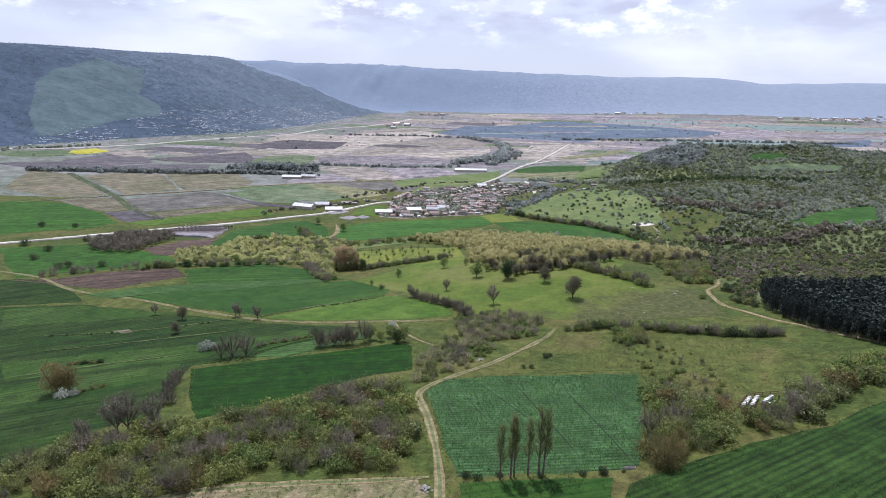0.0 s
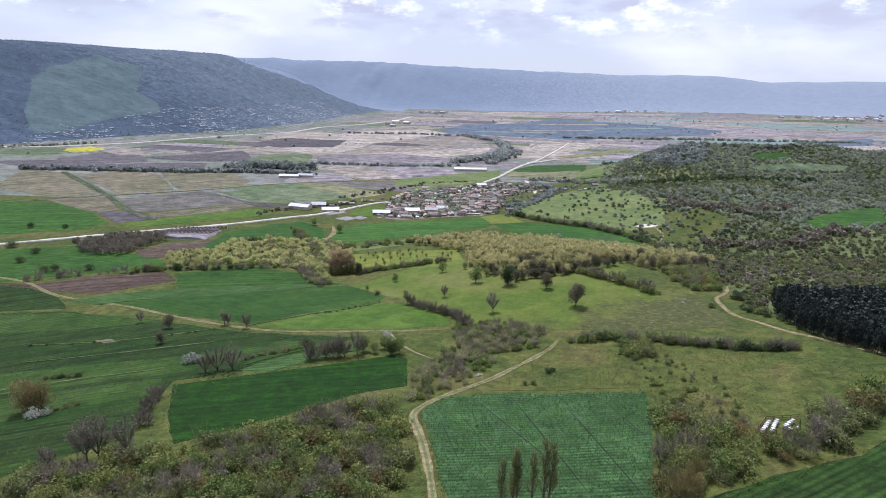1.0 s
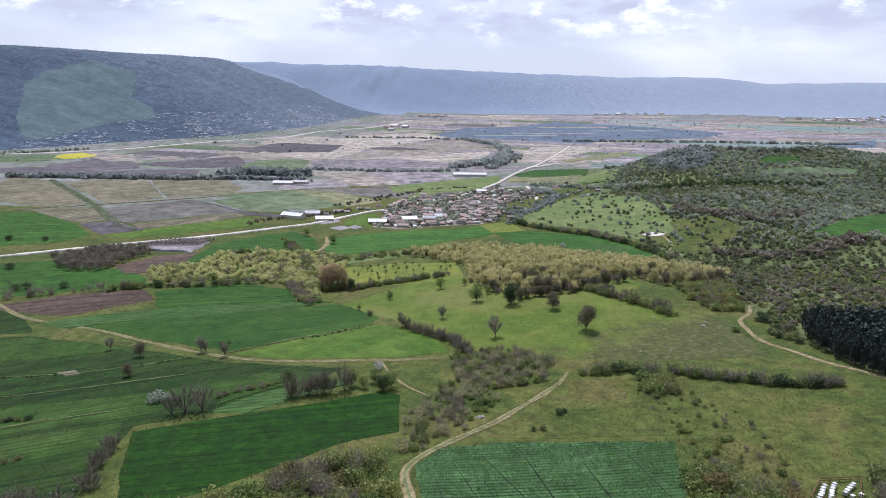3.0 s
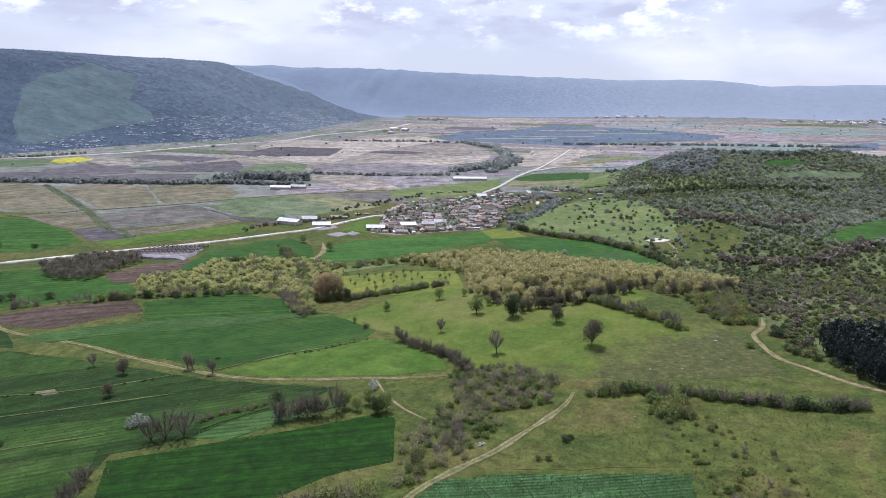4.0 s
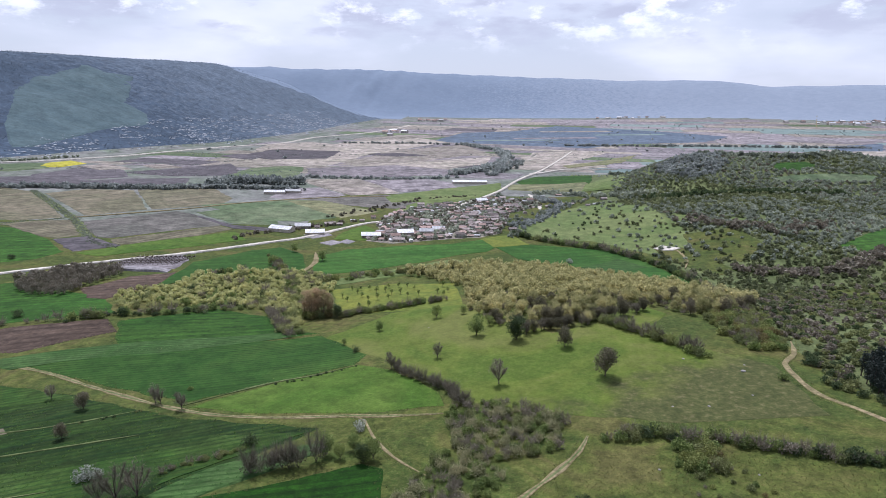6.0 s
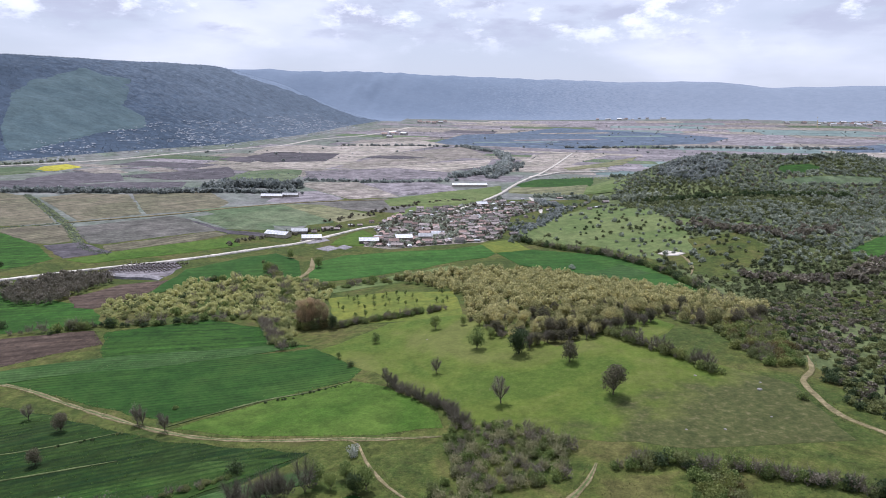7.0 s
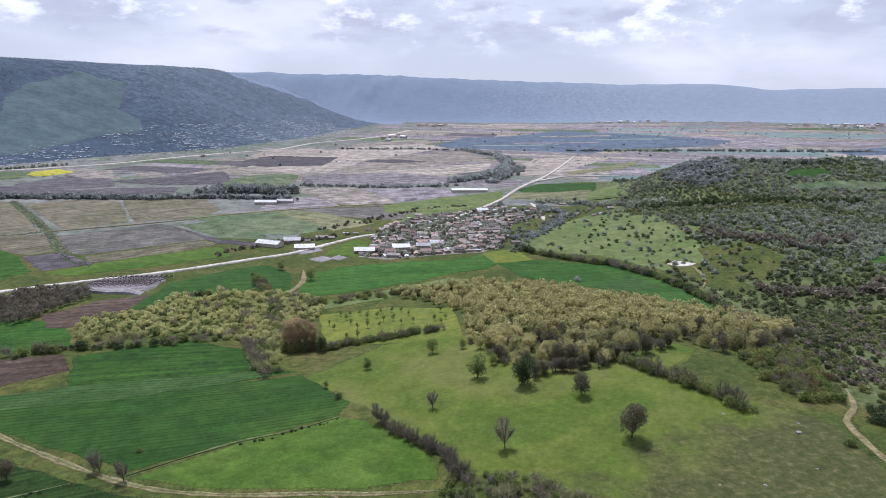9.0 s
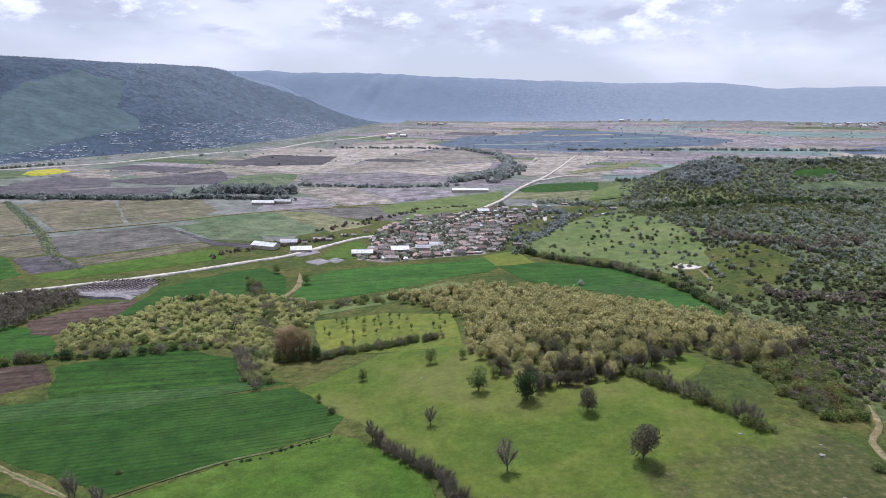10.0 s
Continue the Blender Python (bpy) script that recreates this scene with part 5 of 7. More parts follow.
# ---- single trees ----
bud_oaks.put(50.8, 258.8, 1.2, model=0, rng=R)
bare_trees.put(17.1, 258.6, 1.4, model=0, rng=R)
bud_oaks.put(42.9, 285.5, 0.95, model=1, rng=R)
dark_oaks.put(26.5, 296.5, 1.2, model=0, rng=R)
green_trees.put(11.8, 306.7, 1.35, model=0, rng=R)
green_trees.put(17.5, 317.4, 0.7, rng=R)
green_trees.put(7, 340, 0.7, rng=R)
bare_trees.put(-3.2, 286.3, 0.95, model=1, rng=R)
green_trees.put(-5, 339, 1.05, model=2, rng=R)
green_trees.put(-29.8, 328.6, 0.75, rng=R)
green_trees.put(-42.3, 311.7, 0.5, rng=R)
bare_trees.put(-19.5, 279.4, 1.05, rng=R)
bare_trees.put(-82.0, 250.3, 1.0, rng=R)
bare_trees.put(-93.2, 255.9, 1.0, rng=R)
bare_trees.put(-91.0, 255.0, 0.8, rng=R)
for x, y, k in ((-70.6, 362.8, 0.92), (-67.5, 360.4, 1.0), (-64.6, 361.2, 1.04), (-61.6, 361.0, 0.98), (-58.6, 362.8, 0.86), (-66.0, 364.5, 1.0)):
    rust_trees.put(x, y, k, rng=R)
dark_oaks.put(-54, 357, 0.85, model=1, rng=R)
bushes.put(-86.3, 266.5, 0.7, rng=R)
dark_bushes.put(-36.0, 301.3, 1.2, rng=R)
round_trees.put(-113.1, 169.2, 1.2, label="wide rust-brown budding tree standing in the crop", rng=R)
round_trees.put(-110.3, 170.4, 1.0, label="rust-brown budding tree beside a wider one", rng=R)
for dx, dy, s in ((2, -2.6, 1.3), (4.4, -1.4, 1.0), (0.2, -2.2, 0.9)):
    blossom_bushes.put(-110.3 + dx, 167.5 + dy, s, rng=R)
for dx, s in ((-5.0, 1.0), (-1.6, 1.4), (2.6, 1.25)):
    thorn_trees.put(-71.8 + dx, 198.8 + 0.3 * dx, s, rng=R)
blossom_bushes.put(-85.7, 208.4, 2.1, rng=R)
blossom_bushes.put(-84.2, 207.0, 1.5, rng=R)
dark_bushes.put(-51.6, 224.3, 1.6, rng=R)
for x, y in along([(-69.3, 209.0), (-61.6, 215.2), (-56.5, 218.9), (-51.1, 222.7)], 0.8, 52, 0.7):
    R.choice((olive_bushes, bushes, bare_bushes)).more(x, y, R.uniform(0.3, 0.75))
blossom_bushes.put(-24.0, 232.6, 1.6, rng=R)
dark_oaks.put(-19.9, 214.0, 0.62, rng=R)
bud_oaks.put(-114.7, 252.7, 0.72, label="small budding tree in the rough crop", rng=R)
bud_oaks.put(-107.8, 231.8, 0.6, label="small dark budding tree in the rough crop", rng=R)
for (x0, y0), (x1, y1), gap, k in (((-128.1, 196.8), (-116.5, 197.7), 0.7, 0.55), ((-108.3, 165.7), (-101.1, 172.5), 0.6, 0.5), ((-112.1, 240.4), (-95.0, 249.0), 2.4, 0.3), ((-164, 236.0), (-132.4, 236.0), 2.6, 0.3)):
    for x, y in along([(x0, y0), (x1, y1)], gap, 51, 0.5):
        R.choice((olive_bushes, dark_bushes)).more(x, y, k * R.uniform(0.7, 1.3))
bare_trees.put(-130.9, 261.5, 0.85, rng=R)
for x, y, s in ((-229, 345, 2.2), (-225, 348, 1.8), (-206, 350, 1.9), (-259, 368, 2), (-292, 407, 2.4), (-266, 392, 2.2), (-320, 466, 2.0), (-296, 469, 1.8)):
    dark_bushes.put(x, y, s, rng=R)
for x, y, s in ((-30.1, 218.0, 0.9), (-23.1, 220.0, 0.8), (-17.6, 215.4, 1.0), (-26, 216, 0.7), (-20, 214, 0.75)):
    green_trees.put(x, y, s, rng=R)
for x, y, s in ((42.3, 122.6, 0.95), (45.2, 126.0, 0.8), (49.0, 130.5, 0.7)):
    wide_bushes.put(x, y, s, label="round rust-brown bush at the field corner", rng=R)
for x, y, s in ((46.5, 133.0, 1.8), (49.5, 135.0, 1.6)):
    yellow_bushes.put(x, y, s, rng=R)
for x, y, s in ((9.1, 118.4, 0.82), (11.2, 118.8, 0.92), (11.9, 119.2, 0.88), (14.7, 119.6, 0.86), (16.8, 119.6, 1.0), (17.7, 119.9, 0.95)):
    poplars.put(x, y, s, rng=R)
for x, y, s in ((-84.5, 136.0, 0.5), (-78.6, 139.4, 0.78), (-76.1, 139.6, 0.85), (-71.7, 142.5, 0.7)):
    bare_trees.put(x, y, s * 2.0, label="tall thin bare tree above the scrub", rng=R)
bushes.put(101.7, 249.0, 1.3, rng=R)
for x, y, s in ((29.5, 193.5, 0.9), (31, 194.6, 0.7), (24, 184.5, 0.7), (21.5, 184.6, 0.6)):
    dark_bushes.put(x, y, s, rng=R)
blossom_bushes.put(84.9, 496.6, 2.0, rng=R)
for x, y, s in ((-113, 505, 1.1), (-88, 483, 1.2), (-120, 470, 1.0)):
    green_trees.put(x, y, s, rng=R)

# ---- hedges ----
for line, grove, gap, size, seed in (
        ([(-19.5, 279.4), (-9.8, 267.6), (0.6, 257.4), (5.6, 245.6)], bare_bushes, 0.95, 1.15, 1),
        ([(61.6, 309.4), (70.7, 295.3), (77.8, 285.5), (86.4, 269.8)], olive_bushes, 1.9, 1.5, 2),
        ([(63.6, 308.4), (72.7, 295.3), (79.8, 285.5), (87.4, 270.8)], bare_bushes, 2.1, 1.6, 3),
        ([(40.2, 220.0), (52.5, 221.3), (61.6, 216.1), (68.8, 216.6)], olive_bushes, 1.5, 1.2, 4),
        ([(40.2, 221.5), (52.5, 222.8), (61.6, 217.6), (68.8, 218.1)], bare_bushes, 1.9, 1.2, 14),
        ([(67.7, 216.6), (76.5, 211.1), (87.0, 204.9), (95.8, 200.8), (105.7, 198.9)], bare_bushes, 0.9, 1.15, 5),
        ([(67.7, 218.0), (76.5, 212.6), (87.0, 206.4), (95.8, 202.3), (105.7, 200.4)], bare_bushes, 2.0, 1.1, 15),
        ([(-182, 341), (-165, 351), (-140, 359), (-117, 370), (-100, 378)], dark_bushes, 4.0, 1.4, 6),
        ([(-182, 343), (-165, 353), (-140, 362), (-117, 373), (-100, 381)], bare_bushes, 2.6, 1.6, 16),
        ([(-230, 326), (-205, 338), (-182, 345)], bare_bushes, 3.0, 1.6, 17),
        ([(-92, 372), (-82, 352), (-74, 335), (-70, 330)], bare_bushes, 2.2, 1.7, 18),
        ([(-78, 340), (-70, 332), (-64, 334)], olive_bushes, 2.0, 1.8, 19),
        ([(-48.5, 208.8), (-40.2, 211.6), (-32.5, 214.5)], thorn_thickets, 1.5, 0.95, 7),
        ([(-83.2, 181.2), (-79.9, 168.9), (-74.8, 156.7)], bare_bushes, 1.8, 1.2, 8),
        ([(53, 585), (69, 568), (95, 555), (120, 541), (139, 507), (146, 468), (144, 417), (128, 355)], dark_bushes, 1.7, 1.9, 9),
        ([(-60, 268.4), (-46, 275.5), (-33, 283.6)], dark_bushes, 1.6, 0.32, 10),
        ([(1, 118.6), (20, 119.2), (36, 121.0)], dark_bushes, 3.4, 0.55, 11)):
    for x, y in along(line, gap, seed):
        if seed == 1 and R.random() < 0.5:
            thorn_thickets.put(x, y, R.uniform(0.3, 0.75), rng=R)
        elif seed in (1, 2, 3, 7, 8):
            (R.choice((grove, bushes, bare_bushes, yellow_bushes)) if seed in (2, 3) else grove).put(x, y, size * R.uniform(0.4, 1.35), rng=R)
        else:
            kind = R.choice((grove, bare_bushes, olive_bushes, bushes, dark_bushes)) if seed in (4, 5, 14, 15, 9, 6, 16) else grove
            if R.random() < 0.85:
                kind.more(x, y, size * R.uniform(0.45, 1.35))
for x, y in along([(-53.9, 356.8), (-44.9, 363.4), (-30.6, 366.7), (-16.1, 370.1), (-1.3, 371.8)], 0.9, 31, 1.6):
    R.choice((bare_bushes, bushes, olive_bushes)).more(x, y, R.uniform(0.9, 1.6))

for line, gap, seed in (([(-78, 432), (-60, 442), (-40, 449), (-19, 456), (-1, 465)], 1.7, 33), ([(-125, 485), (-103, 448), (-79, 383)], 1.5, 34)):
    for x, y in along(line, gap, seed, 2.2):
        R.choice((olive_bushes, yellow_bushes, bushes, bare_bushes)).more(x, y, R.uniform(0.8, 1.9))

# ---- scrub near the camera's way: single bushes ----
mixed = (olive_bushes, yellow_bushes, bushes, rust_bushes, olive_bushes, bare_bushes)
for poly, gap, lo, hi, seed in ((SCRUB_FRONT, 3.1, 0.8, 1.95, 41), (SCRUB_EAST, 3.3, 0.9, 2.1, 42), (SCRUB_SOUTHEAST, 3.5, 1.0, 2.1, 43), (SCRUB_MID, 2.7, 0.45, 1.3, 44), (SCRUB_OPEN, 4.0, 0.3, 0.85, 45), (SCRUB_BANK, 2.5, 0.7, 1.7, 46), (SCRUB_TRACK, 4.2, 0.5, 1.3, 47), (SCRUB_CLUMP, 1.9, 0.7, 1.5, 48)):
    for x, y in scatter(poly, gap, seed).tolist():
        grove = mixed[int(6 * (0.5 + 0.5 * math.sin(x * 0.21 + 2 * math.sin(y * 0.17)) * 0.9) + R.random() * 2) % 6]
        if math.hypot(x - 74.5, y - 149.0) < 6.5:
            continue
        if seed == 47:
            grove = R.choice((dark_bushes, dark_bushes, olive_bushes))
        if seed == 44:
            grove = R.choice((pale_bushes, pale_bushes, olive_bushes, bare_bushes, bushes))
        if (seed == 41 and y < 124) or (seed == 42 and y < 150) or (seed == 43 and x < 75):
            grove.put(x, y, R.uniform(lo, hi), rng=R)
        else:
            grove.more(x, y, R.uniform(lo, hi))

# ---- woods ----
for x, y in along(WOOD_EDGE, 1.6, 58, 1.3):
    R.choice((bare_trees, bud_oaks, bare_trees, bare_trees)).put(x, y, R.uniform(0.55, 0.95), rng=R)
for x, y in along([(-72, 361), (-64, 359), (-56, 361)], 1.1, 59, 1.6):
    R.choice((olive_bushes, rust_bushes, yellow_bushes)).more(x, y, R.uniform(1.0, 2.0))
wood_places = scatter(OAKWOOD, 4.8, 51)
front = wood_places[:, 1] < 345
for x, y in wood_places[front].tolist():
    (oaks if R.random() < 0.72 else bud_oaks if R.random() < 0.6 else bare_trees).put(x, y, R.uniform(0.5, 0.95), rng=R)
back = wood_places[~front]
rr = np.random.default_rng(52)
und = scatter(OAKWOOD, 4.2, 57)
for x, y in und[und[:, 1] < 372].tolist():
    R.choice((bare_bushes, olive_bushes, bare_bushes)).more(x, y, R.uniform(0.5, 1.0))
stuff("oak_wood", [tree_arrays(140 + k, 6.6, 3.5, bole=0.12, lobes=15, count=300, size=0.46, kite=False) for k in range(5)], back, rr.uniform(0.48, 0.98, len(back)), [BARK_M, OAK_M], "yellow-green young oak wood on the hilltop", "wood")
thick_places = scatter(THICKET, 3.6, 53)
near_thick = thick_places[:, 1] < 378
for x, y in thick_places[near_thick].tolist():
    if R.random() < 0.8:
        willow_bushes.put(x, y, R.uniform(0.35, 0.95), rng=R)
    else:
        R.choice((olive_bushes, bare_bushes, yellow_bushes)).more(x, y, R.uniform(0.7, 1.5))
far_thick = thick_places[~near_thick]
for x, y in far_thick[::9].tolist():
    R.choice((olive_bushes, bare_bushes, dark_bushes, bushes)).more(x, y, R.uniform(0.9, 2.1))
stuff("willow_thicket", [bush_arrays(150 + k, 4.5, 2.6, 10, 300, 0.38, kite=False) for k in range(4)], far_thick, rr.uniform(0.35, 1.0, len(far_thick)), [BARK_M, WILLOW_M], "yellow-green willow thicket below the fields", "thicket")
pine_places = scatter(PINES, 2.1, 54)
edge = pine_places[:, 0] - 0.1 * np.abs(pine_places[:, 1] - 212) < 123.5
for x, y in pine_places[edge].tolist():
    pines.put(x, y, R.uniform(0.8, 1.08), rng=R)
deep = pine_places[~edge]
stuff("pine_wood", [pine_arrays(160 + k, 7.6 + 0.4 * k, 1.7, 110, 0.5) for k in range(3)], deep, rr.uniform(0.85, 1.08, len(deep)), [BARK_M, PINE_M], "dark green dense pine plantation", "wood")
for j in range(6):
    for i in range(13):
        x, y = -62 + 5.4 * i + 1.2 * j, 372 + 8.2 * j + 0.25 * i
        if inside(ORCHARD, x, y) and R.random() < 0.45:
            orchard.put(x + R.gauss(0, 0.3), y + R.gauss(0, 0.3), R.uniform(0.8, 1.2), rng=R)
for g, name, label in (
        (oaks, "oak_scrub", "oak saplings"), (dark_oaks, "oak_scrub", "dark oaks"), (bud_oaks, "oak_scrub", "budding oaks"), (green_trees, "oak_scrub", "small trees"),
        (bare_trees, "bare_scrub", "bare trees"), (rust_trees, "oak_scrub", "rusty trees"), (poplars, "oak_scrub", "poplars"),
        (pale_bushes, "pale_scrub", "pale straw-brown scrub beside the track"), (rust_bushes, "rust_scrub", "rust-brown budding scrub among the fields"), (yellow_bushes, "yellow_scrub", "fresh yellow-green scrub among the fields"),
        (bushes, "green_scrub", "leafy green scrub among the fields"), (olive_bushes, "budding_scrub", "brownish budding scrub among the fields"),
        (dark_bushes, "dark_scrub", "dark green hedge bushes and scrub"), (bare_bushes, "bare_scrub", "bare grey-purple hedges and thorn scrub"),
        (thorn_thickets, "thorn_scrub", "bare thorn scrub along the fields"), (blossom_bushes, "blossom_scrub", "white blossoming scrub"), (willow_bushes, "willow_scrub", "yellow-green willow scrub"), (pines, "pine_scrub", "pines"), (orchard, "orchard_rest", "young orchard trees")):
    g.done(name, label)

# ---- countless scrub on the hills ----
small = [(None, bush_arrays(170 + k, 3.4, 2.2, 6, 46, 0.75, kite=False)[1]) for k in range(6)]
tiny = [(None, bush_arrays(180 + k, 5.0, 4.0, 5, 12, 1.9, kite=False)[1]) for k in range(4)]


def clumped(scale, cut):
    return lambda x, y, rng: (np.sin(x / scale + 1.3 * np.sin(y / scale / 1.4)) * np.sin(y / scale * 1.1 + np.sin(x / scale)) + 0.7 * rng.normal(size=x.shape)) > cut


CLEARINGS = [
    [(385, 804), (423, 811), (431, 796), (396, 779), (371, 779)],
    [(360, 758), (390, 766), (439, 773), (480, 766), (464, 750), (406, 749), (360, 744)],
    [(274, 496), (299, 516), (367, 572), (422, 613), (347, 502), (305, 484), (278, 482)],
    [(202, 628), (213, 596), (212, 580), (203, 579), (197, 599)],
    [(236, 580), (244, 571), (236, 565), (231, 573)],
    [(249, 406), (264, 412), (265, 394), (231, 360), (229, 378)],
    [(203, 399), (230, 412), (239, 393), (220, 365), (197, 369)],
    [(188, 557), (226, 552), (228, 508), (197, 476), (177, 493)],
    [(156, 541), (176, 525), (181, 499), (185, 457), (170, 447), (160, 479)],
    [(53, 609), (81, 644), (111, 694), (146, 733), (181, 738), (197, 678), (194, 604), (193, 567), (182, 534), (170, 500), (163, 500), (147, 527)]]
for outline, m in zip(CLEARINGS[:-1], (GREENCROP_M, DULLGREEN_M, GREENCROP_M, PALEMEADOW_M, PALEMEADOW_M, MEADOW_M, MEADOW_M, MEADOW_M, MEADOW_M)):
    field("hill_clearing", outline, m, "green grassy clearing in the hill scrub", lift=0.35, step=8)


def cover(x, y):
    hit = np.zeros(x.shape, bool)
    for outline in CLEARINGS:
        hit |= inside(outline, x, y)
    dotted = inside(CLEARINGS[-1], x, y) | inside(CLEARINGS[-2], x, y) | inside(CLEARINGS[-3], x, y)
    return ~hit | (dotted & (np.sin(x * 1.7) * np.sin(y * 2.3) > 0.97 - 0.0035 * np.clip(x - 80, 0, 110)))


slope = [(112, 318), (140, 350), (160, 400), (150, 520), (80, 600), (110, 690), (150, 735), (190, 745), (190, 800), (230, 930), (420, 1000), (700, 1020), (900, 900), (700, 600), (520, 420), (330, 330), (240, 330), (150, 300), (125, 290)]
HILL_GROVE = [(249, 830), (262, 850), (300, 856), (335, 845), (327, 809), (306, 772), (272, 777)]


def drift(x, y):
    """Slow swings from one kind of scrub to another over the hill."""
    return np.sin(x / 47 + 1.4 * np.sin(y / 61)) + np.sin(y / 39 + 1.1 * np.sin(x / 53)) + 0.5 * np.sin(x / 17 + y / 23)


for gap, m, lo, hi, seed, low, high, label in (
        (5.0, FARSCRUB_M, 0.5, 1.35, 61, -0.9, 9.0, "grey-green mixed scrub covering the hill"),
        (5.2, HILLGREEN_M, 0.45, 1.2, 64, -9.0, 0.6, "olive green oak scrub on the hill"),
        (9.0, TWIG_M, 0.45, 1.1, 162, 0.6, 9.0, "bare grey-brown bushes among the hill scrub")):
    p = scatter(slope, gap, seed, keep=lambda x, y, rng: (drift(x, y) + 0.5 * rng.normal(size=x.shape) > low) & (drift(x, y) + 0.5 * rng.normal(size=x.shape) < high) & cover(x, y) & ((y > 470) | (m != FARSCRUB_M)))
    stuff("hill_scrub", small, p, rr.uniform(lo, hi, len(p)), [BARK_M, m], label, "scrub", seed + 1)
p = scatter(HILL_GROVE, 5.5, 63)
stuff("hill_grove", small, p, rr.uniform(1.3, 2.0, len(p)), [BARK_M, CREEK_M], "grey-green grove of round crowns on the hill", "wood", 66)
bank = [(120, 318), (125, 330), (150, 360), (180, 400), (230, 420), (300, 400), (300, 330), (240, 262), (192, 258), (160, 262), (134, 261), (121, 252), (116, 236), (112, 240), (113, 252), (120, 268), (124, 285)]
for gap, m, lo, hi, seed, label in ((4.2, OLIVE_M, 0.4, 1.0, 65, "brown-green scrub beside the gravel track"), (6.0, TWIG_M, 0.5, 1.1, 165, "bare grey scrub beside the gravel track"), (7.0, DARKOAK_M, 0.4, 1.0, 265, "dark bushes beside the gravel track")):
    p = scatter(bank, gap, seed, keep=clumped(17, -0.3))
    stuff("roadside_scrub", [(None, bush_arrays(190 + k, 3.2, 2.1, 7, 180, 0.38, kite=False)[1]) for k in range(4)], p, rr.uniform(lo, hi, len(p)), [BARK_M, m], label, "scrub", seed)
p = scatter([(60, 560), (140, 620), (165, 760), (100, 790), (150, 700)], 9.0, 67, keep=clumped(20, 0.3))
stuff("slope_bushes", small, p, rr.uniform(0.5, 0.9, len(p)), [BARK_M, DARKOAK_M], "dark bushes dotted over the village slope", "scrub", 68)
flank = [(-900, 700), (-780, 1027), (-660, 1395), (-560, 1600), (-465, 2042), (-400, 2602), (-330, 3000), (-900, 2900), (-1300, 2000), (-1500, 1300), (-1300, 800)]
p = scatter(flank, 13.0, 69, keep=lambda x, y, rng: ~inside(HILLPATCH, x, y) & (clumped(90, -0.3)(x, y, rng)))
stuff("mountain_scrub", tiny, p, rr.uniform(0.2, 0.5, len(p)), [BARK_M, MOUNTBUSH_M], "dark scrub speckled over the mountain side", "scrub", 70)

ROCK_M = surface("limestone", [(0.3, (0.24, 0.26, 0.28)), (0.7, (0.36, 0.38, 0.40))], [(0.4, (0.24, 0.26, 0.28)), (0.6, (0.36, 0.38, 0.40))], 0.5, 0.05)


def rock_arrays(seed, n=5, size=1.2):
    """A few low limestone humps side by side."""
    rng = np.random.default_rng(seed)
    v, f = [], []
    for k in range(n):
        c = np.array([rng.normal() * size * 2.4, rng.normal() * size * 0.7, 0.0])
        ring = [c + np.array([math.cos(a) * size * rng.uniform(0.6, 1.3), math.sin(a) * size * rng.uniform(0.5, 0.9), -0.3]) for a in np.arange(6) * 1.047]
        top = c + np.array([0, 0, size * rng.uniform(0.3, 0.6)])
        i = len(v)
        v += ring + [top]
        f += [(i + j, i + (j + 1) % 6, i + 6) for j in range(6)]
    return None, (np.array(v), np.array(f))


lower = [(-770, 1060), (-652, 1410), (-554, 1620), (-460, 2060), (-393, 2600), (-560, 2600), (-640, 2100), (-760, 1650), (-820, 1250)]
p = scatter(lower, 11.0, 169, keep=clumped(55, 0.25))
stuff("limestone_outcrops", [rock_arrays(400 + k, 6, 2.0) for k in range(4)], p, rr.uniform(0.5, 1.5, len(p)), [BARK_M, ROCK_M], "pale limestone outcrops on the lower mountain side", "rock", 170)

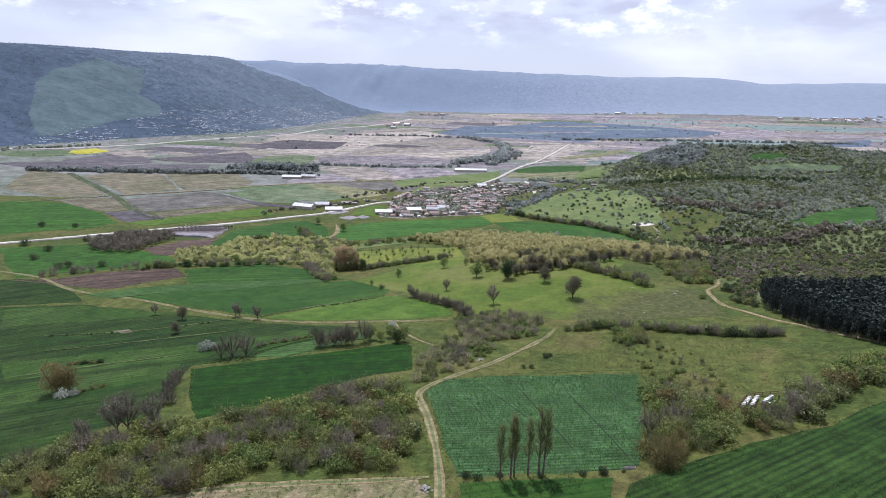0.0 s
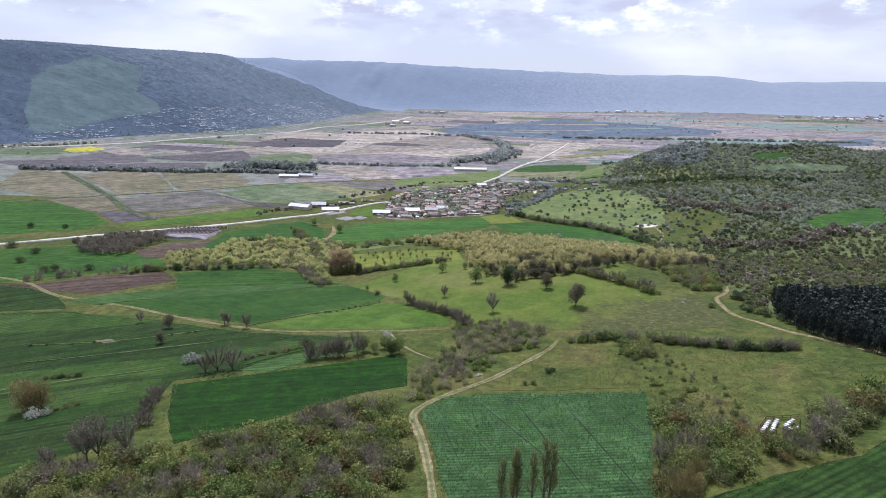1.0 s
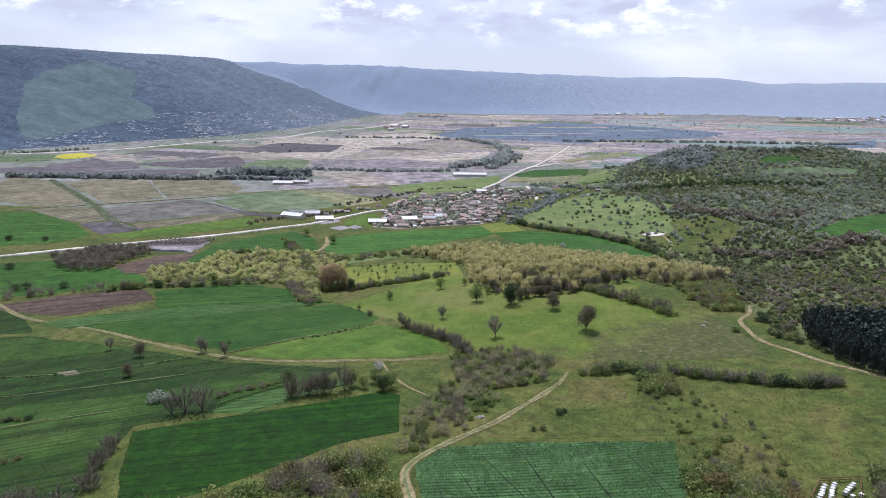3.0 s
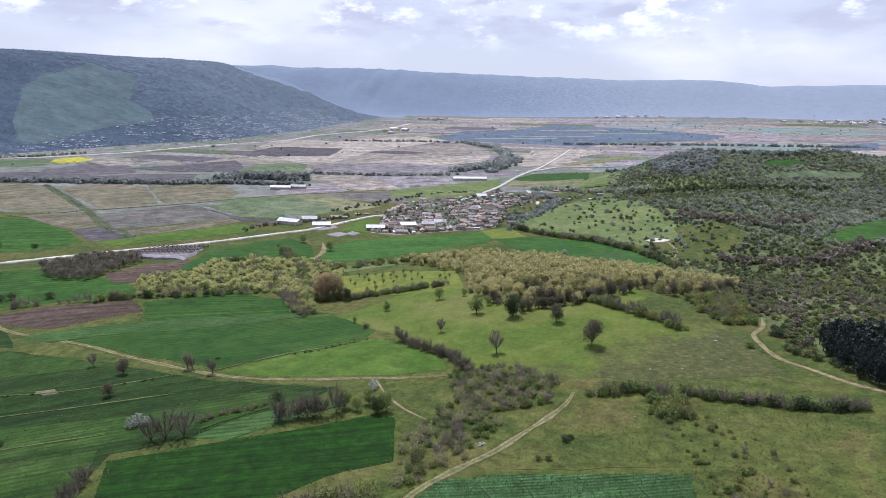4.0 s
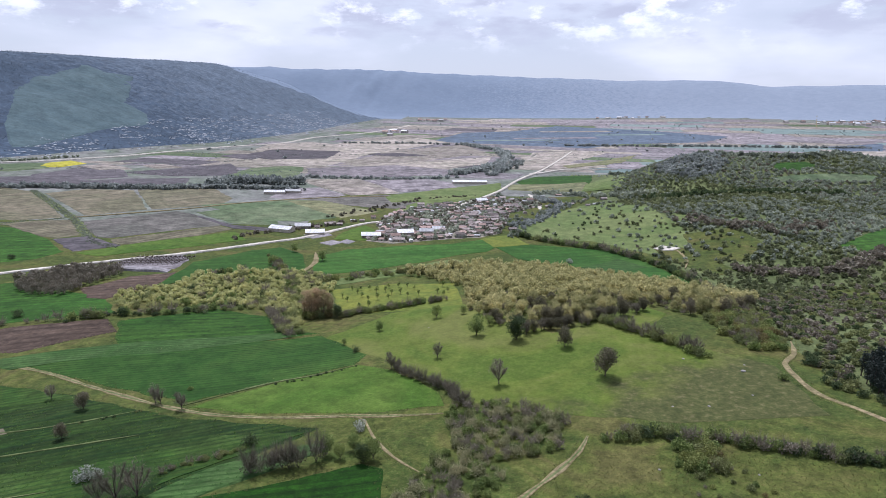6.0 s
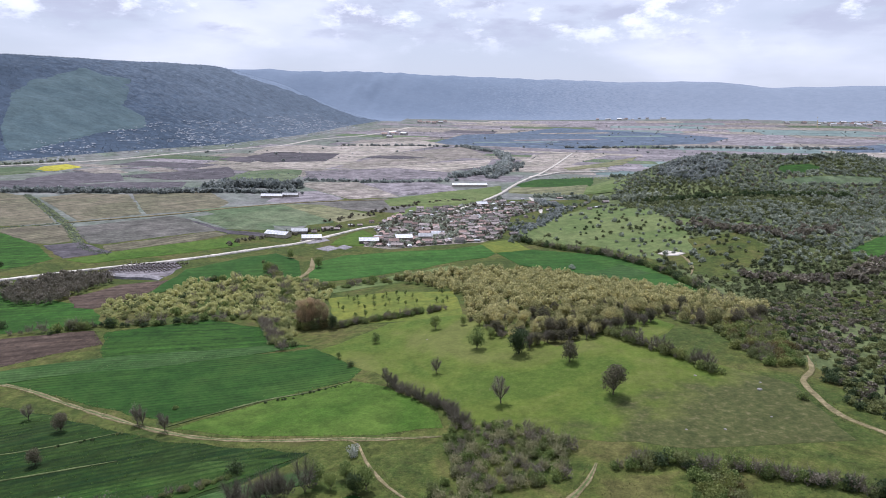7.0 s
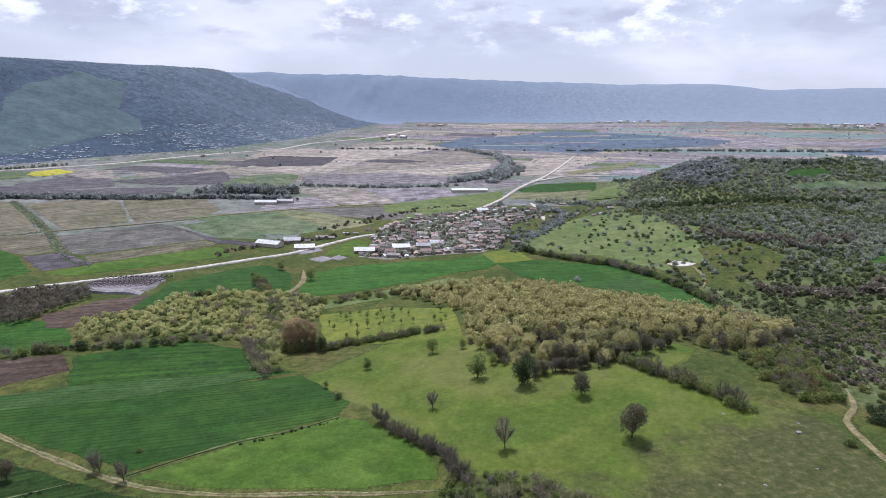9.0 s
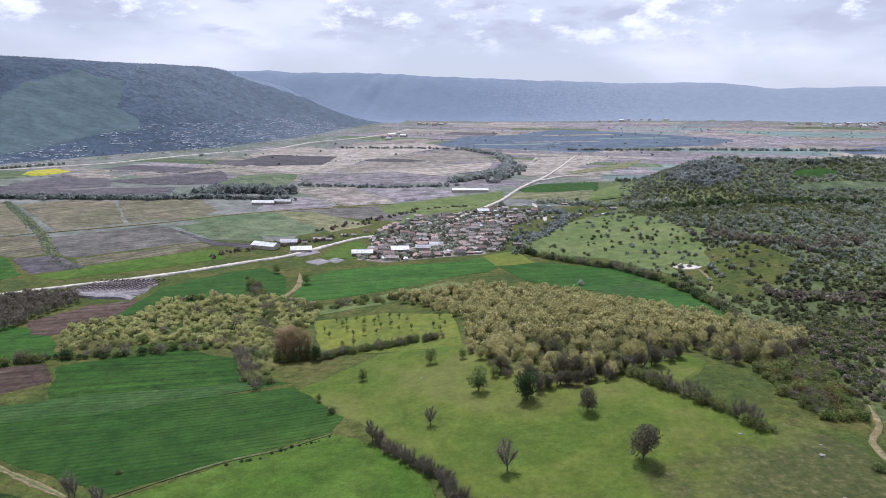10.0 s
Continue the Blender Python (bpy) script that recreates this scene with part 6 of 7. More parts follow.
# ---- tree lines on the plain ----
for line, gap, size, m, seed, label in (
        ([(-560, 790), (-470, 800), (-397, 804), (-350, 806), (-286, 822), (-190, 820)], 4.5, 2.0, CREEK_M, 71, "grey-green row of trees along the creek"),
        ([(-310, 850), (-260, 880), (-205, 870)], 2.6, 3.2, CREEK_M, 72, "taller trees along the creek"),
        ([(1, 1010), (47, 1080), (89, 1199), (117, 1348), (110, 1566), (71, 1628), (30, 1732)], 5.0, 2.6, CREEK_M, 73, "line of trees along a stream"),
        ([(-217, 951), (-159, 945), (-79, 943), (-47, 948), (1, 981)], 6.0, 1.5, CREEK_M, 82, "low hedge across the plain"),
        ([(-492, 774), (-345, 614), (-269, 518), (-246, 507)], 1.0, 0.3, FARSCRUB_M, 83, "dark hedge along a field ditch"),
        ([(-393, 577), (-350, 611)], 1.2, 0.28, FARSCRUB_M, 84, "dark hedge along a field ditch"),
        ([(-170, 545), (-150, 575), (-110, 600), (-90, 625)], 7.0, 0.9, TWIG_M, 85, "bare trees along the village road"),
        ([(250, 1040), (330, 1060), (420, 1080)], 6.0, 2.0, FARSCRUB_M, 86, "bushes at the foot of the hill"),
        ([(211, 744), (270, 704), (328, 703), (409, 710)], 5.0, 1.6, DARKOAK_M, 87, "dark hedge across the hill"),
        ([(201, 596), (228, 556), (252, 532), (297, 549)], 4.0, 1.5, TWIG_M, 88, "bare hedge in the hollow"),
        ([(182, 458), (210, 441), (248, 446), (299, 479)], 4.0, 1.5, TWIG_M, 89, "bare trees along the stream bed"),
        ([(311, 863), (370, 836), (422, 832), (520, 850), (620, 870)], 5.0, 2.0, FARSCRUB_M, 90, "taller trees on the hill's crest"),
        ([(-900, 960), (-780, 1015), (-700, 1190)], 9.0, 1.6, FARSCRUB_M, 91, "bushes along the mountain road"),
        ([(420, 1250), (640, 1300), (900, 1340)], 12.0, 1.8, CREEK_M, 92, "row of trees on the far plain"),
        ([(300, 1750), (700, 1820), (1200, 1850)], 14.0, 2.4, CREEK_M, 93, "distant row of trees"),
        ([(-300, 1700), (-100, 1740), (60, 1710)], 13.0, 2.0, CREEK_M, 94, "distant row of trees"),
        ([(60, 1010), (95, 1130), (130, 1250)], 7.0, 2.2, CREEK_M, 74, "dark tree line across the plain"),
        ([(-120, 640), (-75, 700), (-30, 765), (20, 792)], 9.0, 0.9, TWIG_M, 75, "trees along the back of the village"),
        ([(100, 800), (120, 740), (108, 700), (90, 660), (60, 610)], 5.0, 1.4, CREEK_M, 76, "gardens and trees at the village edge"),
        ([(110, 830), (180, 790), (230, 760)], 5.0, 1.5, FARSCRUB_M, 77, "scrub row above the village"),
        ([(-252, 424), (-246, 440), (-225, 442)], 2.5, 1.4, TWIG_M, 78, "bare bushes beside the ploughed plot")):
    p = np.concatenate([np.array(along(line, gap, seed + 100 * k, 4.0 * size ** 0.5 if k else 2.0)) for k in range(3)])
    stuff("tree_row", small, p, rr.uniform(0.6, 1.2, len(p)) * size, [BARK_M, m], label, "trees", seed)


# ---- grass tussocks, weeds and crop plants ----
def tuft(seed, blades, height, spread, width):
    rng = np.random.default_rng(seed)
    a = rng.random(blades) * 6.283
    r = spread * rng.random(blades) ** 0.5
    p = np.stack([np.cos(a) * r, np.sin(a) * r, np.full(blades, -0.05)], -1)
    out = np.stack([np.cos(a), np.sin(a), np.zeros(blades)], -1)
    side = np.stack([-np.sin(a), np.cos(a), np.zeros(blades)], -1) * width
    top = p + out * height * 0.45 + [0, 0, height] * (0.7 + 0.6 * rng.random((blades, 1)))
    v = np.stack([p - side, p + side, top], 1).reshape(-1, 3)
    return (None, (v, np.arange(blades * 3).reshape(-1, 3)))


TUSSOCK_M = leafage("dry_tussock_grass", (0.09, 0.11, 0.035), (0.17, 0.18, 0.06), (0.30, 0.28, 0.13))
VERGE_M = leafage("long_verge_grass", (0.11, 0.14, 0.045), (0.19, 0.22, 0.08), (0.30, 0.31, 0.14), shine=0.6)
WEED_M = leafage("field_weeds", (0.06, 0.13, 0.03), (0.11, 0.20, 0.05), (0.19, 0.28, 0.085))
CROP_M = leafage("crop_leaves", (0.055, 0.145, 0.034), (0.092, 0.205, 0.060), (0.140, 0.260, 0.092), shine=0.6)
tufts = [tuft(200 + k, 9, 0.38, 0.35, 0.09) for k in range(5)]
crops = [tuft(210 + k, 10, 0.42, 0.28, 0.10) for k in range(5)]


def sprinkle(poly, gap, seed, cut=-0.2, scale=9.0):
    return scatter(poly, gap, seed, keep=clumped(scale, cut))


p = np.concatenate([sprinkle(PASTURE, 0.95, 301), sprinkle(SCRUB_OPEN, 0.9, 303)])
stuff("tussock_grass", tufts, p, rr.uniform(0.4, 0.95, len(p)), [BARK_M, TUSSOCK_M], "pale dry tussocks over the pasture and meadow", "grass", 304)
p = np.concatenate([sprinkle(LEFTCROP, 1.9, 305, 0.1, 6.0), sprinkle(STUBBLE, 1.0, 306, 0.1), sprinkle(STRIP, 1.0, 309)])
stuff("field_weeds", tufts, p, rr.uniform(0.6, 1.5, len(p)), [BARK_M, WEED_M], "rough green weeds and grass in the fields", "grass", 310)


def drilled(poly, row, plant_gap, degrees, seed):
    """Crop plants in drill rows."""
    rng = np.random.default_rng(seed)
    c, s = math.cos(radians(degrees)), math.sin(radians(degrees))
    u, v = np.meshgrid(np.arange(-120, 120, plant_gap), np.arange(-120, 120, row))
    cx, cy = sum(q[0] for q in poly) / len(poly), sum(q[1] for q in poly) / len(poly)
    u, v = u.ravel() + rng.normal(size=u.size) * plant_gap * 0.3, v.ravel() + rng.normal(size=u.size) * 0.07
    x, y = cx + u * c - v * s, cy + u * s + v * c
    ok = inside(poly, x, y)
    for (x0, y0), (x1, y1) in TRAMLINES:
        t = np.clip(((x - x0) * (x1 - x0) + (y - y0) * (y1 - y0)) / ((x1 - x0) ** 2 + (y1 - y0) ** 2), 0, 1)
        ok &= np.hypot(x - x0 - t * (x1 - x0), y - y0 - t * (y1 - y0)) > 0.45
    return np.stack([x[ok], y[ok]], -1)


p = np.concatenate([drilled(TEAL, 1.25, 0.75, -3, 311), drilled([(-66.7, 198.9), (-59.4, 209.3), (-49.3, 216.7), (-37.9, 223.0), (-32.9, 224.4), (-30.7, 219.6), (-39.2, 214.6), (-47.7, 206.3), (-55.3, 198.6)], 2.4, 0.8, 14, 315)])
stuff("crop_plants", crops, p, rr.uniform(0.7, 1.3, len(p)), [BARK_M, CROP_M], "blue-green crop plants in drill rows", "crop", 312)
p = drilled([q for q in RIGHTCROP if q[1] > 100] + [(170, 108), (30, 108)], 1.7, 0.8, 28, 313)
stuff("crop_plants", crops, p, rr.uniform(0.6, 1.2, len(p)), [BARK_M, WEED_M], "green crop plants in slanting rows", "crop", 314)

verge_p = []
for k, outline in enumerate((TEAL, DARKGREEN, RIGHTCROP, MIDGREEN, MIDTEAL, LIMEFIELD, PLOUGH, LEFTCROP, STRIP, STUBBLE)):
    ring = outline + outline[:1]
    verge_p += along(ring, 0.9, 320 + k, 0.5) + along(ring, 1.5, 340 + k, 1.2)
for k, line in enumerate((TRACK_MAIN, TRACK_LEFT, TRACK_RIGHT, TRACK_SIDE, TRACK_FIELD)):
    shift = 1.7
    verge_p += [(x + sx * shift, y) for sx in (-1, 1) for x, y in along(line, 0.7, 360 + k, 0.35)]
verge_p = np.array([q for q in verge_p if q[1] > 95])
stuff("verge_grass", tufts, verge_p, rr.uniform(0.4, 1.1, len(verge_p)), [BARK_M, VERGE_M], "long pale grass along field edges and tracks", "grass", 380)

# low hedges and weedy banks between the valley fields
rv = random.Random(33)
bank_p = []
for k in range(150):
    x, y = rv.uniform(-650, 1500), 950 + 1900 * rv.random() ** 1.4
    if mountain_share(x, y) > 0 or (x > 130 and y < 1110) or x > 0.75 * y:
        continue
    turn, length = radians(-12 + rv.choice((0, 0, 0, 0, 80)) + rv.gauss(0, 3)), rv.uniform(60, 220)
    bank_p += along([(x, y), (x + length * math.cos(turn), y + length * math.sin(turn))], 4.0, 500 + k, 1.2)
bank_p = np.array([q for q in bank_p if mountain_share(*q) < 0.005])
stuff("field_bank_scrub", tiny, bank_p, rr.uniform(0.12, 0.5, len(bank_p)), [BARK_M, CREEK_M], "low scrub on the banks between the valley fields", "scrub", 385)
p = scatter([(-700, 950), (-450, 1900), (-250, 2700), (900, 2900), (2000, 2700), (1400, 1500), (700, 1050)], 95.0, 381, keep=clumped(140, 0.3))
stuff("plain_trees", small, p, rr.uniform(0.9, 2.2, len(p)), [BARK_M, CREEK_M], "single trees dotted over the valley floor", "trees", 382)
p = scatter([(-250, 410), (-240, 444), (-218, 451), (-199, 438), (-207, 418), (-206, 398), (-211, 384), (-235, 390)], 3.2, 383)
stuff("bare_copse", [(None, tree_arrays(420 + k, 5.5, 2.0, count=150, size=0.3, bare=160, bole=0.1, kite=False)[1]) for k in range(3)], p, rr.uniform(0.7, 1.2, len(p)), [BARK_M, TWIG_M], "bare grey copse beside the ploughed plot", "wood", 384)


# ---- village ----
def part(name, bm, material, parent, label=""):
    me = bpy.data.meshes.new(name)
    bm.to_mesh(me)
    bm.free()
    me.materials.append(material)
    ob = new(name, me)
    ob.parent = parent
    return tagged(ob, label)


def box(bm, x0, x1, y0, y1, z0, z1):
    v = [bm.verts.new((x, y, z)) for z in (z0, z1) for y in (y0, y1) for x in (x0, x1)]
    for q in ((0, 2, 3, 1), (4, 5, 7, 6), (0, 1, 5, 4), (2, 6, 7, 3), (0, 4, 6, 2), (1, 3, 7, 5)):
        bm.faces.new([v[i] for i in q])
    return bm


def tinted(name, cols, rough=0.9, scale=1.5, waves=0.0):
    m = surface(name, [(0.3, cols[0]), (0.7, cols[1])], [(0.35, cols[0]), (0.65, cols[1])], scale, 0.2, rough, 0.3, 4.0, tint=0.45,
                rows=[(waves, 90, 0.6, tuple(0.5 * c for c in cols[0]))] if waves else None)
    return m


ROOF_M = tinted("clay_roof_tiles", ((0.270, 0.186, 0.156), (0.456, 0.342, 0.294)), waves=0.5)
OLDROOF_M = tinted("weathered_roof_tiles", ((0.198, 0.168, 0.154), (0.384, 0.330, 0.300)), waves=0.5)
METALROOF_M = tinted("pale_sheet_metal_roof", ((0.46, 0.46, 0.46), (0.62, 0.62, 0.62)), 0.45, waves=0.6)
WALL_M = tinted("lime_plaster", ((0.45, 0.42, 0.37), (0.62, 0.58, 0.52)))
STONEWALL_M = tinted("rubble_stone_wall", ((0.24, 0.21, 0.17), (0.38, 0.34, 0.29)), scale=3)
PANE_M = nodes_of("window_glass")[0]
PANE_M.node_tree.nodes["Principled BSDF"].inputs["Base Color"].default_value = (0.02, 0.025, 0.03, 1)
PANE_M.node_tree.nodes["Principled BSDF"].inputs["Roughness"].default_value = 0.08
FRAME_M = tinted("window_frame_paint", ((0.5, 0.48, 0.44), (0.65, 0.62, 0.58)))
DOOR_M = tinted("door_wood", ((0.10, 0.06, 0.035), (0.18, 0.11, 0.06)))


def house(w, d, eaves, rise, wall, roof, label, chimney=True, openings=True, category="house", name="house"):
    """A gabled house at the origin, its ridge along x."""
    base = tagged(new(name), label, category)
    bm = bmesh.new()
    a = [bm.verts.new(p) for p in ((-w / 2, -d / 2, -1.5), (w / 2, -d / 2, -1.5), (w / 2, d / 2, -1.5), (-w / 2, d / 2, -1.5))]
    b = [bm.verts.new(p) for p in ((-w / 2, -d / 2, eaves), (w / 2, -d / 2, eaves), (w / 2, d / 2, eaves), (-w / 2, d / 2, eaves))]
    g0, g1 = bm.verts.new((-w / 2, 0, eaves + rise)), bm.verts.new((w / 2, 0, eaves + rise))
    bm.faces.new((a[0], a[1], b[1], b[0]))
    bm.faces.new((a[2], a[3], b[3], b[2]))
    bm.faces.new((a[1], a[2], b[2], g1, b[1]))
    bm.faces.new((a[3], a[0], b[0], g0, b[3]))
    bm.faces.new(a[::-1])
    body = part("wall", bm, wall, base)
    bm = bmesh.new()
    o, th = 0.45, 0.16
    k = rise / (d / 2)
    for s in (-1, 1):
        lo = [(-w / 2 - o, s * (d / 2 + o), eaves - k * o), (w / 2 + o, s * (d / 2 + o), eaves - k * o), (w / 2 + o, 0, eaves + rise), (-w / 2 - o, 0, eaves + rise)]
        v = [bm.verts.new((x, y, z + 0.03)) for x, y, z in lo] + [bm.verts.new((x, y, z + 0.03 + th)) for x, y, z in lo]
        for q in ((0, 1, 2, 3), (7, 6, 5, 4), (0, 4, 5, 1), (2, 6, 7, 3), (1, 5, 6, 2), (3, 7, 4, 0)):
            bm.faces.new([v[i] for i in q])
    box(bm, -w / 2 - o, w / 2 + o, -0.16, 0.16, eaves + rise + 0.1, eaves + rise + 0.3)
    bmesh.ops.recalc_face_normals(bm, faces=bm.faces[:])
    top = part("roof", bm, roof, base)
    if chimney:
        bm = box(bmesh.new(), w * 0.22, w * 0.22 + 0.6, 0.5, 1.1, eaves + rise * 0.5, eaves + rise + 0.9)
        box(bm, w * 0.22 - 0.08, w * 0.22 + 0.68, 0.42, 1.18, eaves + rise + 0.9, eaves + rise + 1.05)
        part("chimney", bm, OLDROOF_M, top)
    if openings:
        floors = 2 if eaves > 4.5 else 1
        n = max(2, int(w / 3.2))
        for lev in range(floors):
            for i in range(n):
                x = -w / 2 + w * (i + 0.5) / n
                z = 1.0 + 2.8 * lev
                if lev == 0 and i == n // 2:
                    bm = box(bmesh.new(), x - 0.5, x + 0.5, -d / 2 - 0.07, -d / 2 + 0.05, 0, 2.1)
                    part("door", bm, DOOR_M, base)
                    continue
                bm = bmesh.new()
                for q in ((-0.6, -0.5, 0, 1.3), (0.5, 0.6, 0, 1.3), (-0.5, 0.5, 0, 0.1), (-0.5, 0.5, 1.2, 1.3), (-0.04, 0.04, 0.1, 1.2)):
                    box(bm, x + q[0], x + q[1], -d / 2 - 0.08, -d / 2 + 0.02, z + q[2], z + q[3])
                win = part("window", bm, FRAME_M, base)
                part("pane", box(bmesh.new(), x - 0.5, x + 0.5, -d / 2 - 0.03, -d / 2 + 0.02, z + 0.1, z + 1.2), PANE_M, win)
    return base


def build_village():
    rng = random.Random(77)
    protos = []
    for w, d, e, r, wall, roof, label in (
            (10.5, 8, 3.2, 1.9, WALL_M, ROOF_M, "single-storey plastered house with red tile roof"),
            (9, 8, 5.4, 1.9, WALL_M, ROOF_M, "two-storey plastered house with red tile roof"),
            (12, 8, 3.0, 1.8, STONEWALL_M, OLDROOF_M, "long stone farmhouse with weathered tile roof"),
            (8, 7, 2.8, 1.6, STONEWALL_M, OLDROOF_M, "small stone house with brown tile roof"),
            (11, 8.5, 5.2, 2.0, WALL_M, OLDROOF_M, "two-storey white house with brown roof"),
            (13, 6, 2.6, 1.2, STONEWALL_M, ROOF_M, "low barn with red tile roof"),
            (7, 5, 2.4, 0.8, WALL_M, METALROOF_M, "small shed with pale sheet roof")):
        protos.append(house(w, d, e, r, wall, roof, label, chimney=e > 2.7 and w < 13, openings=True))
    used = [False] * len(protos)
    placed = []

    def near(line, x, y, gap):
        for (x0, y0), (x1, y1) in zip(line, line[1:]):
            t = max(0, min(1, ((x - x0) * (x1 - x0) + (y - y0) * (y1 - y0)) / ((x1 - x0) ** 2 + (y1 - y0) ** 2)))
            if math.hypot(x - x0 - t * (x1 - x0), y - y0 - t * (y1 - y0)) < gap:
                return True
        return False

    spots = scatter(VILLAGE, 6.6, 78).tolist() + [(112 + 12 * k + rng.uniform(-3, 3), 726 + 8 * (k % 3) + rng.uniform(-6, 6)) for k in range(5)]
    spots += [(-116 + 8.5 * k, 590 + 9.5 * k + rng.uniform(-3, 8)) for k in range(6)] + [(-50 + 9 * k, 700 + 7 * k) for k in range(5)]
    spots += [(66 + 9 * k, 775 - 6 * (k % 3)) for k in range(4)] + EAST_YARDS
    for x, y in spots:
        if near(ROAD_WEST, x, y, 8) or near(ROAD_EAST, x, y, 7) or near(VILLAGE_STREET, x, y, 9) or near(VILLAGE_LANE, x, y, 7) or near(FARM_LANE, x, y, 6) or any(math.hypot(x - a, y - b) < 5.6 for a, b in placed):
            continue
        if y > 715 and rng.random() < 0.3:
            continue
        placed.append((x, y))
        k = rng.choices(range(7), (5, 3, 7, 7, 2, 4, 6))[0]
        turn = radians(rng.choice((0, 0, 0, 0, 90)) + 8 + rng.gauss(0, 9))
        m = Matrix.LocRotScale((x, y, z_at(x, y)), Euler((0, 0, turn)), None)
        if used[k]:
            ob = copy_thing(protos[k], m)
        else:
            used[k], ob = True, protos[k]
            ob.matrix_basis = m
        size = rng.uniform(0.46, 0.70)
        ob.scale = (size * rng.uniform(0.9, 1.35), size, size * rng.uniform(0.85, 1.1))
        tagged(ob, group="houses of the village")
    for x, y, w, d, e, turn, label in (
            (-142, 575, 20, 9, 3.6, -18, "long farm shed with pale metal roof"), (-128, 590, 13, 7, 3, 10, "farm shed with pale metal roof"), (-112, 566, 15, 8, 2.8, 12, "low farm shed with pale roof"),
            (-64, 556, 15, 7, 3, 8, "low white-roofed shed in the field"), (-37, 564, 13, 8, 4.2, 12, "white-walled barn with pale roof"),
            (25, 917, 48, 11, 3.6, 8, "very long white stable shed"), (-209, 785, 24, 9, 3.4, 4, "pale-roofed farm building among the fields"),
            (-190, 795, 18, 8, 3.4, 4, "pale-roofed farm building among the fields"), (-20, 573, 11, 6, 3, 6, "small white-roofed shed in the village"), (-10, 582, 10, 6, 3, 6, "small white-roofed shed in the village"),
            (34, 752, 12, 8, 4, 20, "white-roofed hall in the village")):
        ob = house(w, d, e * 0.8, 1.9, STONEWALL_M, METALROOF_M, label, chimney=False, openings=False, category="shed", name="farm_shed")
        ob.matrix_basis = Matrix.LocRotScale((x, y, z_at(x, y)), Euler((0, 0, radians(turn))), None)
    for ob, u in zip(protos, used):
        if not u:
            for o in (*ob.children_recursive, ob):
                bpy.data.objects.remove(o)
    # garden trees between the houses
    p = np.array([q for q in scatter(VILLAGE, 4.8, 79).tolist() if all(math.hypot(q[0] - a, q[1] - b) > 3.4 for a, b in placed)])
    stuff("garden_trees", small, p, np.random.default_rng(80).uniform(0.4, 1.3, len(p)), [BARK_M, FARSCRUB_M], "bare and budding garden trees between the houses", "trees", 81)
    q = np.array([(x + rng.gauss(0, 4), y + rng.gauss(0, 7)) for x, y in EAST_TREES for _ in range(5)])
    stuff("garden_trees", small, q, np.random.default_rng(85).uniform(0.5, 1.4, len(q)), [BARK_M, FARSCRUB_M], "grey-green trees among the last houses", "trees", 86)
    q = p[::2] + 2.5
    stuff("garden_trees", small, q, np.random.default_rng(83).uniform(0.5, 1.4, len(q)), [BARK_M, TWIG_M], "bare grey garden trees between the houses", "trees", 84)


EAST_YARDS = [(71.0, 777.0), (85.0, 801.0), (73.0, 729.0), (76.0, 687.0), (94.0, 766.0), (110.0, 798.0), (116.0, 776.0), (131.0, 812.0), (132.0, 770.0), (148.0, 796.0), (154.0, 771.0), (172.0, 801.0), (175.0, 767.0), (105.0, 727.0), (47.0, 690.0), (39.0, 717.0), (61.0, 743.0), (55.0, 600.0), (182.0, 753.0)]
EAST_TREES = [(48.0, 640.0), (55.0, 629.0), (65.0, 653.0), (72.0, 642.0), (90.0, 679.0), (99.0, 688.0), (108.0, 702.0), (118.0, 715.0), (129.0, 737.0), (154.0, 834.0), (157.0, 813.0), (160.0, 783.0), (55.0, 788.0), (59.0, 802.0), (51.0, 575.0), (57.0, 586.0), (64.0, 595.0), (177.0, 788.0), (143.0, 751.0), (108.0, 827.0), (137.0, 847.0)]
FARM_LANE = [(-120, 560), (-107, 571), (-93, 592), (-78, 615), (-64, 626), (-39, 640), (-18, 634)]
ribbon("village_lane", FARM_LANE, 3.5, ROAD_M, "pale lane from the farm to the village", lift=0.45)
field("village_ground", VILLAGE, YARD_M, "trodden earth and grass between the village houses", lift=0.2, step=8, flare=3.0)
field("village_square", [(-21, 638), (-8, 641), (1, 625), (6, 596), (2, 578), (-3, 580), (-6, 606), (-18, 628)], ROAD_M, "pale gravel square in the village", lift=0.5, step=5)
field("village_garden", [(-76, 605), (-90, 574), (-93, 548), (-67, 545), (-62, 580)], LIME_M, "green garden plot at the village edge", lift=0.32, step=5)
field("bare_patch", [(157, 533), (164, 538), (169, 531), (174, 524), (167, 521), (160, 526)], ROAD_M, "bleached bare ground on the grassy slope", lift=0.75, step=3, flare=0.5)
ribbon("field_track", [(168, 528), (170, 514), (166, 490), (157, 469)], 1.6, TRACK_M, "pale path down from the bare ground", lift=0.7, category="track")
build_village()


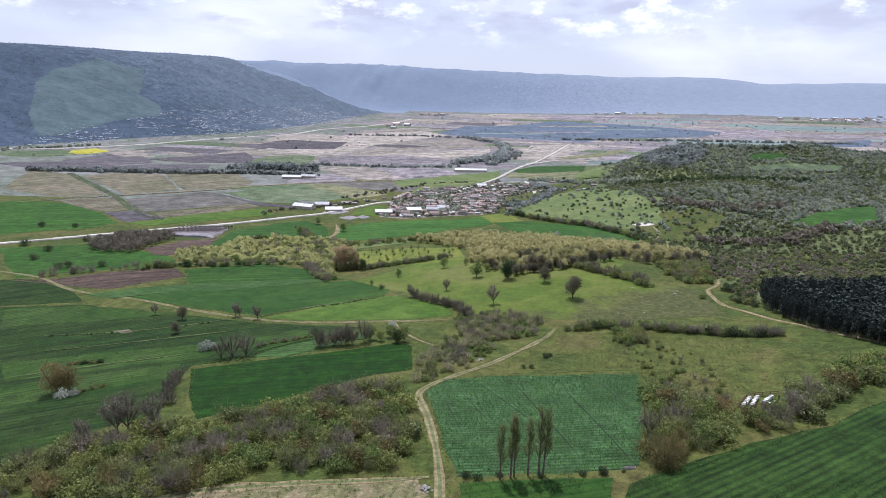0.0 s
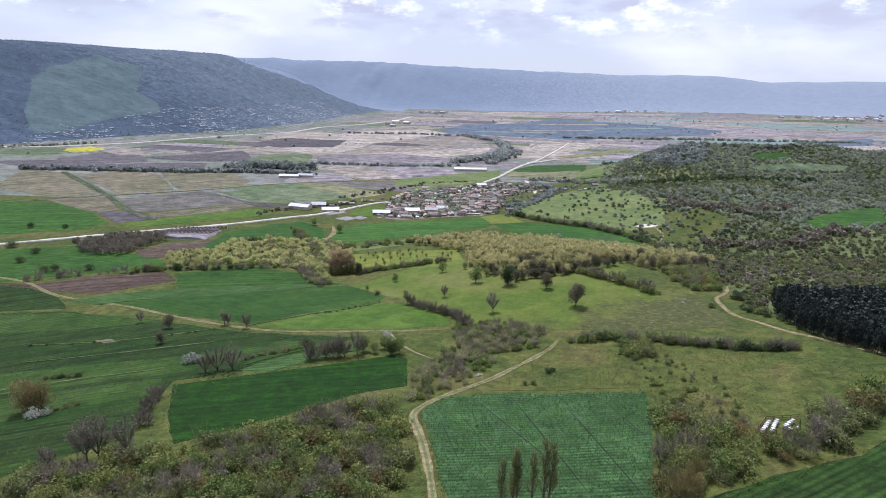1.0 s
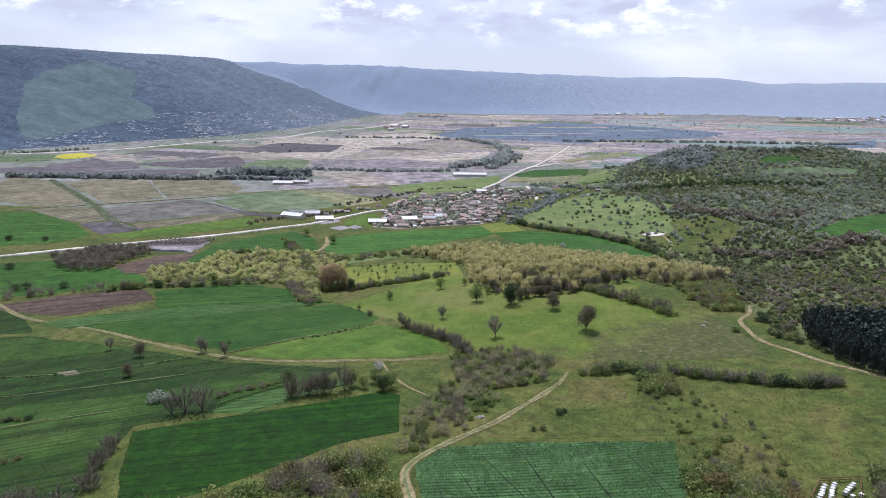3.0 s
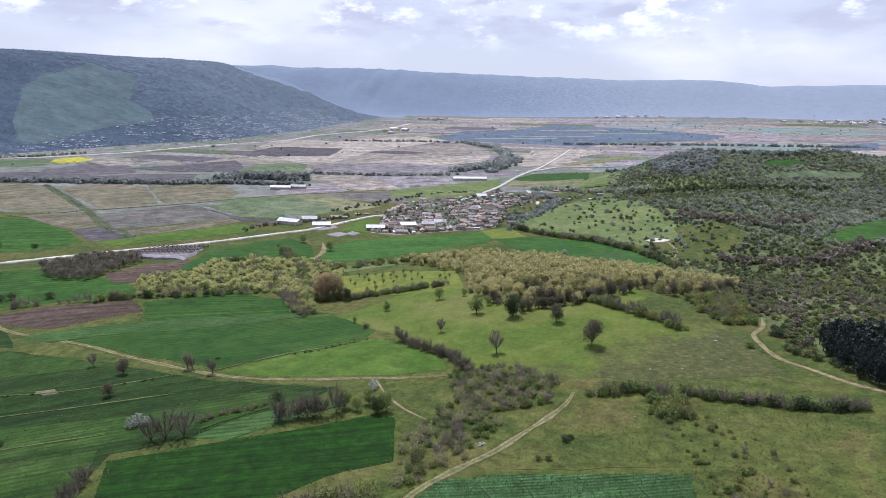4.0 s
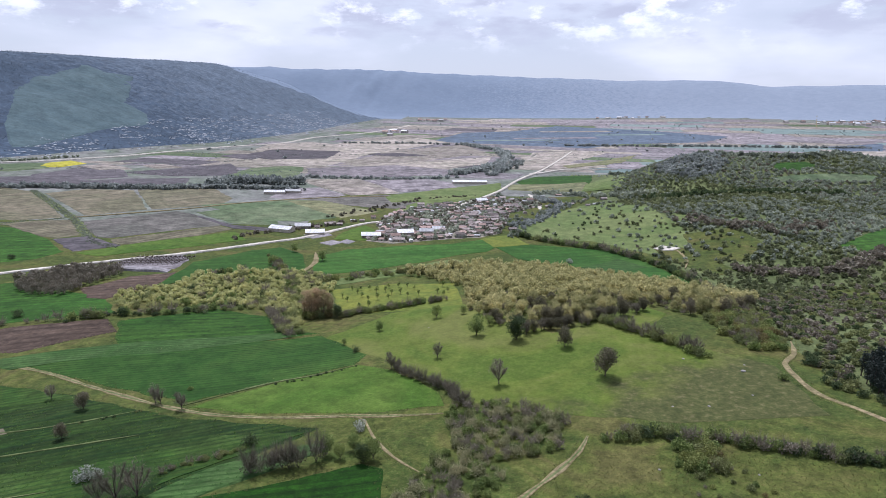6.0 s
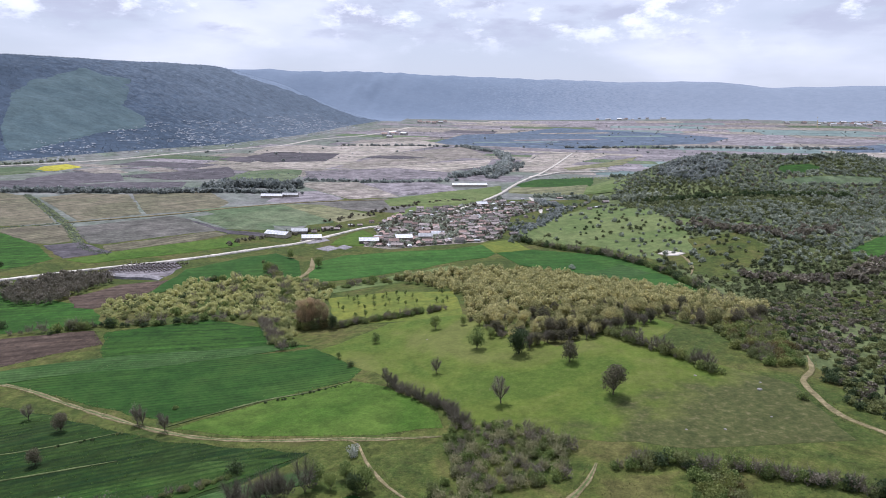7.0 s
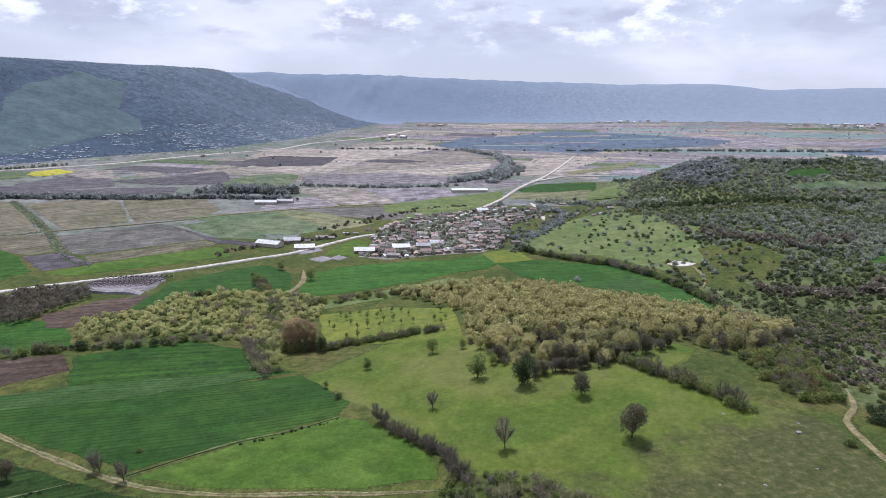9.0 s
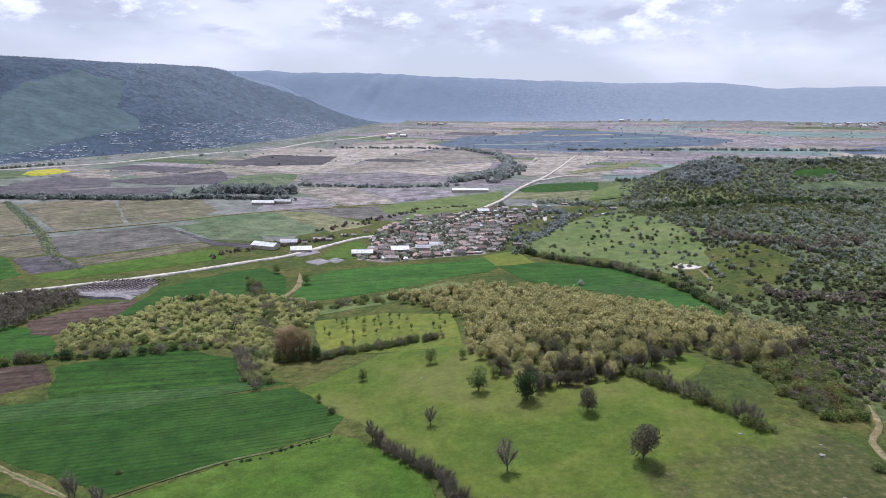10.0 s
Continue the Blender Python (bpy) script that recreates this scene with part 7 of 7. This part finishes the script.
# ---- beehives on the pasture ----
def beehives():
    white = tinted("hive_paint", ((0.7, 0.69, 0.66), (0.82, 0.81, 0.78)), 0.6)
    base = tagged(new("beehive"), "white wooden beehive with a flat lid", "beehive", "beehives in short rows")
    part("hive_box", box(bmesh.new(), -0.3, 0.3, -0.28, 0.28, 0.15, 0.75), white, base)
    part("lid", box(bmesh.new(), -0.36, 0.36, -0.34, 0.34, 0.75, 0.86), white, base)
    for sx in (-0.25, 0.25):
        part("foot", box(bmesh.new(), sx - 0.04, sx + 0.04, -0.25, 0.25, -0.1, 0.15), DOOR_M, base)
    first = True
    rng = random.Random(4)
    for (x0, y0), (x1, y1), n in (((69.6, 147.0), (72.9, 151.0), 6), ((71.4, 146.7), (75.0, 151.4), 7), ((75.2, 148.3), (78.2, 150.9), 5), ((75.6, 147.0), (77.4, 147.3), 2)):
        for k in range(n):
            x, y = x0 + (x1 - x0) * k / (n - 1) + rng.gauss(0, 0.06), y0 + (y1 - y0) * k / (n - 1) + rng.gauss(0, 0.06)
            m = Matrix.LocRotScale((x, y, z_at(x, y) + 0.15), Euler((0, 0, 0.3 + rng.gauss(0, 0.08))), None)
            if first:
                base.matrix_basis, first = m, False
            else:
                copy_thing(base, m)


beehives()


# ---- vineyard behind a long pale bank ----
def vineyard():
    rng = random.Random(6)
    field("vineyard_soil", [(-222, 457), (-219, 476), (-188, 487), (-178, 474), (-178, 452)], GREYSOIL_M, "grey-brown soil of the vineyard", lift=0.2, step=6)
    bm = bmesh.new()
    rows = []
    for k in range(24):
        t = k / 23
        x, y = -226 + 48 * t, 451 - 5 * t + 0.5 * math.sin(9 * t)
        z = z_at(x, y)
        h = 1.9 * min(1, 6 * t + 0.25, 6 * (1 - t) + 0.25) + rng.gauss(0, 0.12)
        rows.append([bm.verts.new((x, y + dy, z + dz)) for dy, dz in ((-4.0, -0.4), (-3.2, h * 0.75), (-1.0, h), (2.2, h * 0.95), (4.4, -0.4))])
    for a, b in zip(rows, rows[1:]):
        for j in range(4):
            bm.faces.new((a[j], b[j], b[j + 1], a[j + 1]))
    for r in (rows[0], rows[-1]):
        bm.faces.new(r)
    bmesh.ops.recalc_face_normals(bm, faces=bm.faces[:])
    me = bpy.data.meshes.new("vineyard_bank")
    bm.to_mesh(me)
    bm.free()
    me.materials.append(SHEET_M)
    tagged(new("vineyard_bank", me), "long pale sheet-covered bank below the vineyard", "bank")
    vine = None
    for k in range(13):
        x0, y0 = -220 + 3.1 * k, 457.5 + 0.3 * k
        m = Matrix.LocRotScale((x0, y0, z_at(x0, y0) + 0.1), Euler((0, 0, radians(74))), None)
        if vine is None:
            vine = tagged(new("vine_row"), "dark row of bare vines on pale posts", "vine row", "rows of the vineyard")
            bm = bmesh.new()
            for j in range(24):
                got = bmesh.ops.create_icosphere(bm, subdivisions=1, radius=rng.uniform(0.25, 0.5), matrix=Matrix.Translation((j * 0.95, rng.gauss(0, 0.12), 0.9 + rng.gauss(0, 0.12))))
                for v in got["verts"]:
                    v.co += Vector((rng.gauss(0, 0.12), rng.gauss(0, 0.12), rng.gauss(0, 0.16)))
            part("vine", bm, BARK_M, vine)
            for j in range(7):
                part("post", box(bmesh.new(), j * 3.8 - 0.07, j * 3.8 + 0.07, -0.07, 0.07, -0.5, 1.9), FRAME_M, vine, "pale wooden post")
            vine.matrix_basis = m
        else:
            copy_thing(vine, m)
    for outline in ([(-118, 559), (-103, 571), (-97, 562), (-110, 549)], [(-101, 534), (-93, 544), (-84, 537), (-91, 527)], [(-86, 539), (-82, 547), (-75, 541), (-79, 533)]):
        field("covered_bed", outline, SHEET_M, "pale plastic-covered garden bed by the farm", lift=0.35, step=4)


vineyard()


# ---- far villages on the plain ----
def far_villages():
    rng = random.Random(15)
    protos = [house(14, 9, 4.5, 2.2, WALL_M, METALROOF_M, "distant pale house on the plain", chimney=False, openings=False),
              house(12, 9, 5.0, 2.4, WALL_M, ROOF_M, "distant white house with a red roof", chimney=False, openings=False)]
    used = [False, False]
    for cx, cy, wide, deep, n in ((1720, 2780, 150, 60, 22), (1950, 2900, 120, 50, 12), (900, 3330, 160, 40, 10), (-60, 2950, 140, 120, 9), (-200, 2150, 40, 160, 6), (1820, 2890, 220, 50, 16)):
        for k in range(n):
            x, y = cx + rng.gauss(0, wide * 0.5), cy + rng.gauss(0, deep * 0.5)
            j = rng.randrange(2)
            m = Matrix.LocRotScale((x, y, z_at(x, y)), Euler((0, 0, rng.uniform(-0.5, 0.5))), None)
            if used[j]:
                ob = copy_thing(protos[j], m)
            else:
                ob, used[j] = protos[j], True
                ob.matrix_basis = m
            ob.scale = (rng.uniform(0.8, 1.7),) * 3
            tagged(ob, group="houses of the distant villages")
    ribbon("plain_road", [(1500, 2620), (1558, 2732), (1680, 2940), (1790, 3132)], 2.5, TRACK_M, "straight pale road across the far plain", lift=1.0)


far_villages()


# ---- stones, rubble, fence and trough ----
def stone(name, size, seed, label):
    rng = random.Random(seed)
    bm = bmesh.new()
    bmesh.ops.create_icosphere(bm, subdivisions=2, radius=size)
    for v in bm.verts:
        v.co *= 1 + rng.gauss(0, 0.12)
        v.co.z *= 0.55
    me = bpy.data.meshes.new(name)
    bm.to_mesh(me)
    bm.free()
    me.materials.append(STONE_M)
    return tagged(new(name, me), label, "stone")


STONE_M = surface("bleached_stone", [(0.3, (0.236, 0.223, 0.198)), (0.7, (0.360, 0.341, 0.310))], [(0.4, (0.236, 0.223, 0.198)), (0.6, (0.347, 0.329, 0.298))], 3.0, 0.6)


def stones():
    rng = random.Random(19)
    for k, (x, y, s) in enumerate(((93.2, 257.0, 0.7), (73.5, 234.7, 0.4), (79.0, 268.6, 0.45), (35.0, 310.0, 0.4), (-8.0, 325.0, 0.35), (88, 240, 0.35), (64, 236, 0.3), (96, 262, 0.4), (50, 205, 0.35), (70, 200, 0.3))):
        ob = stone("boulder", s, 30 + k, "pale bleached boulder in the grass")
        ob.location = (x, y, z_at(x, y) + s * 0.2)
    for cx, cy, n, wide in ((-5.6, 115.0, 34, 1.2), (8.6, 193.6, 26, 1.1)):
        heap = tagged(new("rubble_heap"), "heap of pale field stones beside the track", "rubble")
        heap.location = (cx, cy, z_at(cx, cy))
        for k in range(n):
            s = rng.uniform(0.12, 0.32)
            dx, dy = rng.gauss(0, wide * 0.6), rng.gauss(0, wide * 0.6)
            ob = stone("rock", s, 60 + k, "")
            del ob["category"]
            ob.parent = heap
            ob.location = (dx, dy, z_at(cx + dx, cy + dy) - z_at(cx, cy) + s * 0.2 + max(0, 0.5 - 0.5 * math.hypot(dx, dy) / wide))
    fence = tagged(new("hive_fence"), "low dark pole fence round the beehives", "fence")
    fx, fy = 73.5, 149.5
    fence.location = (fx, fy, z_at(fx, fy))
    ring = [(68.4, 147.6), (73.4, 153.3), (81.0, 153.0), (76.4, 145.3)]
    for (x0, y0), (x1, y1) in zip(ring, ring[1:] + ring[:1]):
        d = Vector((x1 - x0, y1 - y0))
        n = 4
        for k in range(n):
            x, y = x0 + d.x * k / n, y0 + d.y * k / n
            z = z_at(x, y) - z_at(fx, fy)
            part("post", box(bmesh.new(), x - fx - 0.06, x - fx + 0.06, y - fy - 0.06, y - fy + 0.06, z - 0.3, z + 1.1), DOOR_M, fence)
        for up in (0.5, 1.0):
            bm = bmesh.new()
            za, zb = z_at(x0, y0) - z_at(fx, fy) + up, z_at(x1, y1) - z_at(fx, fy) + up
            side = Vector((d.y, -d.x)).normalized() * 0.05
            v = [bm.verts.new((x - fx + s * side.x, y - fy + s * side.y, z + h)) for x, y, z in ((x0, y0, za), (x1, y1, zb)) for s in (-1, 1) for h in (-0.05, 0.05)]
            for q in ((0, 1, 3, 2), (4, 6, 7, 5), (0, 4, 5, 1), (2, 3, 7, 6), (1, 5, 7, 3), (0, 2, 6, 4)):
                bm.faces.new([v[i] for i in q])
            part("rail", bm, DOOR_M, fence)
    trough = tagged(new("water_trough"), "long pale concrete trough at the field corner", "trough")
    tx, ty = 35.4, 121.6
    trough.matrix_basis = Matrix.LocRotScale((tx, ty, z_at(tx, ty)), Euler((0, 0, 0.15)), (0.7, 0.7, 0.6))
    bm = box(bmesh.new(), -1.6, 1.6, -0.4, 0.4, -0.2, 0.15)
    for q in ((-1.6, 1.6, -0.4, -0.3), (-1.6, 1.6, 0.3, 0.4), (-1.6, -1.5, -0.3, 0.3), (1.5, 1.6, -0.3, 0.3)):
        box(bm, *q, 0.15, 0.6)
    part("basin", bm, STONE_M, trough)


stones()
